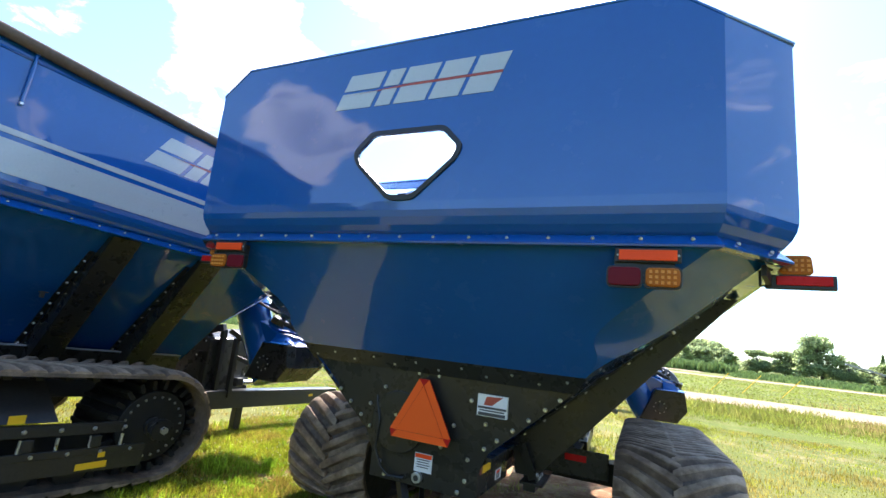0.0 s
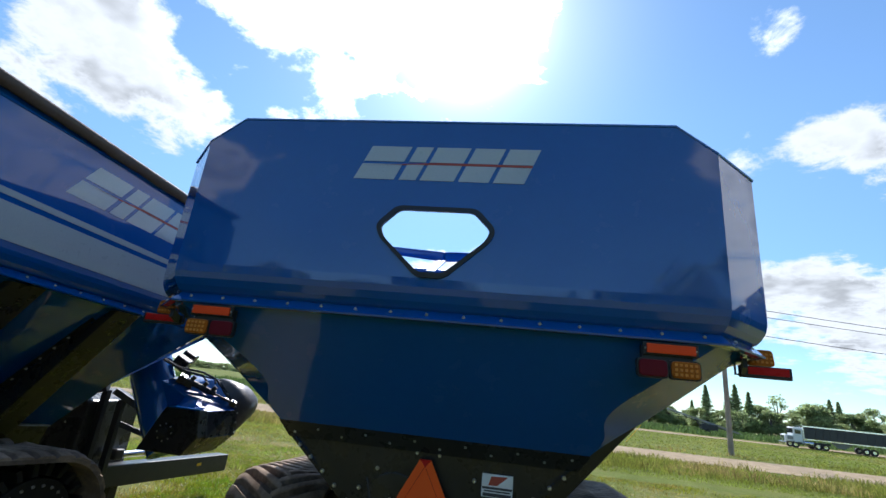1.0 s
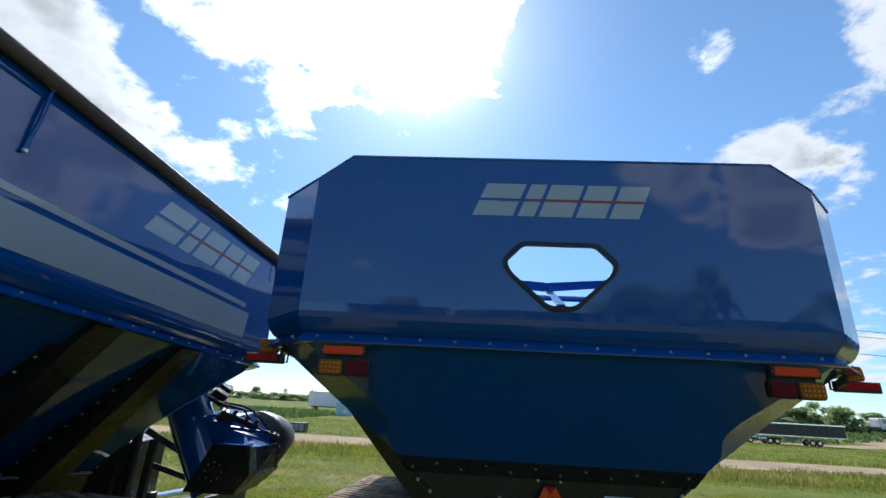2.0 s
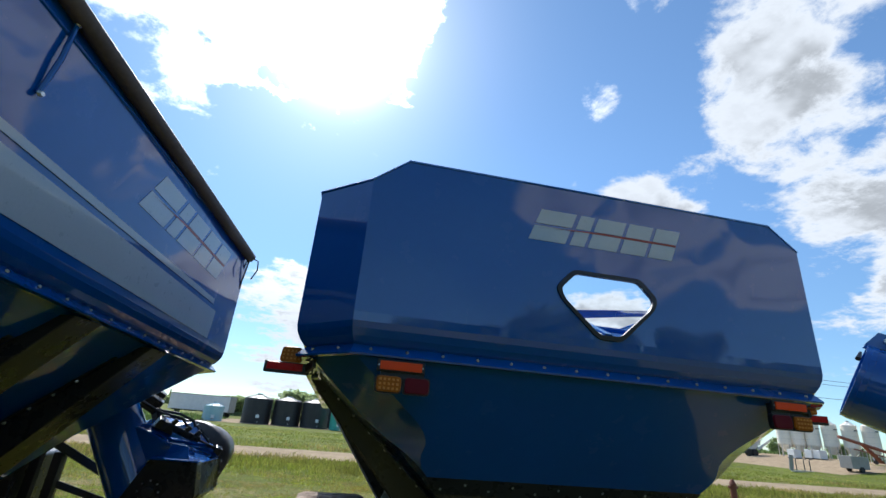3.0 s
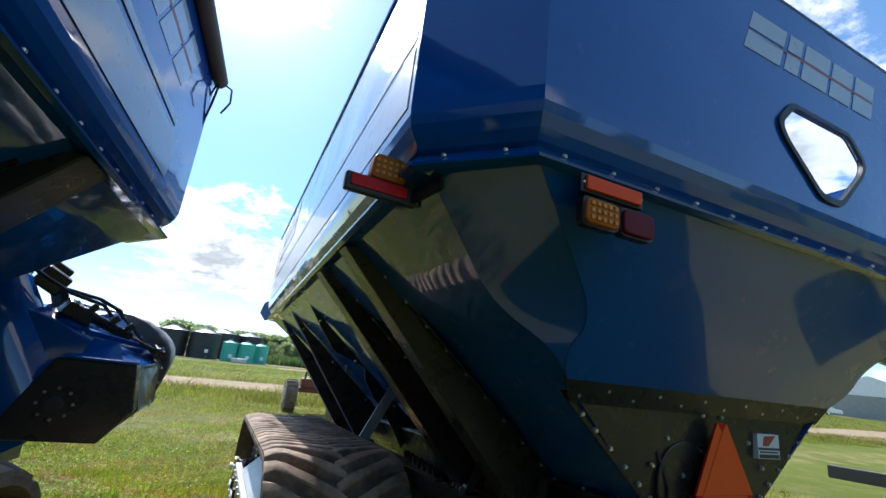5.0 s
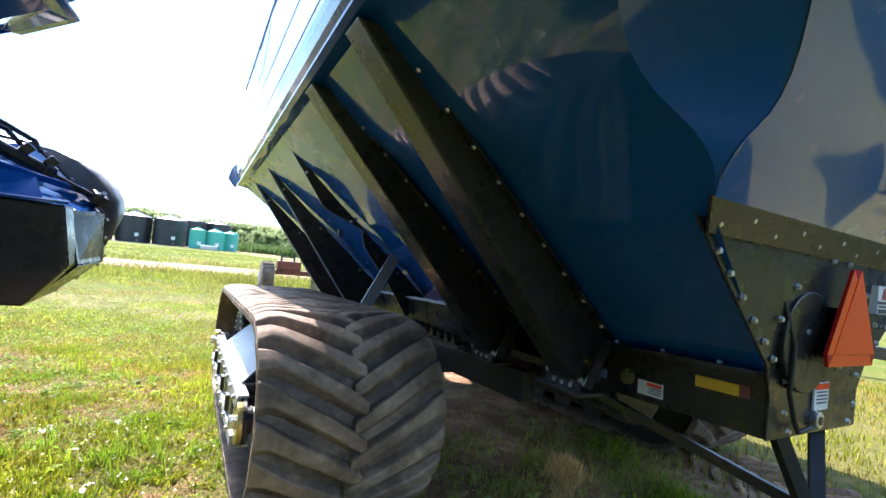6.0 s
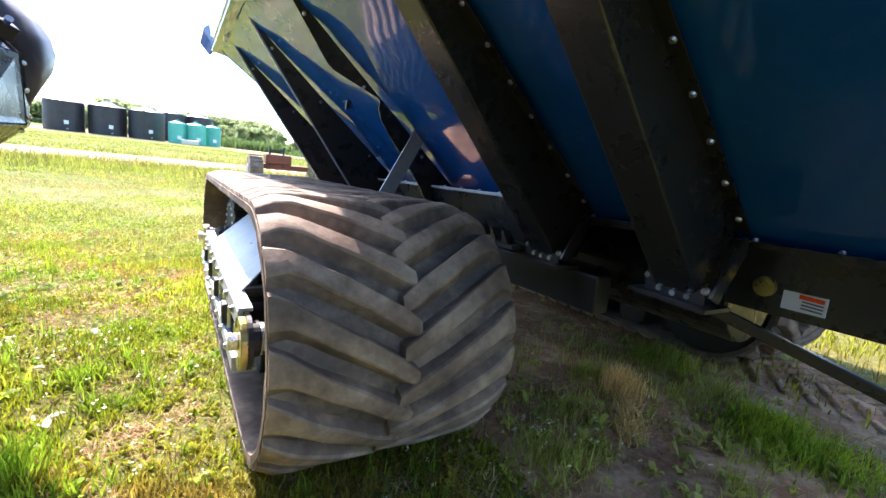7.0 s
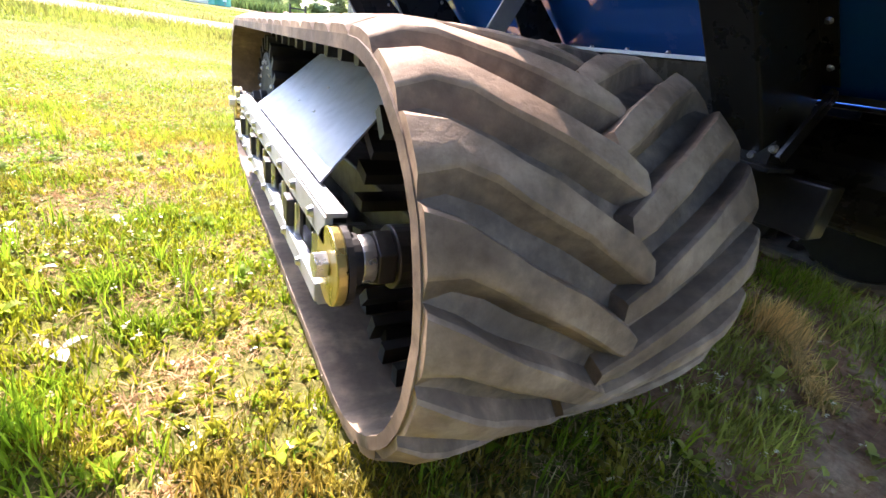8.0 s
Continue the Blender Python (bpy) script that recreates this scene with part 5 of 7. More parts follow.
b = bmesh.new()
rows = []
for k in range(61):
    y = 0.4 + 5.34 * k / 60
    wob = 0.008 * noise.noise((y * 3.0, 0.2, 0)) + 0.008 * noise.noise((y * 9.0, 4, 0))
    zt = side_top(y) + tarp_low(y)
    sec = [(1.868, -0.005 + wob), (1.915, -0.012 + wob), (1.942, 0.018 + wob), (1.948, 0.050), (1.935, 0.068), (1.86, 0.075), (1.50, 0.10), (1.50, 0.085), (1.86, 0.055), (1.875, 0.035)]
    rows.append([b.verts.new(TO_SECOND @ Vector((x, y, zt + z))) for x, z in sec])
for p, q in zip(rows, rows[1:]):
    for k in range(len(p)):
        b.faces.new((p[k], p[(k + 1) % len(p)], q[(k + 1) % len(p)], q[k]))
b.faces.new(rows[0])
b.faces.new(rows[-1][::-1])
part("tarp_roll", b, TARP, tarp, smooth=True)
# the raised top board that the tarp lies on
ys = [0.4 + 5.2 * k / 12 for k in range(13)]
part("top_board", plate([TO_SECOND @ Vector((X2 - 0.002, y, side_top(y) - 0.03)) for y in ys] + [TO_SECOND @ Vector((X2 - 0.002, y, side_top(y) + max(tarp_low(y), -0.02) + 0.04)) for y in ys[::-1]], 0.012), BLUE, second, "blue raised top board under the tarp")
e = TO_SECOND @ Vector((1.90, 5.72, side_top(5.72) + tarp_low(5.72) + 0.01))
part("tarp_cord", pipe([e, e + Vector((-.02, .01, -.18)), e + Vector((-.05, .03, -.36))], 0.008), PLASTIC, tarp)
part("tarp_cord", pipe([e + Vector((0.03, .0, 0.01)), e + Vector((.08, .03, 0)), e + Vector((.09, .03, -.10)), e + Vector((.05, .02, -.20))], 0.007), PLASTIC, tarp)
part("tarp_cord", pipe([e + Vector((-.01, 0, 0)), e + Vector((-.08, .02, -.22)), e + Vector((-.06, .02, -.34))], 0.007), PLASTIC, tarp)
# stay rod on its side
rod_low, rod_top = Vector((-3.034, -0.521, 3.107)), Vector((-3.026, -0.505, 3.530))
rod = part("stay_rod", pipe([rod_low, rod_low.lerp(rod_top, 0.5) + Vector((0.012, 0, 0)), rod_top], 0.012), BLUE, tarp, "blue stay rod")
for at in (rod_low, rod_top):
    bolt(rod, at + Vector((0.006, 0, 0)), TO_SECOND.to_3x3() @ Vector((1, 0, 0)), 0.017)

# ---- a third machine's auger, a field implement, roadside things ----


def ground_at(x, y):
    return Vector((x, y, ground_z(x, y)))


au = thing("grain_auger", ground_at(6.2, -0.7), "blue steel auger tube with open fold hinge on a stand", "auger")
h0 = Vector((4.02, 1.68, 2.70))
ax = Vector((0.60, -0.66, -0.45)).normalized()
h1 = h0 + ax * 4.3
side = ax.cross(Vector((0, 0, 1))).normalized()
up = side.cross(ax)
b = bmesh.new()
rings = []
for d, r in ((0.0, 0.42), (4.3, 0.42), (4.3, 0.40), (0.0, 0.40)):
    rings.append([b.verts.new(h0 + ax * d + (side * math.cos(2 * math.pi * k / 36) + up * math.sin(2 * math.pi * k / 36)) * r) for k in range(36)])
for p, q in zip(rings, rings[1:] + rings[:1]):
    for k in range(36):
        b.faces.new((p[k], p[(k + 1) % 36], q[(k + 1) % 36], q[k]))
tube = part("auger_tube", b, BLUE, au, smooth=True)
tube.data.set_sharp_from_angle(angle=radians(40))
part("hinge_ring", cyl(h0 + ax * 0.05, h0 + ax * 0.10, 0.426, 36), BLUE, au, bevel=0.003)
part("inner_flighting", cyl(h0 + ax * 0.06, h0 + ax * 0.5, 0.05, 14), ZINC, tube)
part("flighting_blade", plate([h0 + ax * 0.06 + up * 0.05, h0 + ax * 0.16 + up * 0.36 + side * 0.1, h0 + ax * 0.22 + up * 0.30 + side * 0.22, h0 + ax * 0.14 + side * 0.05], 0.012), ZINC, tube)
for s_ in (-1, 1):
    lug = part("hinge_lug", plate([h0 - ax * 0.03 + up * 0.40 + side * 0.10 * s_, h0 + ax * 0.26 + up * 0.42 + side * 0.10 * s_, h0 + ax * 0.22 + up * 0.58 + side * 0.10 * s_, h0 + ax * 0.04 + up * 0.58 + side * 0.10 * s_], 0.02), BLUE, au)
    part("lug_pin", cyl(h0 + ax * 0.13 + up * 0.51 + side * 0.14 * s_, h0 + ax * 0.13 + up * 0.51 + side * 0.07 * s_, 0.03, 12), ZINC, lug)
part("hinge_ram", cyl(h0 + ax * 0.15 + up * 0.50, h0 + ax * 1.1 + up * 0.50, 0.045, 14), BLACK, au)
part("ram_mount", box(h0 + ax * 1.1 + up * 0.46, (0.1, 0.1, 0.16)), BLUE, au)
part("light_stub", cyl(h0 - ax * 0.02 - side * 0.30 + up * 0.30, h0 - ax * 0.02 - side * 0.40 + up * 0.40, 0.03, 10, 0.015), BLACK, au)
part("tube_seam", beam(h0 + ax * 0.1 - side * 0.425, h0 + ax * 4.2 - side * 0.425, 0.012, 0.03, up), BLUE, tube)
c = h0.lerp(h1, 0.82)
for dx in (-0.5, 0.5):
    part("stand_leg", beam(c, Vector((c.x + dx * 0.6, c.y + dx, ground_z(c.x, c.y) - 0.01)), 0.07, 0.07, (1, 0, 0)), FRAME, au)

im = thing("field_implement", ground_at(1.2, 15.4), "rust-brown field implement with black tyres standing in the grass", "implement")
g0 = ground_z(1.2, 15.4)
for dx in (-0.27, 1.55):
    w = part("tyre", cyl((dx, 15.2, g0 + 0.50), (dx + 0.38, 15.2, g0 + 0.50), 0.50, 28), DIMMED_RUBBER, im, "ribbed black tyre", bevel=0.06)
    part("rim", cyl((dx - 0.02, 15.2, g0 + 0.50), (dx + 0.40, 15.2, g0 + 0.50), 0.24, 20), GREY, w)
    for k in range(16):
        a = 2 * math.pi * k / 16
        part("tyre_lug", box((dx + 0.19, 15.2 + 0.505 * math.cos(a), g0 + 0.50 + 0.505 * math.sin(a)), (0.35, 0.04, 0.06), Euler((a, 0, 0)).to_matrix().to_4x4()), DIMMED_RUBBER, w)
part("toolbar", box((1.2, 15.4, g0 + 0.70), (2.0, 0.2, 0.16)), RUST, im, bevel=0.02)
part("hopper_box", box((0.62, 15.5, g0 + 0.93), (0.75, 0.5, 0.30)), RUST, im, bevel=0.04)
for dx in (0.0, 0.4):
    part("post", beam((0.35 + dx, 15.3, g0 + 0.7), (0.35 + dx, 15.3, g0 + 1.3), 0.05, 0.05, (1, 0, 0)), DARK, im)
part("rail", beam((0.35, 15.3, g0 + 1.2), (0.75, 15.3, g0 + 1.2), 0.04, 0.04), DARK, im)

hy = thing("fire_hydrant", ground_at(16.1, 16.9), "small red hydrant in the grass beside the gravel road", "hydrant")
p = ground_at(16.1, 16.9)
part("barrel", cyl(p - Vector((0, 0, .02)), p + Vector((0, 0, 0.62)), 0.13, 18), RUST, hy, bevel=0.01)
part("bonnet", cyl(p + Vector((0, 0, 0.62)), p + Vector((0, 0, 0.82)), 0.16, 18, 0.05), RUST, hy, bevel=0.02)
part("outlet", cyl(p + Vector((-.22, 0, .5)), p + Vector((.22, 0, .5)), 0.06, 12), RUST, hy)

cr = thing("storage_crate", ground_at(-11.9, 30.2), "dark steel crate standing in the grass across the road", "crate")
p = ground_at(-11.9, 30.2)
b = part("body", box(p + Vector((0, 0, 0.29)), (1.1, 0.8, 0.62)), DARK, cr, bevel=0.03)
for k in range(3):
    part("panel", box(p + Vector((-0.36 + 0.36 * k, -0.41, 0.3)), (0.3, 0.03, 0.45)), GREY, b)

# utility pole with cross-arms and wires
pb = ground_at(15.4, 31.5)
up_ = thing("utility_pole", pb, "weathered wooden utility pole with cross-arms and wires", "pole")
part("pole", cyl(pb - Vector((0, 0, 0.2)), pb + Vector((0, 0, 10.0)), 0.18, 14, 0.12), POLE, up_)
for z in (9.7, 7.9):
    arm = part("cross_arm", box(pb + Vector((0.25, 0, z)), (1.9, 0.12, 0.13)), POLE, up_)
    for dx in (-0.6, 0.25, 1.1):
        part("insulator", cyl(pb + Vector((dx, 0, z + 0.06)), pb + Vector((dx, 0, z + 0.32)), 0.05, 10, 0.035), CREAM, arm)
part("transformer_bracket", box(pb + Vector((0.32, 0, 7.4)), (0.3, 0.25, 0.5)), DARK, up_)
for dy, z, sag in ((0.0, 10.0, 1.2), (0.3, 9.6, 1.2), (-0.3, 8.1, 1.2)):
    pts = [pb + Vector((0.2 + 60 * t, 12 * t + dy, z + 1.5 * t - 4 * sag * t * (1 - t))) for t in [k / 16 for k in range(17)]]
    part("wire", pipe(pts, 0.022, 5), DARK, up_)
pb2 = ground_at(75.6, 43.5)
far_pole = copy_thing(up_, Matrix.Translation(pb2))
tagged(far_pole, "weathered wooden utility pole further along the road", "pole")
far_pole.matrix_basis = Matrix.Translation(pb2)

for x, y in ((5.4, 32.55), (7.19, 33.1), (9.24, 33.0)):
    p = ground_at(x, y)
    gm = thing("guy_marker", p, "thin slanted yellow guy-wire marker in the field grass", "wire marker", "guy-wire markers")
    part("sleeve", cyl(p - Vector((0.04, 0, 0.05)), p + Vector((1.02, 0, 1.20)), 0.022, 8), YELLOW, gm)
    part("anchor", cyl(p - Vector((0.08, 0, 0.1)), p - Vector((0.0, 0, 0.0)), 0.03, 8), DARK, gm)

# ---- farm yard in the distance ----


def storage_tank(at, r, h, mat, label):
    root = thing("storage_tank", at, label, "tank", "storage tanks")
    body = part("body", cyl(at - Vector((0, 0, .05)), at + Vector((0, 0, h)), r, 36), mat, root, smooth=False)
    part("dome", cyl(at + Vector((0, 0, h)), at + Vector((0, 0, h + r * 0.26)), r * 0.98, 36, r * 0.22), mat, root)
    part("lid", cyl(at + Vector((0, 0, h + r * 0.25)), at + Vector((0, 0, h + r * 0.25 + 0.22)), r * 0.2, 18), WHITE if mat is TANK_BLACK else mat, root)
    for k in range(5):
        z = at.z + h * (k + 0.7) / 5.4
        part("band", cyl((at.x, at.y, z), (at.x, at.y, z + 0.08), r * 1.012, 36), mat, body)
    for k in range(6):
        a = 2 * math.pi * k / 6 + 0.4
        c, s = math.cos(a), math.sin(a)
        part("roof_rib", beam(at + Vector((c * r * .95, s * r * .95, h + 0.05)), at + Vector((c * r * .2, s * r * .2, h + r * .27)), 0.10, 0.10), GREY if mat is TANK_BLACK else mat, body)
    part("label_plate", box(at + Vector((r * 0.25, -r * 0.985, h * 0.30)), (0.45, 0.1, 0.45)), DECAL_WHITE, body)
    part("outlet_pipe", cyl(at + Vector((0.3 * r, -r * 0.9, 0.3)), at + Vector((0.3 * r, -r * 1.15, 0.3)), 0.1, 10), GREY, body)
    return root


def spot(az, r):
    """A place on the ground at that bearing and distance from the middle of the walk."""
    a = radians(az)
    return ground_at(-2.0 + r * math.sin(a), -1.8 + r * math.cos(a))


for a, r in ((-8.9, 77), (-5.65, 76.5), (-2.5, 75.5), (-0.7, 82), (2.0, 84)):
    storage_tank(spot(a, r), 2.05, 3.55 if r < 80 else 3.95, TANK_BLACK, "large black plastic liquid storage tank on gravel")
for a, r, s in ((0.1, 72, 1.0), (1.8, 72.5, 1.15), (3.35, 74, 1.05)):
    storage_tank(spot(a, r), s, 2.55, TANK_GREEN, "sea-green plastic liquid storage tank on gravel")
storage_tank(spot(-13.3, 76), 1.35, 2.0, TANK_PALE, "pale blue plastic storage tank")
p = spot(1.3, 68.5)
lt = thing("water_trough", p, "pale grey trough beside the green tanks", "trough")
part("body", box(p + Vector((0, 0, 0.33)), (1.9, 0.7, 0.55)), CREAM, lt, bevel=0.05)
for k in range(4):
    part("leg", box(p + Vector((-0.75 + 0.5 * k, -0.3, 0.03)), (0.1, 0.08, 0.14)), GREY, lt)

# white box trailer
p = spot(-14.6, 98)
bt = thing("box_trailer", p, "long white box trailer parked beside the tanks", "trailer")
turn = Euler((0, 0, radians(-12))).to_matrix().to_4x4()
T = Matrix.Translation(p) @ turn
body = part("body", box(T @ Vector((0, 0, 2.35)), (11.2, 2.5, 2.7), turn), WHITE, bt, bevel=0.04)
part("top_rail", box(T @ Vector((0, -1.26, 3.70)), (11.2, 0.06, 0.12), turn), GREY, body)
part("rear_frame", box(T @ Vector((5.62, 0, 2.35)), (0.08, 2.54, 2.74), turn), GREY, body)
part("chassis", box(T @ Vector((0, 0, 0.95)), (10.5, 1.1, 0.3), turn), DARK, bt)
for dx in (3.3, 4.5):
    for dy in (-1.0, 1.0):
        part("wheel", cyl(T @ Vector((dx, dy - .15, 0.5)), T @ Vector((dx, dy + .15, 0.5)), 0.5, 18), INNER, bt)
part("landing_leg", box(T @ Vector((-4.4, 0, 0.5)), (0.15, 1.6, 1.1), turn), DARK, bt)
for k in range(13):
    part("side_post", box(T @ Vector((-5.2 + 0.86 * k, -1.26, 2.35)), (0.06, 0.03, 2.6), turn), WHITE, body)

# semi truck with a black-sided grain trailer
p = spot(30.5, 70)
tr = thing("semi_truck", p, "white semi truck with chrome parts and a long black grain trailer", "truck")
T = Matrix.Translation(p) @ Euler((0, 0, radians(-6))).to_matrix().to_4x4() @ Matrix.Diagonal((0.68, 0.68, 0.68, 1))
R = Euler((0, 0, radians(-6))).to_matrix().to_4x4()


def tb(c, size, bev=0.05):
    return box(T @ Vector(c), Vector(size) * 0.68, R)


hood = part("bonnet", tb((0.0, 0, 1.45), (1.3, 1.9, 1.1)), WHITE, tr, bevel=0.12)
part("grille", tb((-0.67, 0, 1.35), (0.08, 1.2, 0.9)), CHROME, hood, bevel=0.02)
part("bumper", tb((-0.75, 0, 0.62), (0.2, 2.4, 0.4)), CHROME, hood, bevel=0.04)
part("bonnet_panel", tb((0.1, -0.96, 1.5), (0.9, 0.04, 0.5)), GREY, hood)
cab = part("cab", tb((1.2, 0, 2.0), (1.4, 2.4, 2.5)), WHITE, tr, bevel=0.15)
part("windscreen", tb((0.48, 0, 2.65), (0.06, 2.0, 0.75)), CAR_GLASS, cab)
part("side_window", tb((1.15, -1.22, 2.55), (0.85, 0.04, 0.65)), CAR_GLASS, cab)
part("cab_step", tb((1.15, -1.18, 0.8), (0.9, 0.12, 0.3)), DARK, cab)
part("exhaust_stack", cyl(T @ Vector((2.0, -1.1, 1.0)), T @ Vector((2.0, -1.1, 3.7)), 0.07, 12), CHROME, tr)
part("fuel_tank", cyl(T @ Vector((1.9, -1.1, 0.85)), T @ Vector((3.2, -1.1, 0.85)), 0.24, 18), CHROME, tr)
part("chassis", tb((2.8, 0, 0.95), (6.6, 1.0, 0.3)), DARK, tr)
trailer = part("trailer_body", tb((9.0, 0, 2.5), (14.0, 2.5, 2.0)), DARK, tr, "black-sided grain trailer body", bevel=0.05)
part("trailer_top_rail", tb((9.0, -1.27, 3.54), (14.1, 0.08, 0.2)), CHROME, trailer)
part("trailer_bottom_rail", tb((9.0, -1.27, 1.5), (14.1, 0.08, 0.2)), CHROME, trailer)
part("trailer_front", tb((1.98, 0, 2.5), (0.08, 2.5, 2.1)), CHROME, trailer)
for k in range(13):
    part("trailer_rib", tb((2.7 + k * 1.04, -1.28, 2.5), (0.09, 0.05, 1.9)), DARK, trailer)
part("trailer_hopper", plate([T @ Vector((5.8, -1.0, 1.45)), T @ Vector((6.9, -0.7, 0.6)), T @ Vector((7.9, -0.7, 0.6)), T @ Vector((9.2, -1.0, 1.45))], 1.6), GREY, trailer)
for dx in (0.7, 3.9, 5.0, 10.6, 11.7):
    for dy in (-0.98, 0.98):
        w = part("wheel", cyl(T @ Vector((dx, dy - 0.16, 0.52)), T @ Vector((dx, dy + 0.16, 0.52)), 0.355, 22), INNER, tr)
        part("rim", cyl(T @ Vector((dx, dy - 0.18, 0.52)), T @ Vector((dx, dy + 0.18, 0.52)), 0.19, 16), CHROME, w)

# low conveyor left of the truck
p = spot(23.6, 82)
cv = thing("belt_conveyor", p, "long dark belt conveyor on wheels standing in the grass", "conveyor")
part("boom", beam(p + Vector((-5.4, 0, 3.0)), p + Vector((4.6, 0, 0.45)), 0.5, 0.22), GREY, cv)
part("under_truss", beam(p + Vector((-4.6, 0, 2.5)), p + Vector((4.2, 0, 0.3)), 0.25, 0.10), DARK, cv)
part("support", beam(p + Vector((-0.3, 0, 0.3)), p + Vector((-1.6, 0, 1.9)), 0.25, 0.15), DARK, cv)
part("engine_box", box(p + Vector((0.2, 0, 0.95)), (2.2, 1.1, 0.8)), DARK, cv, bevel=0.05)
for dy in (-0.8, 0.8):
    part("wheel", cyl(p + Vector((-0.3, dy - .12, 0.35)), p + Vector((-0.3, dy + .12, 0.35)), 0.4, 18), INNER, cv)
part("tow_bar", beam(p + Vector((4.4, 0, 0.45)), p + Vector((6.0, 0, 0.2)), 0.12, 0.12), DARK, cv)
part("hitch_skid", box(p + Vector((6.0, 0, 0.12)), (0.7, 0.4, 0.25)), RUST, cv)

# white hopper silos
def silo(at):
    root = thing("hopper_silo", at, "white steel hopper-bottom silo on legs", "silo", "row of silos")
    body = part("body", cyl(at + Vector((0, 0, 1.75)), at + Vector((0, 0, 4.75)), 0.94, 30), SILO_WHITE, root)
    part("roof", cyl(at + Vector((0, 0, 4.75)), at + Vector((0, 0, 5.3)), 0.98, 30, 0.2), SILO_WHITE, root)
    part("cap", cyl(at + Vector((0, 0, 5.3)), at + Vector((0, 0, 5.42)), 0.2, 14), GREY, root)
    part("cone", cyl(at + Vector((0, 0, 0.65)), at + Vector((0, 0, 1.75)), 0.2, 30, 0.93), SILO_WHITE, root)
    part("label_bar", box(at + Vector((0, -0.94, 4.1)), (0.62, 0.06, 0.15)), DECAL_DARK, body)
    for z in (2.5, 3.3, 3.95):
        part("ring_seam", cyl(at + Vector((0, 0, z)), at + Vector((0, 0, z + 0.035)), 0.955, 30), CREAM, body)
    for k in range(6):
        a = 2 * math.pi * k / 6 + 0.3
        q = at + Vector((0.9 * math.cos(a), 0.9 * math.sin(a), 0))
        part("leg", beam(q - Vector((0, 0, .05)), q + Vector((0, 0, 1.8)), 0.09, 0.09, (1, 0, 0)), CREAM, root)
    return root


for a in (47.6, 48.65, 49.8, 51.1, 52.5, 53.9):
    silo(spot(a, 92))
for k, (a, r) in enumerate(((48.2, 88), (49.5, 88.5), (50.1, 88))):
    p = spot(a, r)
    tote = thing("liquid_tote", p, "white plastic liquid tote in a cage", "tote", "totes by the silos")
    part("body", box(p + Vector((0, 0, 0.65)), (1.3, 1.1, 1.15)), WHITE, tote, bevel=0.06)
    part("pallet", box(p + Vector((0, 0, 0.06)), (1.35, 1.15, 0.14)), DARK, tote)
p = spot(48.8, 70)
sg = thing("pipe_stand", p, "low frame of bent steel pipes and boards beside the yard", "pipe stand")
for dx in (-0.9, 0.2, 1.0):
    part("riser", pipe([p + Vector((dx, 0, -.05)), p + Vector((dx, 0, 1.2)), p + Vector((dx + .15, 0, 1.4)), p + Vector((dx + .4, 0, 1.35))], 0.05), DARK, sg)
part("base_board", box(p + Vector((0.1, 0, 0.06)), (3.2, 0.4, 0.14)), CREAM, sg)
part("side_board", box(p + Vector((-1.5, 0, 0.9)), (0.5, 0.1, 1.6), Euler((0, 0.15, 0)).to_matrix().to_4x4()), GREY, sg)

p = spot(44.8, 90)
S = 0.62
hc = thing("far_grain_cart", p, "cream grain cart with a raised auger in the far yard", "grain cart")
part("hopper", plate([p + Vector((-3.2, 0, 3.6)) * S, p + Vector((-1.4, 0, 1.6)) * S, p + Vector((1.4, 0, 1.6)) * S, p + Vector((3.2, 0, 3.6)) * S], 2.8 * S), CREAM, hc)
part("rim", box(p + Vector((0, 1.4, 3.75)) * S, (4.1, 1.86, 0.31)), CREAM, hc, bevel=0.05)
part("auger_tube", cyl(p + Vector((1.6, -0.4, 1.6)) * S, p + Vector((5.4, -0.4, 3.9)) * S, 0.17, 16), CREAM, hc)
for dx in (-0.9, 0.9):
    part("wheel", cyl(p + Vector((dx, -0.3, 0.8)) * S, p + Vector((dx, 0.4, 0.8)) * S, 0.5, 20), INNER, hc)
part("mast", beam(p + Vector((-0.6, 1, 3.9)) * S, p + Vector((-0.6, 1, 6.0)) * S, 0.07, 0.07, (1, 0, 0)), DARK, hc)

p = spot(40.2, 112)
wt = thing("flatbed_truck", p, "white flatbed truck parked in the far yard", "truck")
part("cab", box(p + Vector((0.6, 0, 1.9)), (1.9, 2.2, 1.9)), WHITE, wt, bevel=0.2)
part("bonnet", box(p + Vector((2.2, 0, 1.4)), (1.6, 2.0, 1.0)), WHITE, wt, bevel=0.15)
part("window", box(p + Vector((0.7, -1.11, 2.3)), (1.1, 0.05, 0.6)), CAR_GLASS, wt)
part("bed", box(p + Vector((-2.6, 0, 1.2)), (4.6, 2.3, 0.35)), DARK, wt)
for dx in (2.3, -1.9, -3.2):
    for dy in (-1, 1):
        part("wheel", cyl(p + Vector((dx, dy - .15, 0.5)), p + Vector((dx, dy + .15, 0.5)), 0.5, 18), INNER, wt)

# grey shed with a pale gable, cars before it
p = spot(67.0, 128)
T = Matrix.Translation(p) @ Euler((0, 0, radians(-62))).to_matrix().to_4x4()
sh = thing("farm_shed", p, "grey metal farm shed with pale gable and open door", "shed")


def tv(*c):
    return T @ Vector(c)


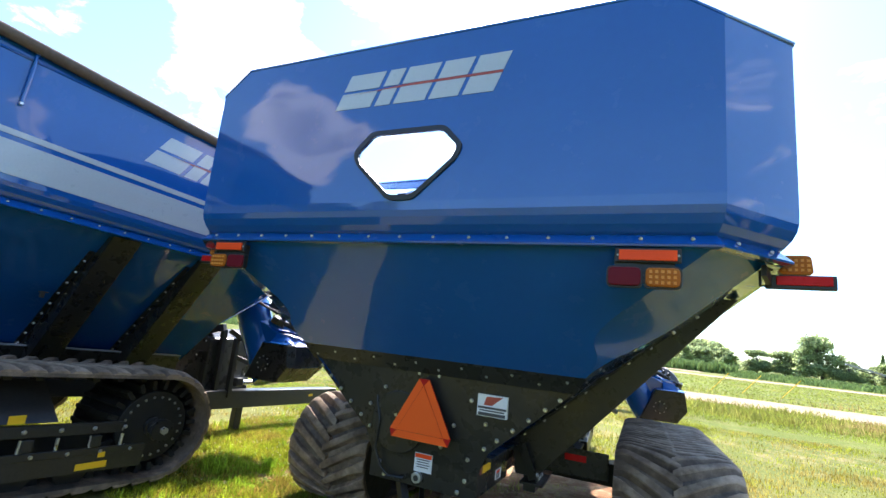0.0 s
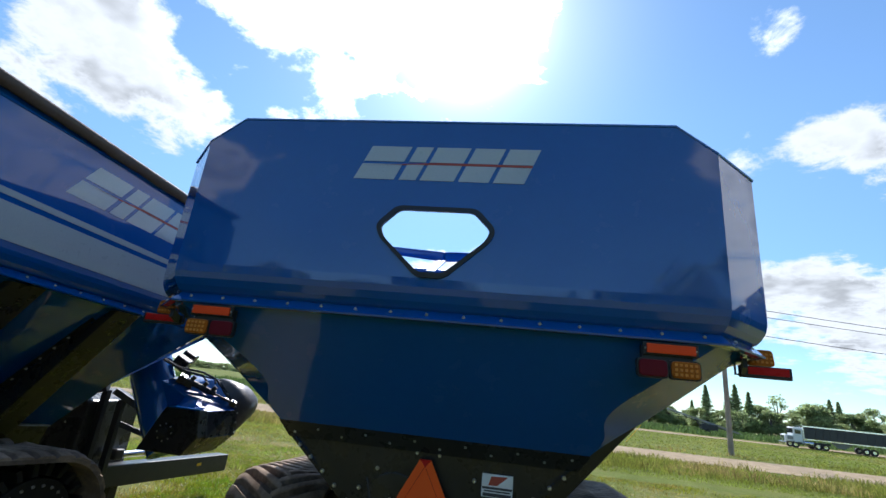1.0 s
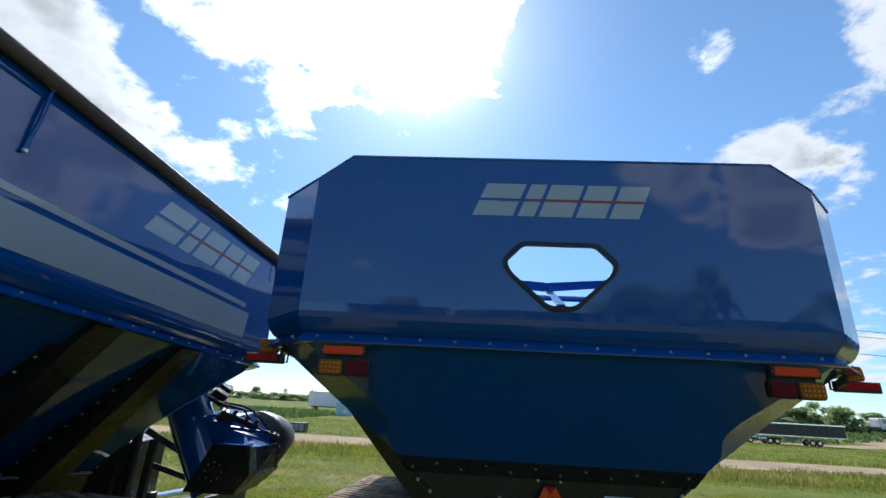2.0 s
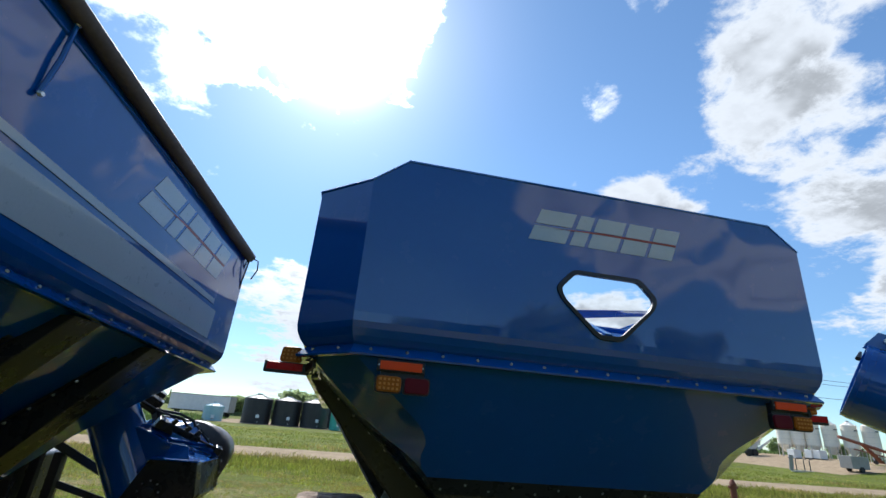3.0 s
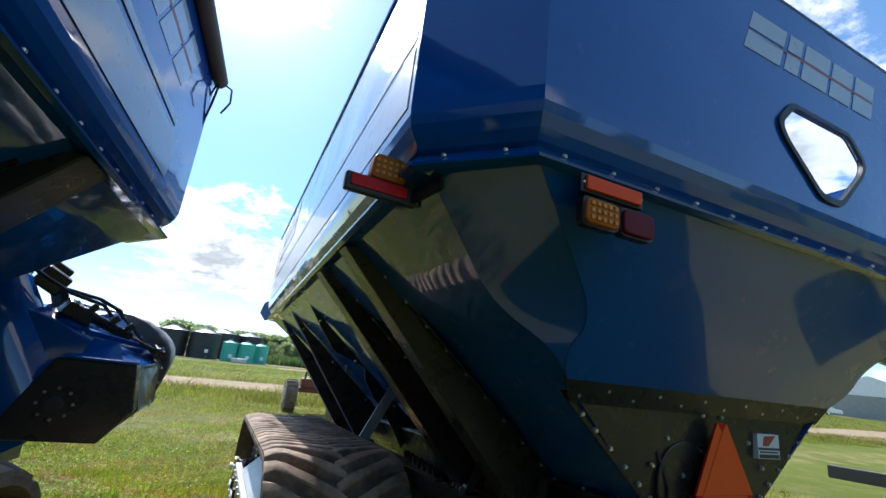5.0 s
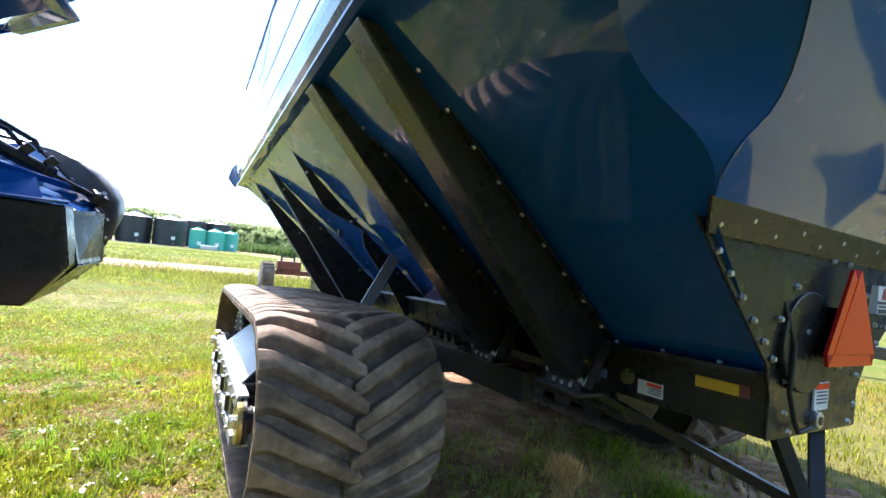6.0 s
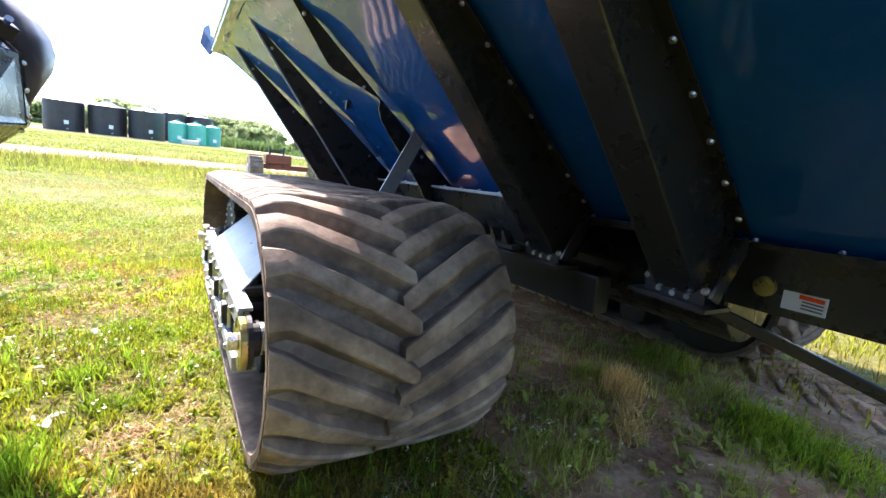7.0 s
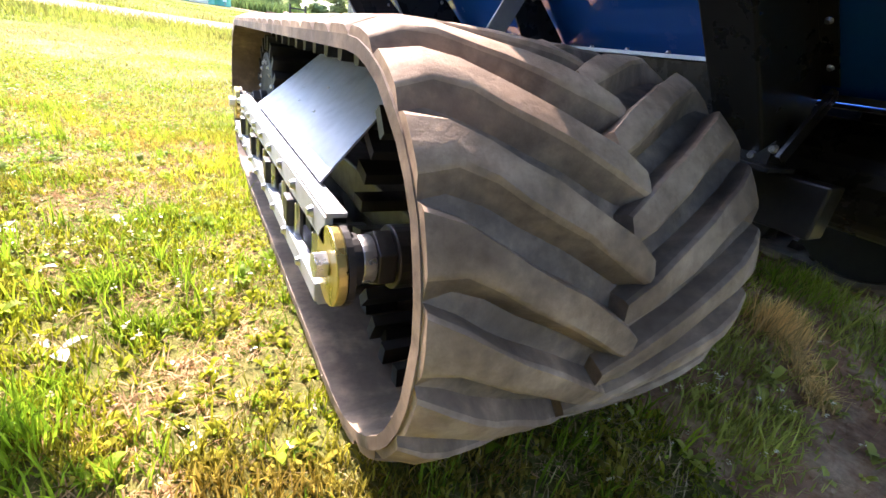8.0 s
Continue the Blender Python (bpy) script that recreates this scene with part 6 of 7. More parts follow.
wall = part("front_wall", plate([tv(-11, 0, 0), tv(11, 0, 0), tv(11, 0, 4.4), tv(-11, 0, 4.4)], -0.3), GREY, sh)
part("side_wall", plate([tv(-11, 0, 0), tv(-11, 0, 4.4), tv(-11, 26, 4.4), tv(-11, 26, 0)], 0.3), GREY, sh)
part("side_wall", plate([tv(11, 0, 0), tv(11, 26, 0), tv(11, 26, 4.4), tv(11, 0, 4.4)], 0.3), GREY, sh)
part("gable", plate([tv(-11, -0.05, 4.4), tv(11, -0.05, 4.4), tv(0, -0.05, 8.2)], -0.3), WHITE, sh)
part("roof", plate([tv(-11.5, -0.4, 4.3), tv(0, -0.4, 8.35), tv(0, 26.4, 8.35), tv(-11.5, 26.4, 4.3)], 0.15), WHITE, sh)
part("roof", plate([tv(11.5, -0.4, 4.3), tv(11.5, 26.4, 4.3), tv(0, 26.4, 8.35), tv(0, -0.4, 8.35)], 0.15), WHITE, sh)
door = part("door_opening", plate([tv(-2.5, -0.06, 0), tv(2.5, -0.06, 0), tv(2.5, -0.06, 3.4), tv(-2.5, -0.06, 3.4)], -0.1), DARK, wall)
part("door_leaf", plate([tv(-2.5, -0.12, 2.2), tv(2.5, -0.12, 2.2), tv(2.5, -0.12, 3.5), tv(-2.5, -0.12, 3.5)], -0.05), WHITE, door)
for dx in (-2.7, 2.7):
    part("door_jamb", box(tv(dx, -0.1, 1.75), (0.3, 0.2, 3.5), Euler((0, 0, radians(-62))).to_matrix().to_4x4()), WHITE, wall)
for k in range(22):
    part("siding_rib", box(tv(-10.5 + k, -0.04, 3.9), (0.1, 0.1, 0.9), Euler((0, 0, radians(-62))).to_matrix().to_4x4()), GREY, wall)


def car(at, turn_deg, paint, tall, label):
    root = thing("parked_car", at, label, "car", "parked cars")
    R = Euler((0, 0, radians(turn_deg))).to_matrix().to_4x4()
    T = Matrix.Translation(at) @ R
    prof = [(-2.3, 0.35), (2.3, 0.35), (2.35, 0.75), (2.2, 0.95), (1.2, 1.02), (0.5, 1.42 + tall), (-1.3, 1.45 + tall), (-2.1, 1.05 + tall * 0.6), (-2.35, 0.9)]
    body = part("body", plate([T @ Vector((x, -0.88, z)) for x, z in prof], -1.76), paint, root, bevel=0.06)
    glass = [(1.02, 1.06), (0.45, 1.36 + tall), (-1.22, 1.38 + tall), (-1.9, 1.06)]
    for y in (-0.9, 0.9):
        part("side_glass", plate([T @ Vector((x, y, z)) for x, z in glass], 0.02), CAR_GLASS, body)
    for x in (-1.4, 1.45):
        for y in (-0.8, 0.8):
            w = part("wheel", cyl(T @ Vector((x, y - .11, 0.33)), T @ Vector((x, y + .11, 0.33)), 0.33, 20), INNER, root)
            part("rim", cyl(T @ Vector((x, y - .12, 0.33)), T @ Vector((x, y + .12, 0.33)), 0.2, 14), CHROME, w)
    return root


car(spot(59.9, 101), -30, NAVY, 0.35, "dark blue estate car parked by the shed")
car(spot(62.9, 99), -25, SILVER, 0.0, "silver saloon car parked by the shed")
car(spot(61.3, 100), -30, DARK, 0.3, "black sport utility car parked by the shed")

p = spot(52.5, 73)
ct = thing("tool_cart", p, "grey metal tool box trailer beside the yard", "trailer")
part("body", box(p + Vector((0, 0, 1.0)), (2.4, 1.4, 1.3)), GREY, ct, bevel=0.04)
part("door", box(p + Vector((1.22, 0, 1.0)), (0.05, 1.2, 1.1)), DARK, ct)
for dy in (-.7, .7):
    part("wheel", cyl(p + Vector((0, dy - .1, 0.3)), p + Vector((0, dy + .1, 0.3)), 0.3, 16), INNER, ct)
p = spot(54.3, 84)
ra = thing("portable_auger", p, "long dull red portable auger lying by the silos", "auger")
part("tube", cyl(p + Vector((-6.0, 0, 2.9)), p + Vector((6.5, 0, 0.5)), 0.2, 14), RUST, ra)
part("truss", beam(p + Vector((-4, 0, 1.6)), p + Vector((5, 0, 0.35)), 0.12, 0.12), RUST, ra)
part("axle_frame", beam(p + Vector((0, 0, 0.2)), p + Vector((-2.5, 0, 2.2)), 0.6, 0.1), RUST, ra)
for dy in (-.9, .9):
    part("wheel", cyl(p + Vector((0.2, dy - .1, 0.35)), p + Vector((0.2, dy + .1, 0.35)), 0.35, 16), INNER, ra)

# ---- trees ----


def quads_at(points, size, seed, upright=0.0):
    """Small leaf quads at points, turned at random."""
    rng = np.random.default_rng(seed)
    n = len(points)
    a = rng.normal(size=(n, 3))
    a[:, 2] *= 1 - upright
    a /= np.linalg.norm(a, axis=1)[:, None]
    b = np.cross(a, rng.normal(size=(n, 3)))
    b /= np.linalg.norm(b, axis=1)[:, None]
    s = size * rng.uniform(0.6, 1.3, (n, 1))
    p = np.asarray(points)
    v = np.stack([p - a * s - b * s * 0.1, p - b * s * 0.6, p + a * s, p + b * s * 0.6], axis=1).reshape(-1, 3)
    return v, np.arange(4 * n).reshape(-1, 4)


def mesh_of(name, v, f, mat):
    me = bpy.data.meshes.new(name)
    me.from_pydata([tuple(x) for x in v], [], [tuple(int(k) for k in q) for q in f])
    me.materials.append(mat)
    return me


def tree(seed, kind, label, category="tree"):
    """A tree ten metres tall at the origin: tapered trunk, limbs and a crown of leaf quads in uneven lobes."""
    rng = np.random.default_rng(seed)
    root = thing("tree", (0, 0, 0), label, category, "row of trees")
    b = bmesh.new()
    height = 10.0
    for k in range(6):
        z0, z1 = height * 0.8 * k / 6, height * 0.8 * (k + 1) / 6
        cyl((0.1 * math.sin(k), 0.05 * k, z0 - (0.3 if k == 0 else 0)), (0.1 * math.sin(k + 1), 0.05 * (k + 1), z1), 0.30 * (1 - k / 7), 8, 0.30 * (1 - (k + 1) / 7), b)
    part("trunk", b, BARK, root)
    pts = []
    limbs = bmesh.new()
    if kind == "conifer":
        for k in range(1500):
            z = 0.8 + 9.2 * rng.random() ** 0.8
            r = 2.1 * (1 - z / 10.2) * (0.55 + 0.45 * abs(math.sin(z * 4.2))) * math.sqrt(rng.random())
            a = rng.random() * 6.283
            pts.append((r * math.cos(a), r * math.sin(a), z - r * 0.25))
    else:
        lobes = []
        for k in range(16 if kind == "broad" else 9):
            a, z = rng.random() * 6.283, rng.uniform(1.6, 8.4)
            reach = rng.uniform(1.0, 3.3) * (1.15 - abs(z - 5.5) / 6)
            c = np.array([reach * math.cos(a), reach * math.sin(a), z])
            lobes.append((c, rng.uniform(1.0, 1.9) if kind == "broad" else rng.uniform(0.7, 1.3)))
            cyl((0, 0, z * 0.55), tuple(c), 0.10, 6, 0.03, limbs)
            for j in range(3):
                cyl(tuple(c * 0.6 + np.array([0, 0, z * 0.22])), tuple(c + rng.normal(size=3) * 0.9), 0.05, 5, 0.015, limbs)
        for k in range(7 if kind == "broad" else 0):
            a = 6.283 * k / 7 + rng.random()
            lobes.append((np.array([2.2 * math.cos(a), 2.2 * math.sin(a), rng.uniform(1.2, 3.2)]), rng.uniform(1.1, 1.7)))
        lobes.append((np.array([0, 0, 8.3]), 1.5))
        for c, r in lobes:
            n = int((190 if kind == "broad" else 60) * r * r)
            d = rng.normal(size=(n, 3))
            d /= np.linalg.norm(d, axis=1)[:, None]
            rad = r * rng.random(n) ** 0.4 * (1 + 0.25 * np.sin(d[:, 0] * 5 + d[:, 2] * 4))
            pts += [tuple(x) for x in (c + d * rad[:, None] * np.array([1.1, 1.1, 0.85]))]
    part("branchwork", limbs, BARK, root) if kind != "conifer" else limbs.free()
    v, f = quads_at(pts, 0.26 if kind != "conifer" else 0.24, seed)
    crown = new("crown", mesh_of("crown", v, f, LEAF))
    crown.parent = root
    return root


KINDS = [tree(11, "broad", "leafy broad green tree at the far field edge"), tree(12, "broad", "dense rounded green tree at the far field edge"),
         tree(13, "broad", "uneven tall green tree at the far field edge"), tree(14, "airy", "thin-crowned tree with bare limbs at the field edge"),
         tree(15, "conifer", "dark pointed spruce at the far field edge")]


def plant(kind, az, r, el, wide=1.0, seed=0, sink=0.0):
    p = spot(az, r)
    h = (r * math.tan(radians(el)) + 1.87 - p.z) / 10.0 / (1 - sink)
    p.z -= 10 * h * sink
    return copy_thing(KINDS[kind], Matrix.Translation(p) @ Matrix.Rotation(seed * 1.7, 4, "Z") @ Matrix.Diagonal((h * wide, h * wide, h, 1)))


rng = np.random.default_rng(5)
ROW = [(0, 2.6, 0.9), (0, 4.5, 0.9), (1, 6.0, 1.1), (2, 8.0, 1.0), (0, 9.9, 1.15), (1, 12.6, 1.2), (2, 14.9, 1.3), (2, 17.7, 3.0), (1, 19.7, 0.85), (0, 21.2, 0.6), (4, 21.85, 1.45), (4, 23.25, 2.95),
       (1, 22.6, 0.9), (0, 24.3, 0.9), (4, 25.1, 2.5), (4, 25.8, 3.2), (1, 25.4, 1.0), (4, 26.95, 2.6), (1, 27.6, 1.7), (0, 26.4, 0.9), (3, 29.2, 2.75), (1, 28.6, 1.2), (0, 30.5, 1.5), (2, 31.8, 2.2),
       (4, 33.2, 2.45), (4, 33.8, 2.3), (1, 32.7, 1.6), (1, 34.6, 1.6), (0, 36.0, 2.2), (2, 38.2, 1.8), (1, 40.2, 1.4)]
for k, (kind, a, el) in enumerate(ROW):
    plant(kind, a, 108 + 10 * rng.random(), el * 1.08, 1.5 if kind == 4 else (1.15 if el > 2 else 1.5), k)
for k in range(11):
    plant((0, 1, 2)[k % 3], 3 + 3.3 * k, 128 + 14 * rng.random(), 0.15 + 0.3 * rng.random() + 0.02 * k, 1.9, k + 3)
for k in range(30):
    plant((0, 1, 2)[k % 3], -13 + 0.75 * k, 125 + 20 * rng.random(), (0.75 if k < 9 else 1.15) + 0.45 * rng.random() + (0.55 if k in (10, 11, 14) else 0) + 0.02 * k, 1.6, k, 0.15)
for k in range(46):
    plant((0, 1, 2)[k % 3], -44 + 0.65 * k, 330 + 60 * rng.random(), 0.30 + 0.25 * rng.random() + (0.35 if k in (21, 22) else 0), 1.9, k, 0.38)
for k in range(14):
    plant((0, 1, 2)[k % 3], 40 + 2.2 * k, 300 + 60 * rng.random(), 1.0 + 0.4 * rng.random(), 1.6, k)
for k in range(52):
    a = radians(106 + 2.9 * k)
    far = 44 + 14 * rng.random()
    p = ground_at(far * math.sin(a), far * math.cos(a) - 6)
    tall = 0.75 + 0.45 * rng.random() + 0.25 * math.sin(k * 0.7)
    copy_thing(KINDS[k % 3], Matrix.Translation(p) @ Matrix.Rotation(k * 1.3, 4, "Z") @ Matrix.Diagonal((1.0, 1.0, tall, 1)))
# unseen trees added as stand-ins for unknown dark shapes mirrored in the rear wall
for k, (a, far, el) in enumerate(((-141, 30, 17), (-147, 33, 15), (157, 38, 18), (152, 40, 20))):
    p = ground_at(far * math.sin(radians(a)), far * math.cos(radians(a)))
    tall = far * math.tan(radians(el)) / 10.0
    copy_thing(KINDS[k % 3], Matrix.Translation(p) @ Matrix.Rotation(k * 2.1, 4, "Z") @ Matrix.Diagonal((tall * 0.8, tall * 0.8, tall, 1)))
for k in KINDS:
    k.matrix_basis = Matrix.Translation(spot(-30 + 3 * KINDS.index(k), 420)) @ Matrix.Diagonal((1.2, 1.2, 1.0, 1))

# ---- grass, weeds and crops ----
FOOT = []                     # where the tracks stand
for m in (Matrix(), TO_SECOND):
    inv = np.array(m.inverted())
    FOOT.append(inv)


def clear_of_tracks(x, y):
    keep = np.ones(len(x), bool)
    for inv in FOOT:
        lx = inv[0, 0] * x + inv[0, 1] * y + inv[0, 3]
        ly = inv[1, 0] * x + inv[1, 1] * y + inv[1, 3]
        keep &= ~((np.abs(lx) > 1.04) & (np.abs(lx) < 1.92) & (ly > 1.98) & (ly < 4.65))
    return keep


def level(x, y):
    z = -SLOPE * (np.clip(y, -8, 8) - 1.8)
    z += 0.07 * np.clip(-x - 1.9, 0, 1.2) * (1 - np.clip((y - 4) / 4, 0, 1))
    z -= 0.003 * (np.clip(y, 8, 120) - 8)

    def e(t):
        t = np.clip(t, 0, 1)
        return t * t * (3 - 2 * t)
    return z + 1.7 * e((x - 45) / 25) * e((y - 20) / 25) * (1 - 0.7 * e((y - 75) / 25))


def patchy(x, y, s, seed):
    """A cheap smooth field from -1 to 1."""
    return (np.sin(x * s + seed) * np.cos(y * s * 1.3 - seed * 2) + np.sin((x + y) * s * 0.7 + seed * 3) + 0.6 * np.sin(x * s * 2.9 - y * s * 2.3 + seed)) / 2.6


def worn(x, y):
    """How far the wheel track across the meadow is worn, 0 to 1."""
    v = y + 0.5 * patchy(x, y, 1.1, 6) + 0.25 * patchy(x, y, 4.0, 9)
    return 0.72 * np.clip((v - 9.2) / 1.0, 0, 1) * np.clip((13.2 - v) / 1.0, 0, 1) * (x < 9)


def blades(name, x, y, lo, hi, width, mat, label, category, seed, lean=0.5):
    rng = np.random.default_rng(seed)
    keep = clear_of_tracks(x, y) & (worn(x, y) < rng.random(len(x)))
    x, y = x[keep], y[keep]
    n = len(x)
    h = rng.uniform(lo, hi, n) * (0.8 + 0.4 * patchy(x, y, 1.7, seed))
    a = rng.uniform(0, 6.283, n)
    t = rng.uniform(0, 6.283, n)
    d = lean * h * rng.random(n)
    w = width * rng.uniform(0.6, 1.4, n)
    z = level(x, y) - 0.005
    wx, wy, dx, dy = np.cos(a) * w, np.sin(a) * w, np.cos(t) * d, np.sin(t) * d
    v = np.stack([np.stack([x - wx, y - wy, z], 1), np.stack([x + wx, y + wy, z], 1),
                  np.stack([x - wx * .7 + dx * .4, y - wy * .7 + dy * .4, z + h * .6], 1), np.stack([x + wx * .7 + dx * .4, y + wy * .7 + dy * .4, z + h * .6], 1),
                  np.stack([x + dx, y + dy, z + h], 1)], 1).reshape(-1, 3)
    base = (np.arange(n) * 5)[:, None]
    f = np.concatenate([base + np.array([[0, 1, 3]]), base + np.array([[0, 3, 2]]), base + np.array([[2, 3, 4]])])
    return bulk(name, v, f, mat, label, category)


def scatter(n, x0, x1, y0, y1, seed, field=None, cut=0.0):
    rng = np.random.default_rng(seed)
    x, y = rng.uniform(x0, x1, n), rng.uniform(y0, y1, n)
    if field:
        keep = patchy(x, y, field, seed) + rng.uniform(-0.5, 0.5, n) > cut
        x, y = x[keep], y[keep]
    return x, y


def under_cart(x, y):
    return (np.abs(x) < 1.0) & (y > 0.8) & (y < 5.6)


# dry, bare places in the lawn: x, y, radius
BARE = [(-2.29, 2.30, 0.20), (-2.08, 2.40, 0.14), (-2.05, 3.25, 0.16), (-2.52, 3.94, 0.24), (-2.75, 3.75, 0.25), (-2.42, 4.4, 0.15), (-3.3, 4.4, 0.3), (-2.2, 5.1, 0.25), (-2.38, 1.95, 0.12), (-2.75, 2.2, 0.1), (-2.1, 2.75, 0.08), (-3.1, 3.4, 0.22), (-2.9, 4.6, 0.3), (-3.6, 5.6, 0.5), (-2.5, 6.2, 0.5), (-4.2, 7.0, 0.7), (-2.6, 3.1, 0.1)]


def bareness(x, y):
    """How bare the lawn is, 0 to 1."""
    f = np.zeros(len(x))
    ragged = 0.35 * patchy(x, y, 9.0, 4) + 0.25 * patchy(x, y, 23.0, 7)
    for bx, by, r in BARE:
        f = np.maximum(f, np.clip(1.6 - np.hypot(x - bx, y - by) / r + ragged, 0, 1))
    return np.maximum(f, np.clip(2.4 * (patchy(x, y, 2.3, 2.5) + ragged) - 1.0, 0, 0.88))


def lawn(name, n, area, lo, hi, width, mat, label, seed, lean, cut, bare=0.0):
    """Blades in small tufts over an area, thinned where the lawn is bare (or kept there alone)."""
    rng = np.random.default_rng(seed)
    tx, ty = rng.uniform(area[0], area[1], n), rng.uniform(area[2], area[3], n)
    f = bareness(tx, ty)
    keep = (rng.random(n) < f if bare else rng.random(n) > f) & (patchy(tx, ty, 5.0, seed) + rng.uniform(-0.6, 0.6, n) > cut)
    tx, ty = tx[keep], ty[keep]
    k = rng.integers(5, 16, len(tx))
    spread = np.repeat(rng.uniform(0.006, 0.035, len(tx)), k)
    x = np.repeat(tx, k) + rng.normal(size=k.sum()) * spread
    y = np.repeat(ty, k) + rng.normal(size=k.sum()) * spread
    return blades(name, x, y, lo, hi, width, mat, label, "grass", seed, lean)


def leaf_bed(name, x, y, size, zlo, zhi, mat, label, seed):
    keep = clear_of_tracks(x, y)
    x, y = x[keep], y[keep]
    rng = np.random.default_rng(seed)
    z = level(x, y) + rng.uniform(zlo, zhi, len(x))
    v, f = quads_at(np.stack([x, y, z], 1), size, seed)
    c = np.repeat(np.stack([x, y, z], 1), 4, axis=0)
    v[:, 2] = c[:, 2] + (v[:, 2] - c[:, 2]) * 0.45
    return bulk(name, v, f, mat, label, "weeds")


def rosettes(name, centres, count, size, mat, label, seed, rise=0.5):
    """Low weeds: leaves in three sections arching out from one root."""
    rng = np.random.default_rng(seed)
    cx, cy = centres
    keep = clear_of_tracks(cx, cy)
    cx, cy = cx[keep], cy[keep]
    k = rng.integers(count // 2, count + 1, len(cx))
    x, y = np.repeat(cx, k), np.repeat(cy, k)
    n = len(x)
    a = rng.uniform(0, 6.283, n)
    ln = size * np.repeat(rng.uniform(0.6, 1.4, len(cx)), k) * rng.uniform(0.6, 1.2, n)
    r = rise * ln * rng.uniform(0.3, 1.3, n)
    z = level(x, y)
    dx, dy = np.cos(a), np.sin(a)
    w = ln * rng.uniform(0.14, 0.26, n)
    tilt = rng.uniform(-0.4, 0.4, n) * w
    rows = []
    for u, wu, h in ((0.05, 0.25, 0.1), (0.45, 1.0, 0.8), (0.78, 0.8, 1.0), (1.0, 0.05, 0.75)):
        for sgn in (-1, 1):
            rows.append(np.stack([x + dx * ln * u - sgn * dy * w * wu, y + dy * ln * u + sgn * dx * w * wu, z + r * h + sgn * tilt * wu], 1))
    v = np.stack(rows, 1).reshape(-1, 3)
    base = (np.arange(n) * 8)[:, None]
    f = np.concatenate([base + np.array([[0, 1, 3, 2]]), base + np.array([[2, 3, 5, 4]]), base + np.array([[4, 5, 7, 6]])])
    return bulk(name, v, f, mat, label, "weeds")


NEAR = (-4.6, -1.0, 0.6, 6.5)
rng_mid = np.random.default_rng(50)
lawn("lawn_grass", 17000, NEAR, 0.03, 0.085, 0.0030, GRASS, "sunlit yellow-green lawn grass in loose tufts", 1, 0.9, -0.25)
lawn("fresh_grass", 11000, NEAR, 0.035, 0.11, 0.0032, FRESH, "fresh green grass tufts in the lawn", 41, 0.8, 0.1)
lawn("tall_tufts", 1100, NEAR, 0.08, 0.18, 0.0034, FRESH, "taller green grass tufts in the lawn", 42, 0.6, 0.25)
lawn("thatch", 24000, NEAR, 0.01, 0.035, 0.0026, THATCH, "red-brown dead thatch in the bare places", 43, 3.5, -0.5, 1.0)
lawn("straw_litter", 6500, NEAR, 0.015, 0.05, 0.0022, STRAW, "pale dry straw lying in the lawn", 44, 2.6, 0.0)
x, y = scatter(90000, -8.5, -0.9, 6.0, 12.0, 45, 1.6, -0.1)
blades("lawn_grass", x, y, 0.015, 0.055, 0.005, GRASS, "short sunlit meadow grass with mixed blades", "grass", 45, 1.8)
x, y = scatter(26000, -8.5, -4.4, 1.0, 7.0, 46, 1.6, -0.1)
blades("lawn_grass", x, y, 0.03, 0.085, 0.005, GRASS, "short sunlit meadow grass beside the second cart", "grass", 46)
x, y = scatter(2600, -12, 3, 5.5, 17, 51, 1.3, 0.1)
x, y = np.repeat(x, 9) + rng_mid.normal(0, .06, len(x) * 9), np.repeat(y, 9) + rng_mid.normal(0, .06, len(y) * 9)
blades("meadow_tufts", x, y, 0.06, 0.17, 0.006, WEED, "darker green weed tufts in the meadow", "grass", 51, 0.9)
x, y = scatter(3600, -12, 3, 5.5, 17, 52, 0.9, 0.15)
x, y = np.repeat(x, 7) + rng_mid.normal(0, .07, len(x) * 7), np.repeat(y, 7) + rng_mid.normal(0, .07, len(y) * 7)
blades("meadow_straw", x, y, 0.03, 0.11, 0.005, STRAW, "dry tan stems in the meadow", "grass", 52, 1.6)
x, y = scatter(60000, -12, 3, 7, 16, 2, 0.8, -0.3)
blades("meadow_grass", x, y, 0.02, 0.06, 0.006, GRASS, "short yellow-green meadow grass", "grass", 2, 1.6)
x, y = scatter(70000, -9.0, -0.95, 5.5, 11.5, 53, 1.9, 0.0)
leaf_bed("meadow_leaflets", x, y, 0.017, 0.008, 0.05, FRESH, "small clover and weed leaves in the meadow", 53)
x, y = scatter(30000, -9.0, -0.95, 6.0, 14.0, 54, 1.3, 0.1)
leaf_bed("meadow_litter", x, y, 0.015, 0.004, 0.03, THATCH, "brown dead leaf bits lying in the meadow", 54)
x, y = scatter(70000, -0.9, 9.0, 0.5, 14, 3, 1.0, -0.35)
keep = ~under_cart(x, y)
blades("meadow_grass", x[keep], y[keep], 0.04, 0.11, 0.005, GRASS, "short yellow-green meadow grass beside the cart", "grass", 3)
x, y = scatter(52000, -30, 60, 17.0, 22.4, 4, 0.5, -0.35)
blades("verge_weeds", x, y, 0.08, 0.42, 0.016, TALL, "tall seeding grass and weeds along the gravel road", "grass", 4, 1.0)
x, y = scatter(40000, -20, 40, 15.5, 21.0, 47)
blades("verge_grass", x, y, 0.06, 0.22, 0.014, OLIVE, "olive grass between the meadow and the weeds", "grass", 47, 0.7)
x, y = scatter(70000, -40, 90, 28.4, 58, 5)
keep = ~((x > 51.5) & (y > 40.5))
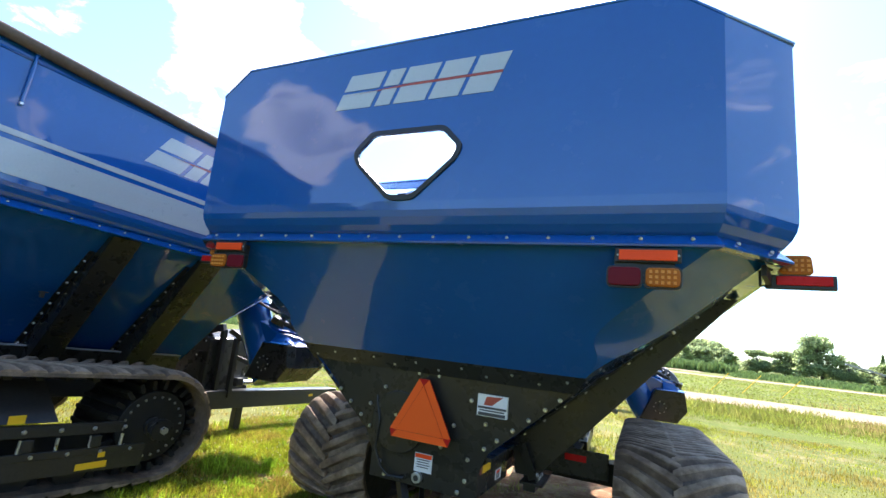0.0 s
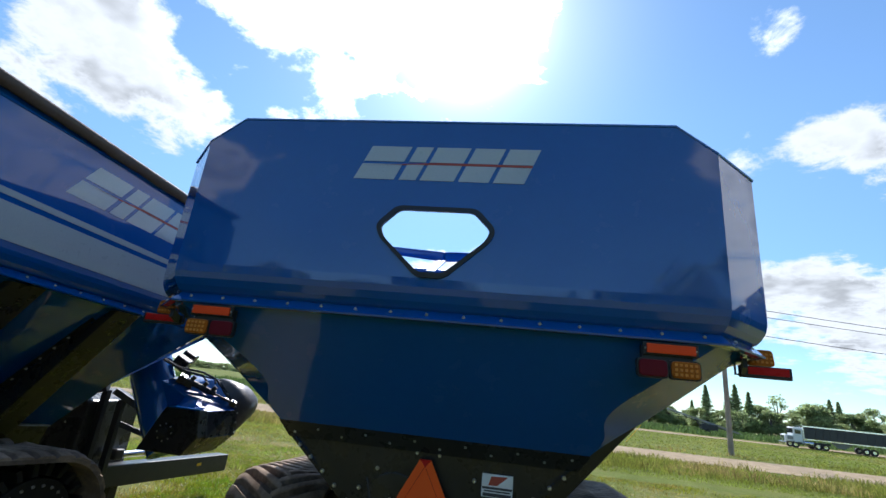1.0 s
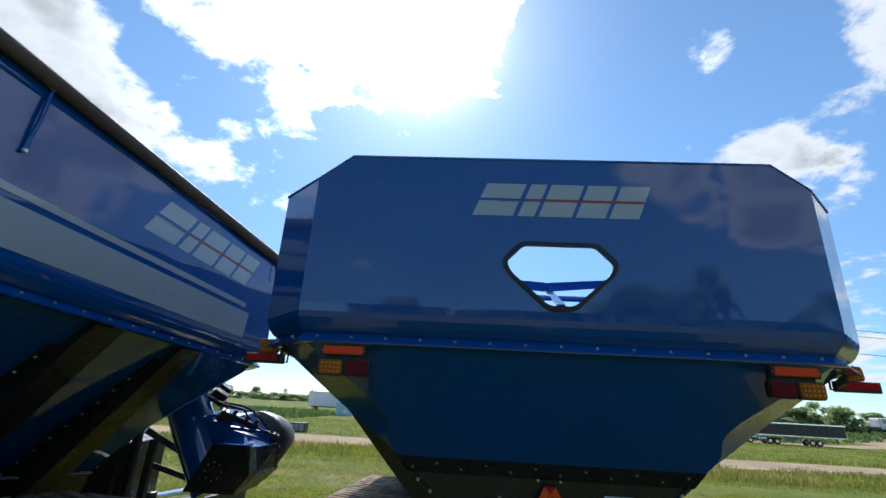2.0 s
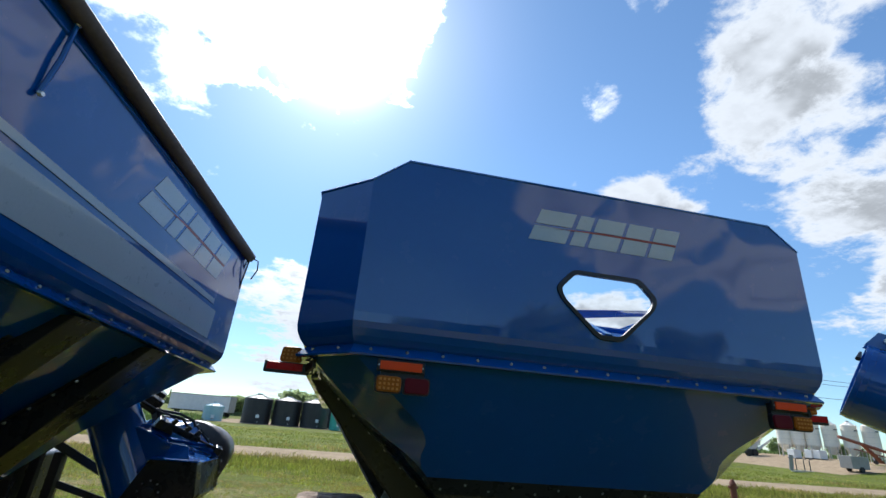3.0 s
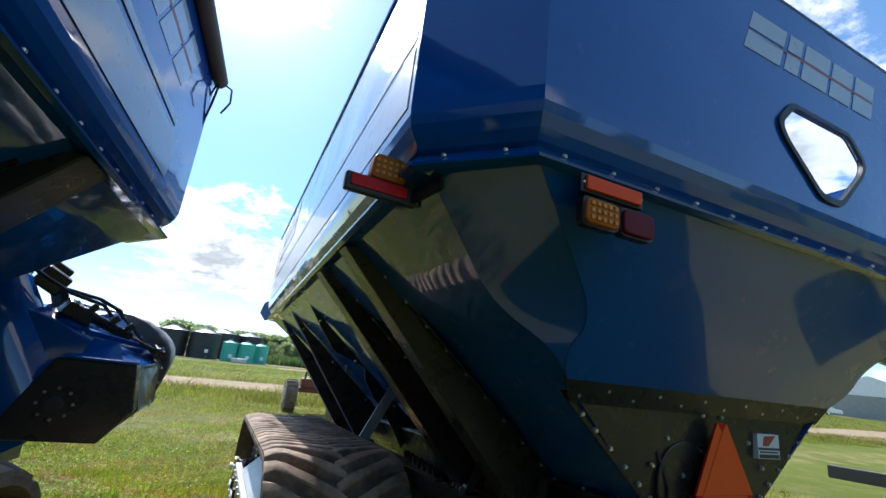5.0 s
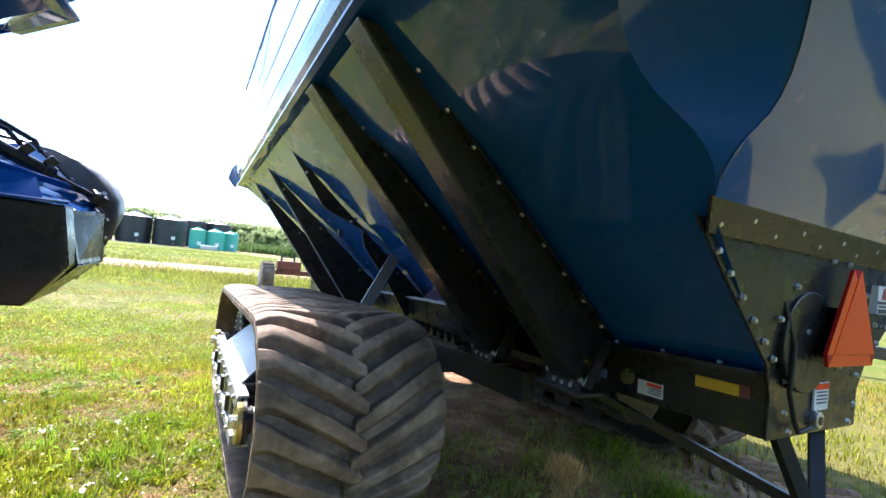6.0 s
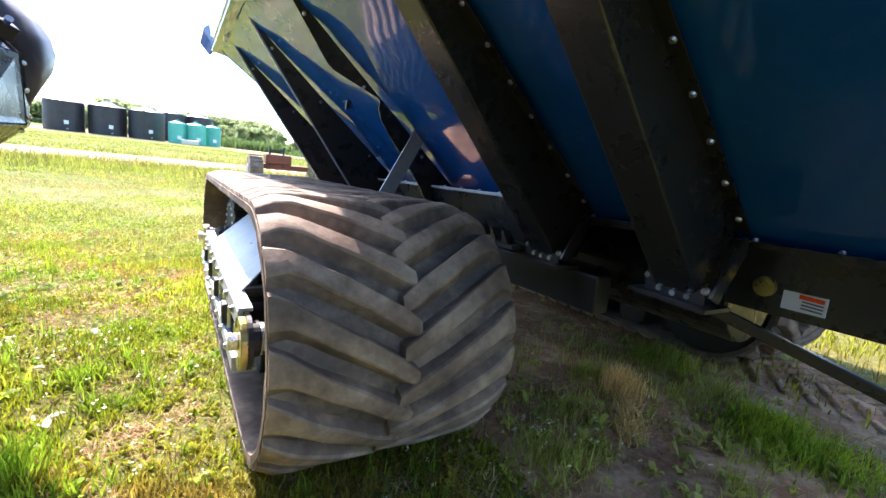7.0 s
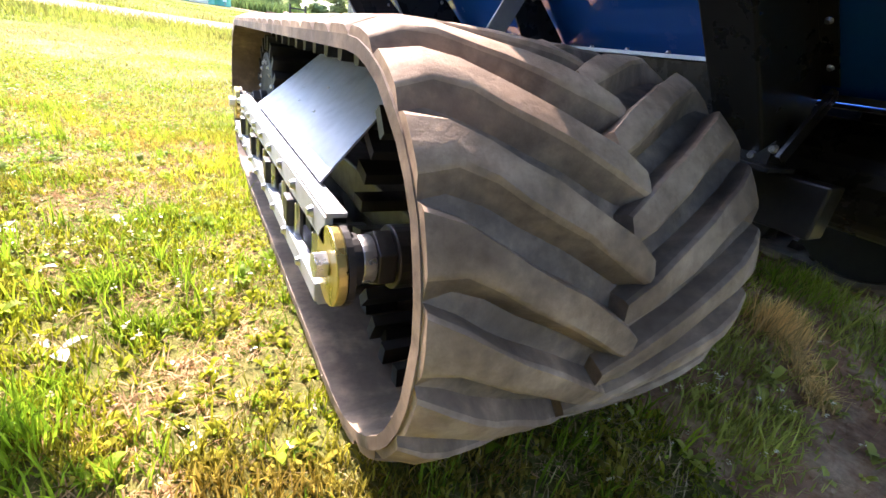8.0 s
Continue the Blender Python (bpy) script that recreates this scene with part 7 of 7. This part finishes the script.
x, y = x[keep], y[keep]
blades("field_grass", x, y, 0.03, 0.09, 0.05, OLIVE, "olive field grass beyond the gravel road", "grass", 5, 0.8)
x, y = scatter(9000, -40, 90, 28.4, 31.5, 48, 0.4, 0.0)
blades("verge_weeds", x, y, 0.15, 0.4, 0.02, TALL, "seeding weeds on the far side of the road", "grass", 48, 0.6)
x, y = scatter(7000, -1.0, 1.5, 0.6, 5.4, 6, 3.2, 0.2)
blades("shaded_grass", x, y, 0.03, 0.10, 0.003, WEED, "sparse green grass in the cart's shade", "grass", 6)
# clumps under the cart and at its edge: x, y, radius, height, blades
CLUMPS = [(0.30, 1.34, 0.17, 0.20, 460), (0.42, 1.08, 0.17, 0.17, 420), (0.10, 2.12, 0.16, 0.20, 320), (0.75, 2.2, 0.22, 0.22, 360), (1.02, 2.2, 0.16, 0.2, 240), (-0.42, 1.92, 0.12, 0.12, 240), (-0.58, 1.6, 0.07, 0.12, 200), (-0.80, 1.62, 0.10, 0.16, 260), (-0.1, 1.66, 0.10, 0.10, 220), (0.64, 1.72, 0.14, 0.18, 300), (0.15, 1.95, 0.22, 0.12, 300), (-0.3, 1.95, 0.2, 0.12, 240), (0.55, 1.9, 0.2, 0.14, 200), (0.47, 1.43, 0.12, 0.16, 360), (0.66, 1.28, 0.16, 0.15, 320), (0.36, 1.78, 0.14, 0.13, 200), (-0.75, 1.74, 0.14, 0.14, 220), (0.02, 2.2, 0.09, 0.18, 220), (-0.53, 1.64, 0.05, 0.10, 120),
          (0.75, 2.1, 0.2, 0.17, 220), (0.4, 2.45, 0.2, 0.2, 220), (-0.25, 2.6, 0.2, 0.2, 200), (-0.66, 2.5, 0.12, 0.2, 160), (-0.20, 1.22, 0.06, 0.11, 130), (-0.9, 1.5, 0.12, 0.08, 160),
          (-2.78, 1.62, 0.10, 0.22, 320), (-2.60, 2.22, 0.06, 0.20, 240), (-2.38, 2.63, 0.06, 0.11, 200), (-2.5, 2.9, 0.07, 0.12, 160), (-1.3, 1.62, 0.2, 0.06, 200)]
rng = np.random.default_rng(9)
for k, (x0, y0, r, h, n) in enumerate(CLUMPS):
    n = int(n * (1.7 if n >= 360 else 1.0))
    h *= 0.8 if x0 > -1.5 else 1.0
    blades("grass_clump", rng.normal(x0, r * 0.7, n), rng.normal(y0, r * 0.7, n), h * 0.25, h, 0.0032, FRESH if x0 < -1.5 or n > 600 else WEED, "taller soft green grass clump by the tracks", "grass", 60 + k, 1.0)
x, y = rng.normal(0.06, 0.06, 520), rng.normal(1.96, 0.055, 520)
blades("dry_tuft", x, y, 0.12, 0.30, 0.0040, AMBER_STRAW, "dry tan grass tuft under the cart", "grass", 11, 0.45)
t = rng.random(700)
blades("dry_blades", 0.06 - 0.43 * t + rng.normal(0, .03, 700), 1.94 - 0.35 * t + rng.normal(0, .03, 700), 0.04, 0.11, 0.0035, AMBER_STRAW, "dry straw blades trailing over the soil", "grass", 12, 1.6)
x, y = scatter(15000, -1.95, 1.3, 0.6, 3.4, 13, 3.0, -0.1)
blades("soil_litter", x, y, 0.006, 0.022, 0.0022, THATCH, "brown dead stems lying on the soil", "grass", 13, 7.0)
x, y = scatter(4200, -1.9, 1.2, 0.7, 3.0, 14, 2.4, 0.0)
blades("straw_litter", x, y, 0.006, 0.02, 0.0018, STRAW, "pale dry stems lying on the soil", "grass", 14, 8.0)
x, y = scatter(4600, -4.4, -1.0, 0.8, 6.0, 21, 3.7, -0.1)
rosettes("clover_leaves", (x, y), 9, 0.028, GRASS, "low clover and weed leaves in the lawn", 21, 0.9)
x, y = scatter(1500, -4.4, -1.2, 0.8, 6.0, 22, 3.1, 0.15)
rosettes("broad_weeds", (x, y), 8, 0.05, FRESH, "broad-leaved low weeds in the lawn", 22, 0.6)
x, y = scatter(520, -1.1, 1.2, 0.9, 3.0, 23, 2.6, 0.0)
rosettes("shade_weeds", (x, y), 8, 0.045, WEED, "small weeds on the shaded soil", 23, 0.8)
x, y = scatter(46000, -4.6, -0.95, 0.6, 7.0, 27, 1.7, -0.1)
leaf_bed("lawn_leaflets", x, y, 0.010, 0.008, 0.05, FRESH, "tiny weed leaflets between the grass blades", 27)
x, y = np.array([-2.76, -2.72, -2.60, -2.58, -2.9, -2.66, -2.5, -2.85, -3.1]), np.array([3.0, 3.08, 2.58, 2.56, 3.4, 3.3, 3.5, 2.7, 3.0])
rosettes("pale_leaves", (x, y), 3, 0.055, PALE_LEAF, "pale dry leaves lying on the lawn", 28, 0.25)
x, y = scatter(150, -4.5, 0.6, 0.8, 5.0, 24)
WHITE_FLOWER = material("white_clover_bloom", (0.90, 0.82, 0.58), 0.8, 0.0, 0.1, 20.0, through_light=0.3)
fx, fy = rng.normal(-0.75, 0.22, 40), rng.normal(1.75, 0.16, 40)
bx, by = scatter(1500, -6.0, -1.0, 2.0, 9.5, 55, 1.1, 0.05)
bx, by = np.repeat(bx, 3) + rng.normal(0, .005, len(bx) * 3), np.repeat(by, 3) + rng.normal(0, .005, len(by) * 3)
leaf_bed("meadow_blooms", bx, by, 0.008, 0.045, 0.07, WHITE_FLOWER, "small white clover blooms dotted over the meadow", 55)
leaf_bed("clover_blooms", np.concatenate([np.repeat(x, 5), np.repeat(fx, 5)]) + rng.normal(0, .004, 950), np.concatenate([np.repeat(y, 5), np.repeat(fy, 5)]) + rng.normal(0, .004, 950), 0.006, 0.055, 0.07, WHITE_FLOWER, "small white clover blooms", 24)
# soy rows across the lane and the corn on the other side
rng = np.random.default_rng(31)
x, y = rng.uniform(12, 130, 22000), rng.integers(0, 20, 22000) * 1.5 + 66 + rng.normal(0, 0.3, 22000)
blades("crop_rows", x, y, 0.25, 0.8, 0.12, CROP, "green row crop in front of the trees", "crop", 31, 0.8)
x, y = rng.uniform(-130, -20, 20000), rng.integers(0, 26, 20000) * 1.6 + 46 + rng.normal(0, 0.3, 20000)
blades("corn_field", x, y, 0.4, 0.9, 0.12, CROP, "green corn field across the road", "crop", 32, 0.8)
x, y = rng.uniform(4, 14, 3000), rng.uniform(74, 86, 3000)
blades("corn_patch", x, y, 0.8, 1.9, 0.12, CROP, "green corn patch beside the tanks", "crop", 33, 0.8)
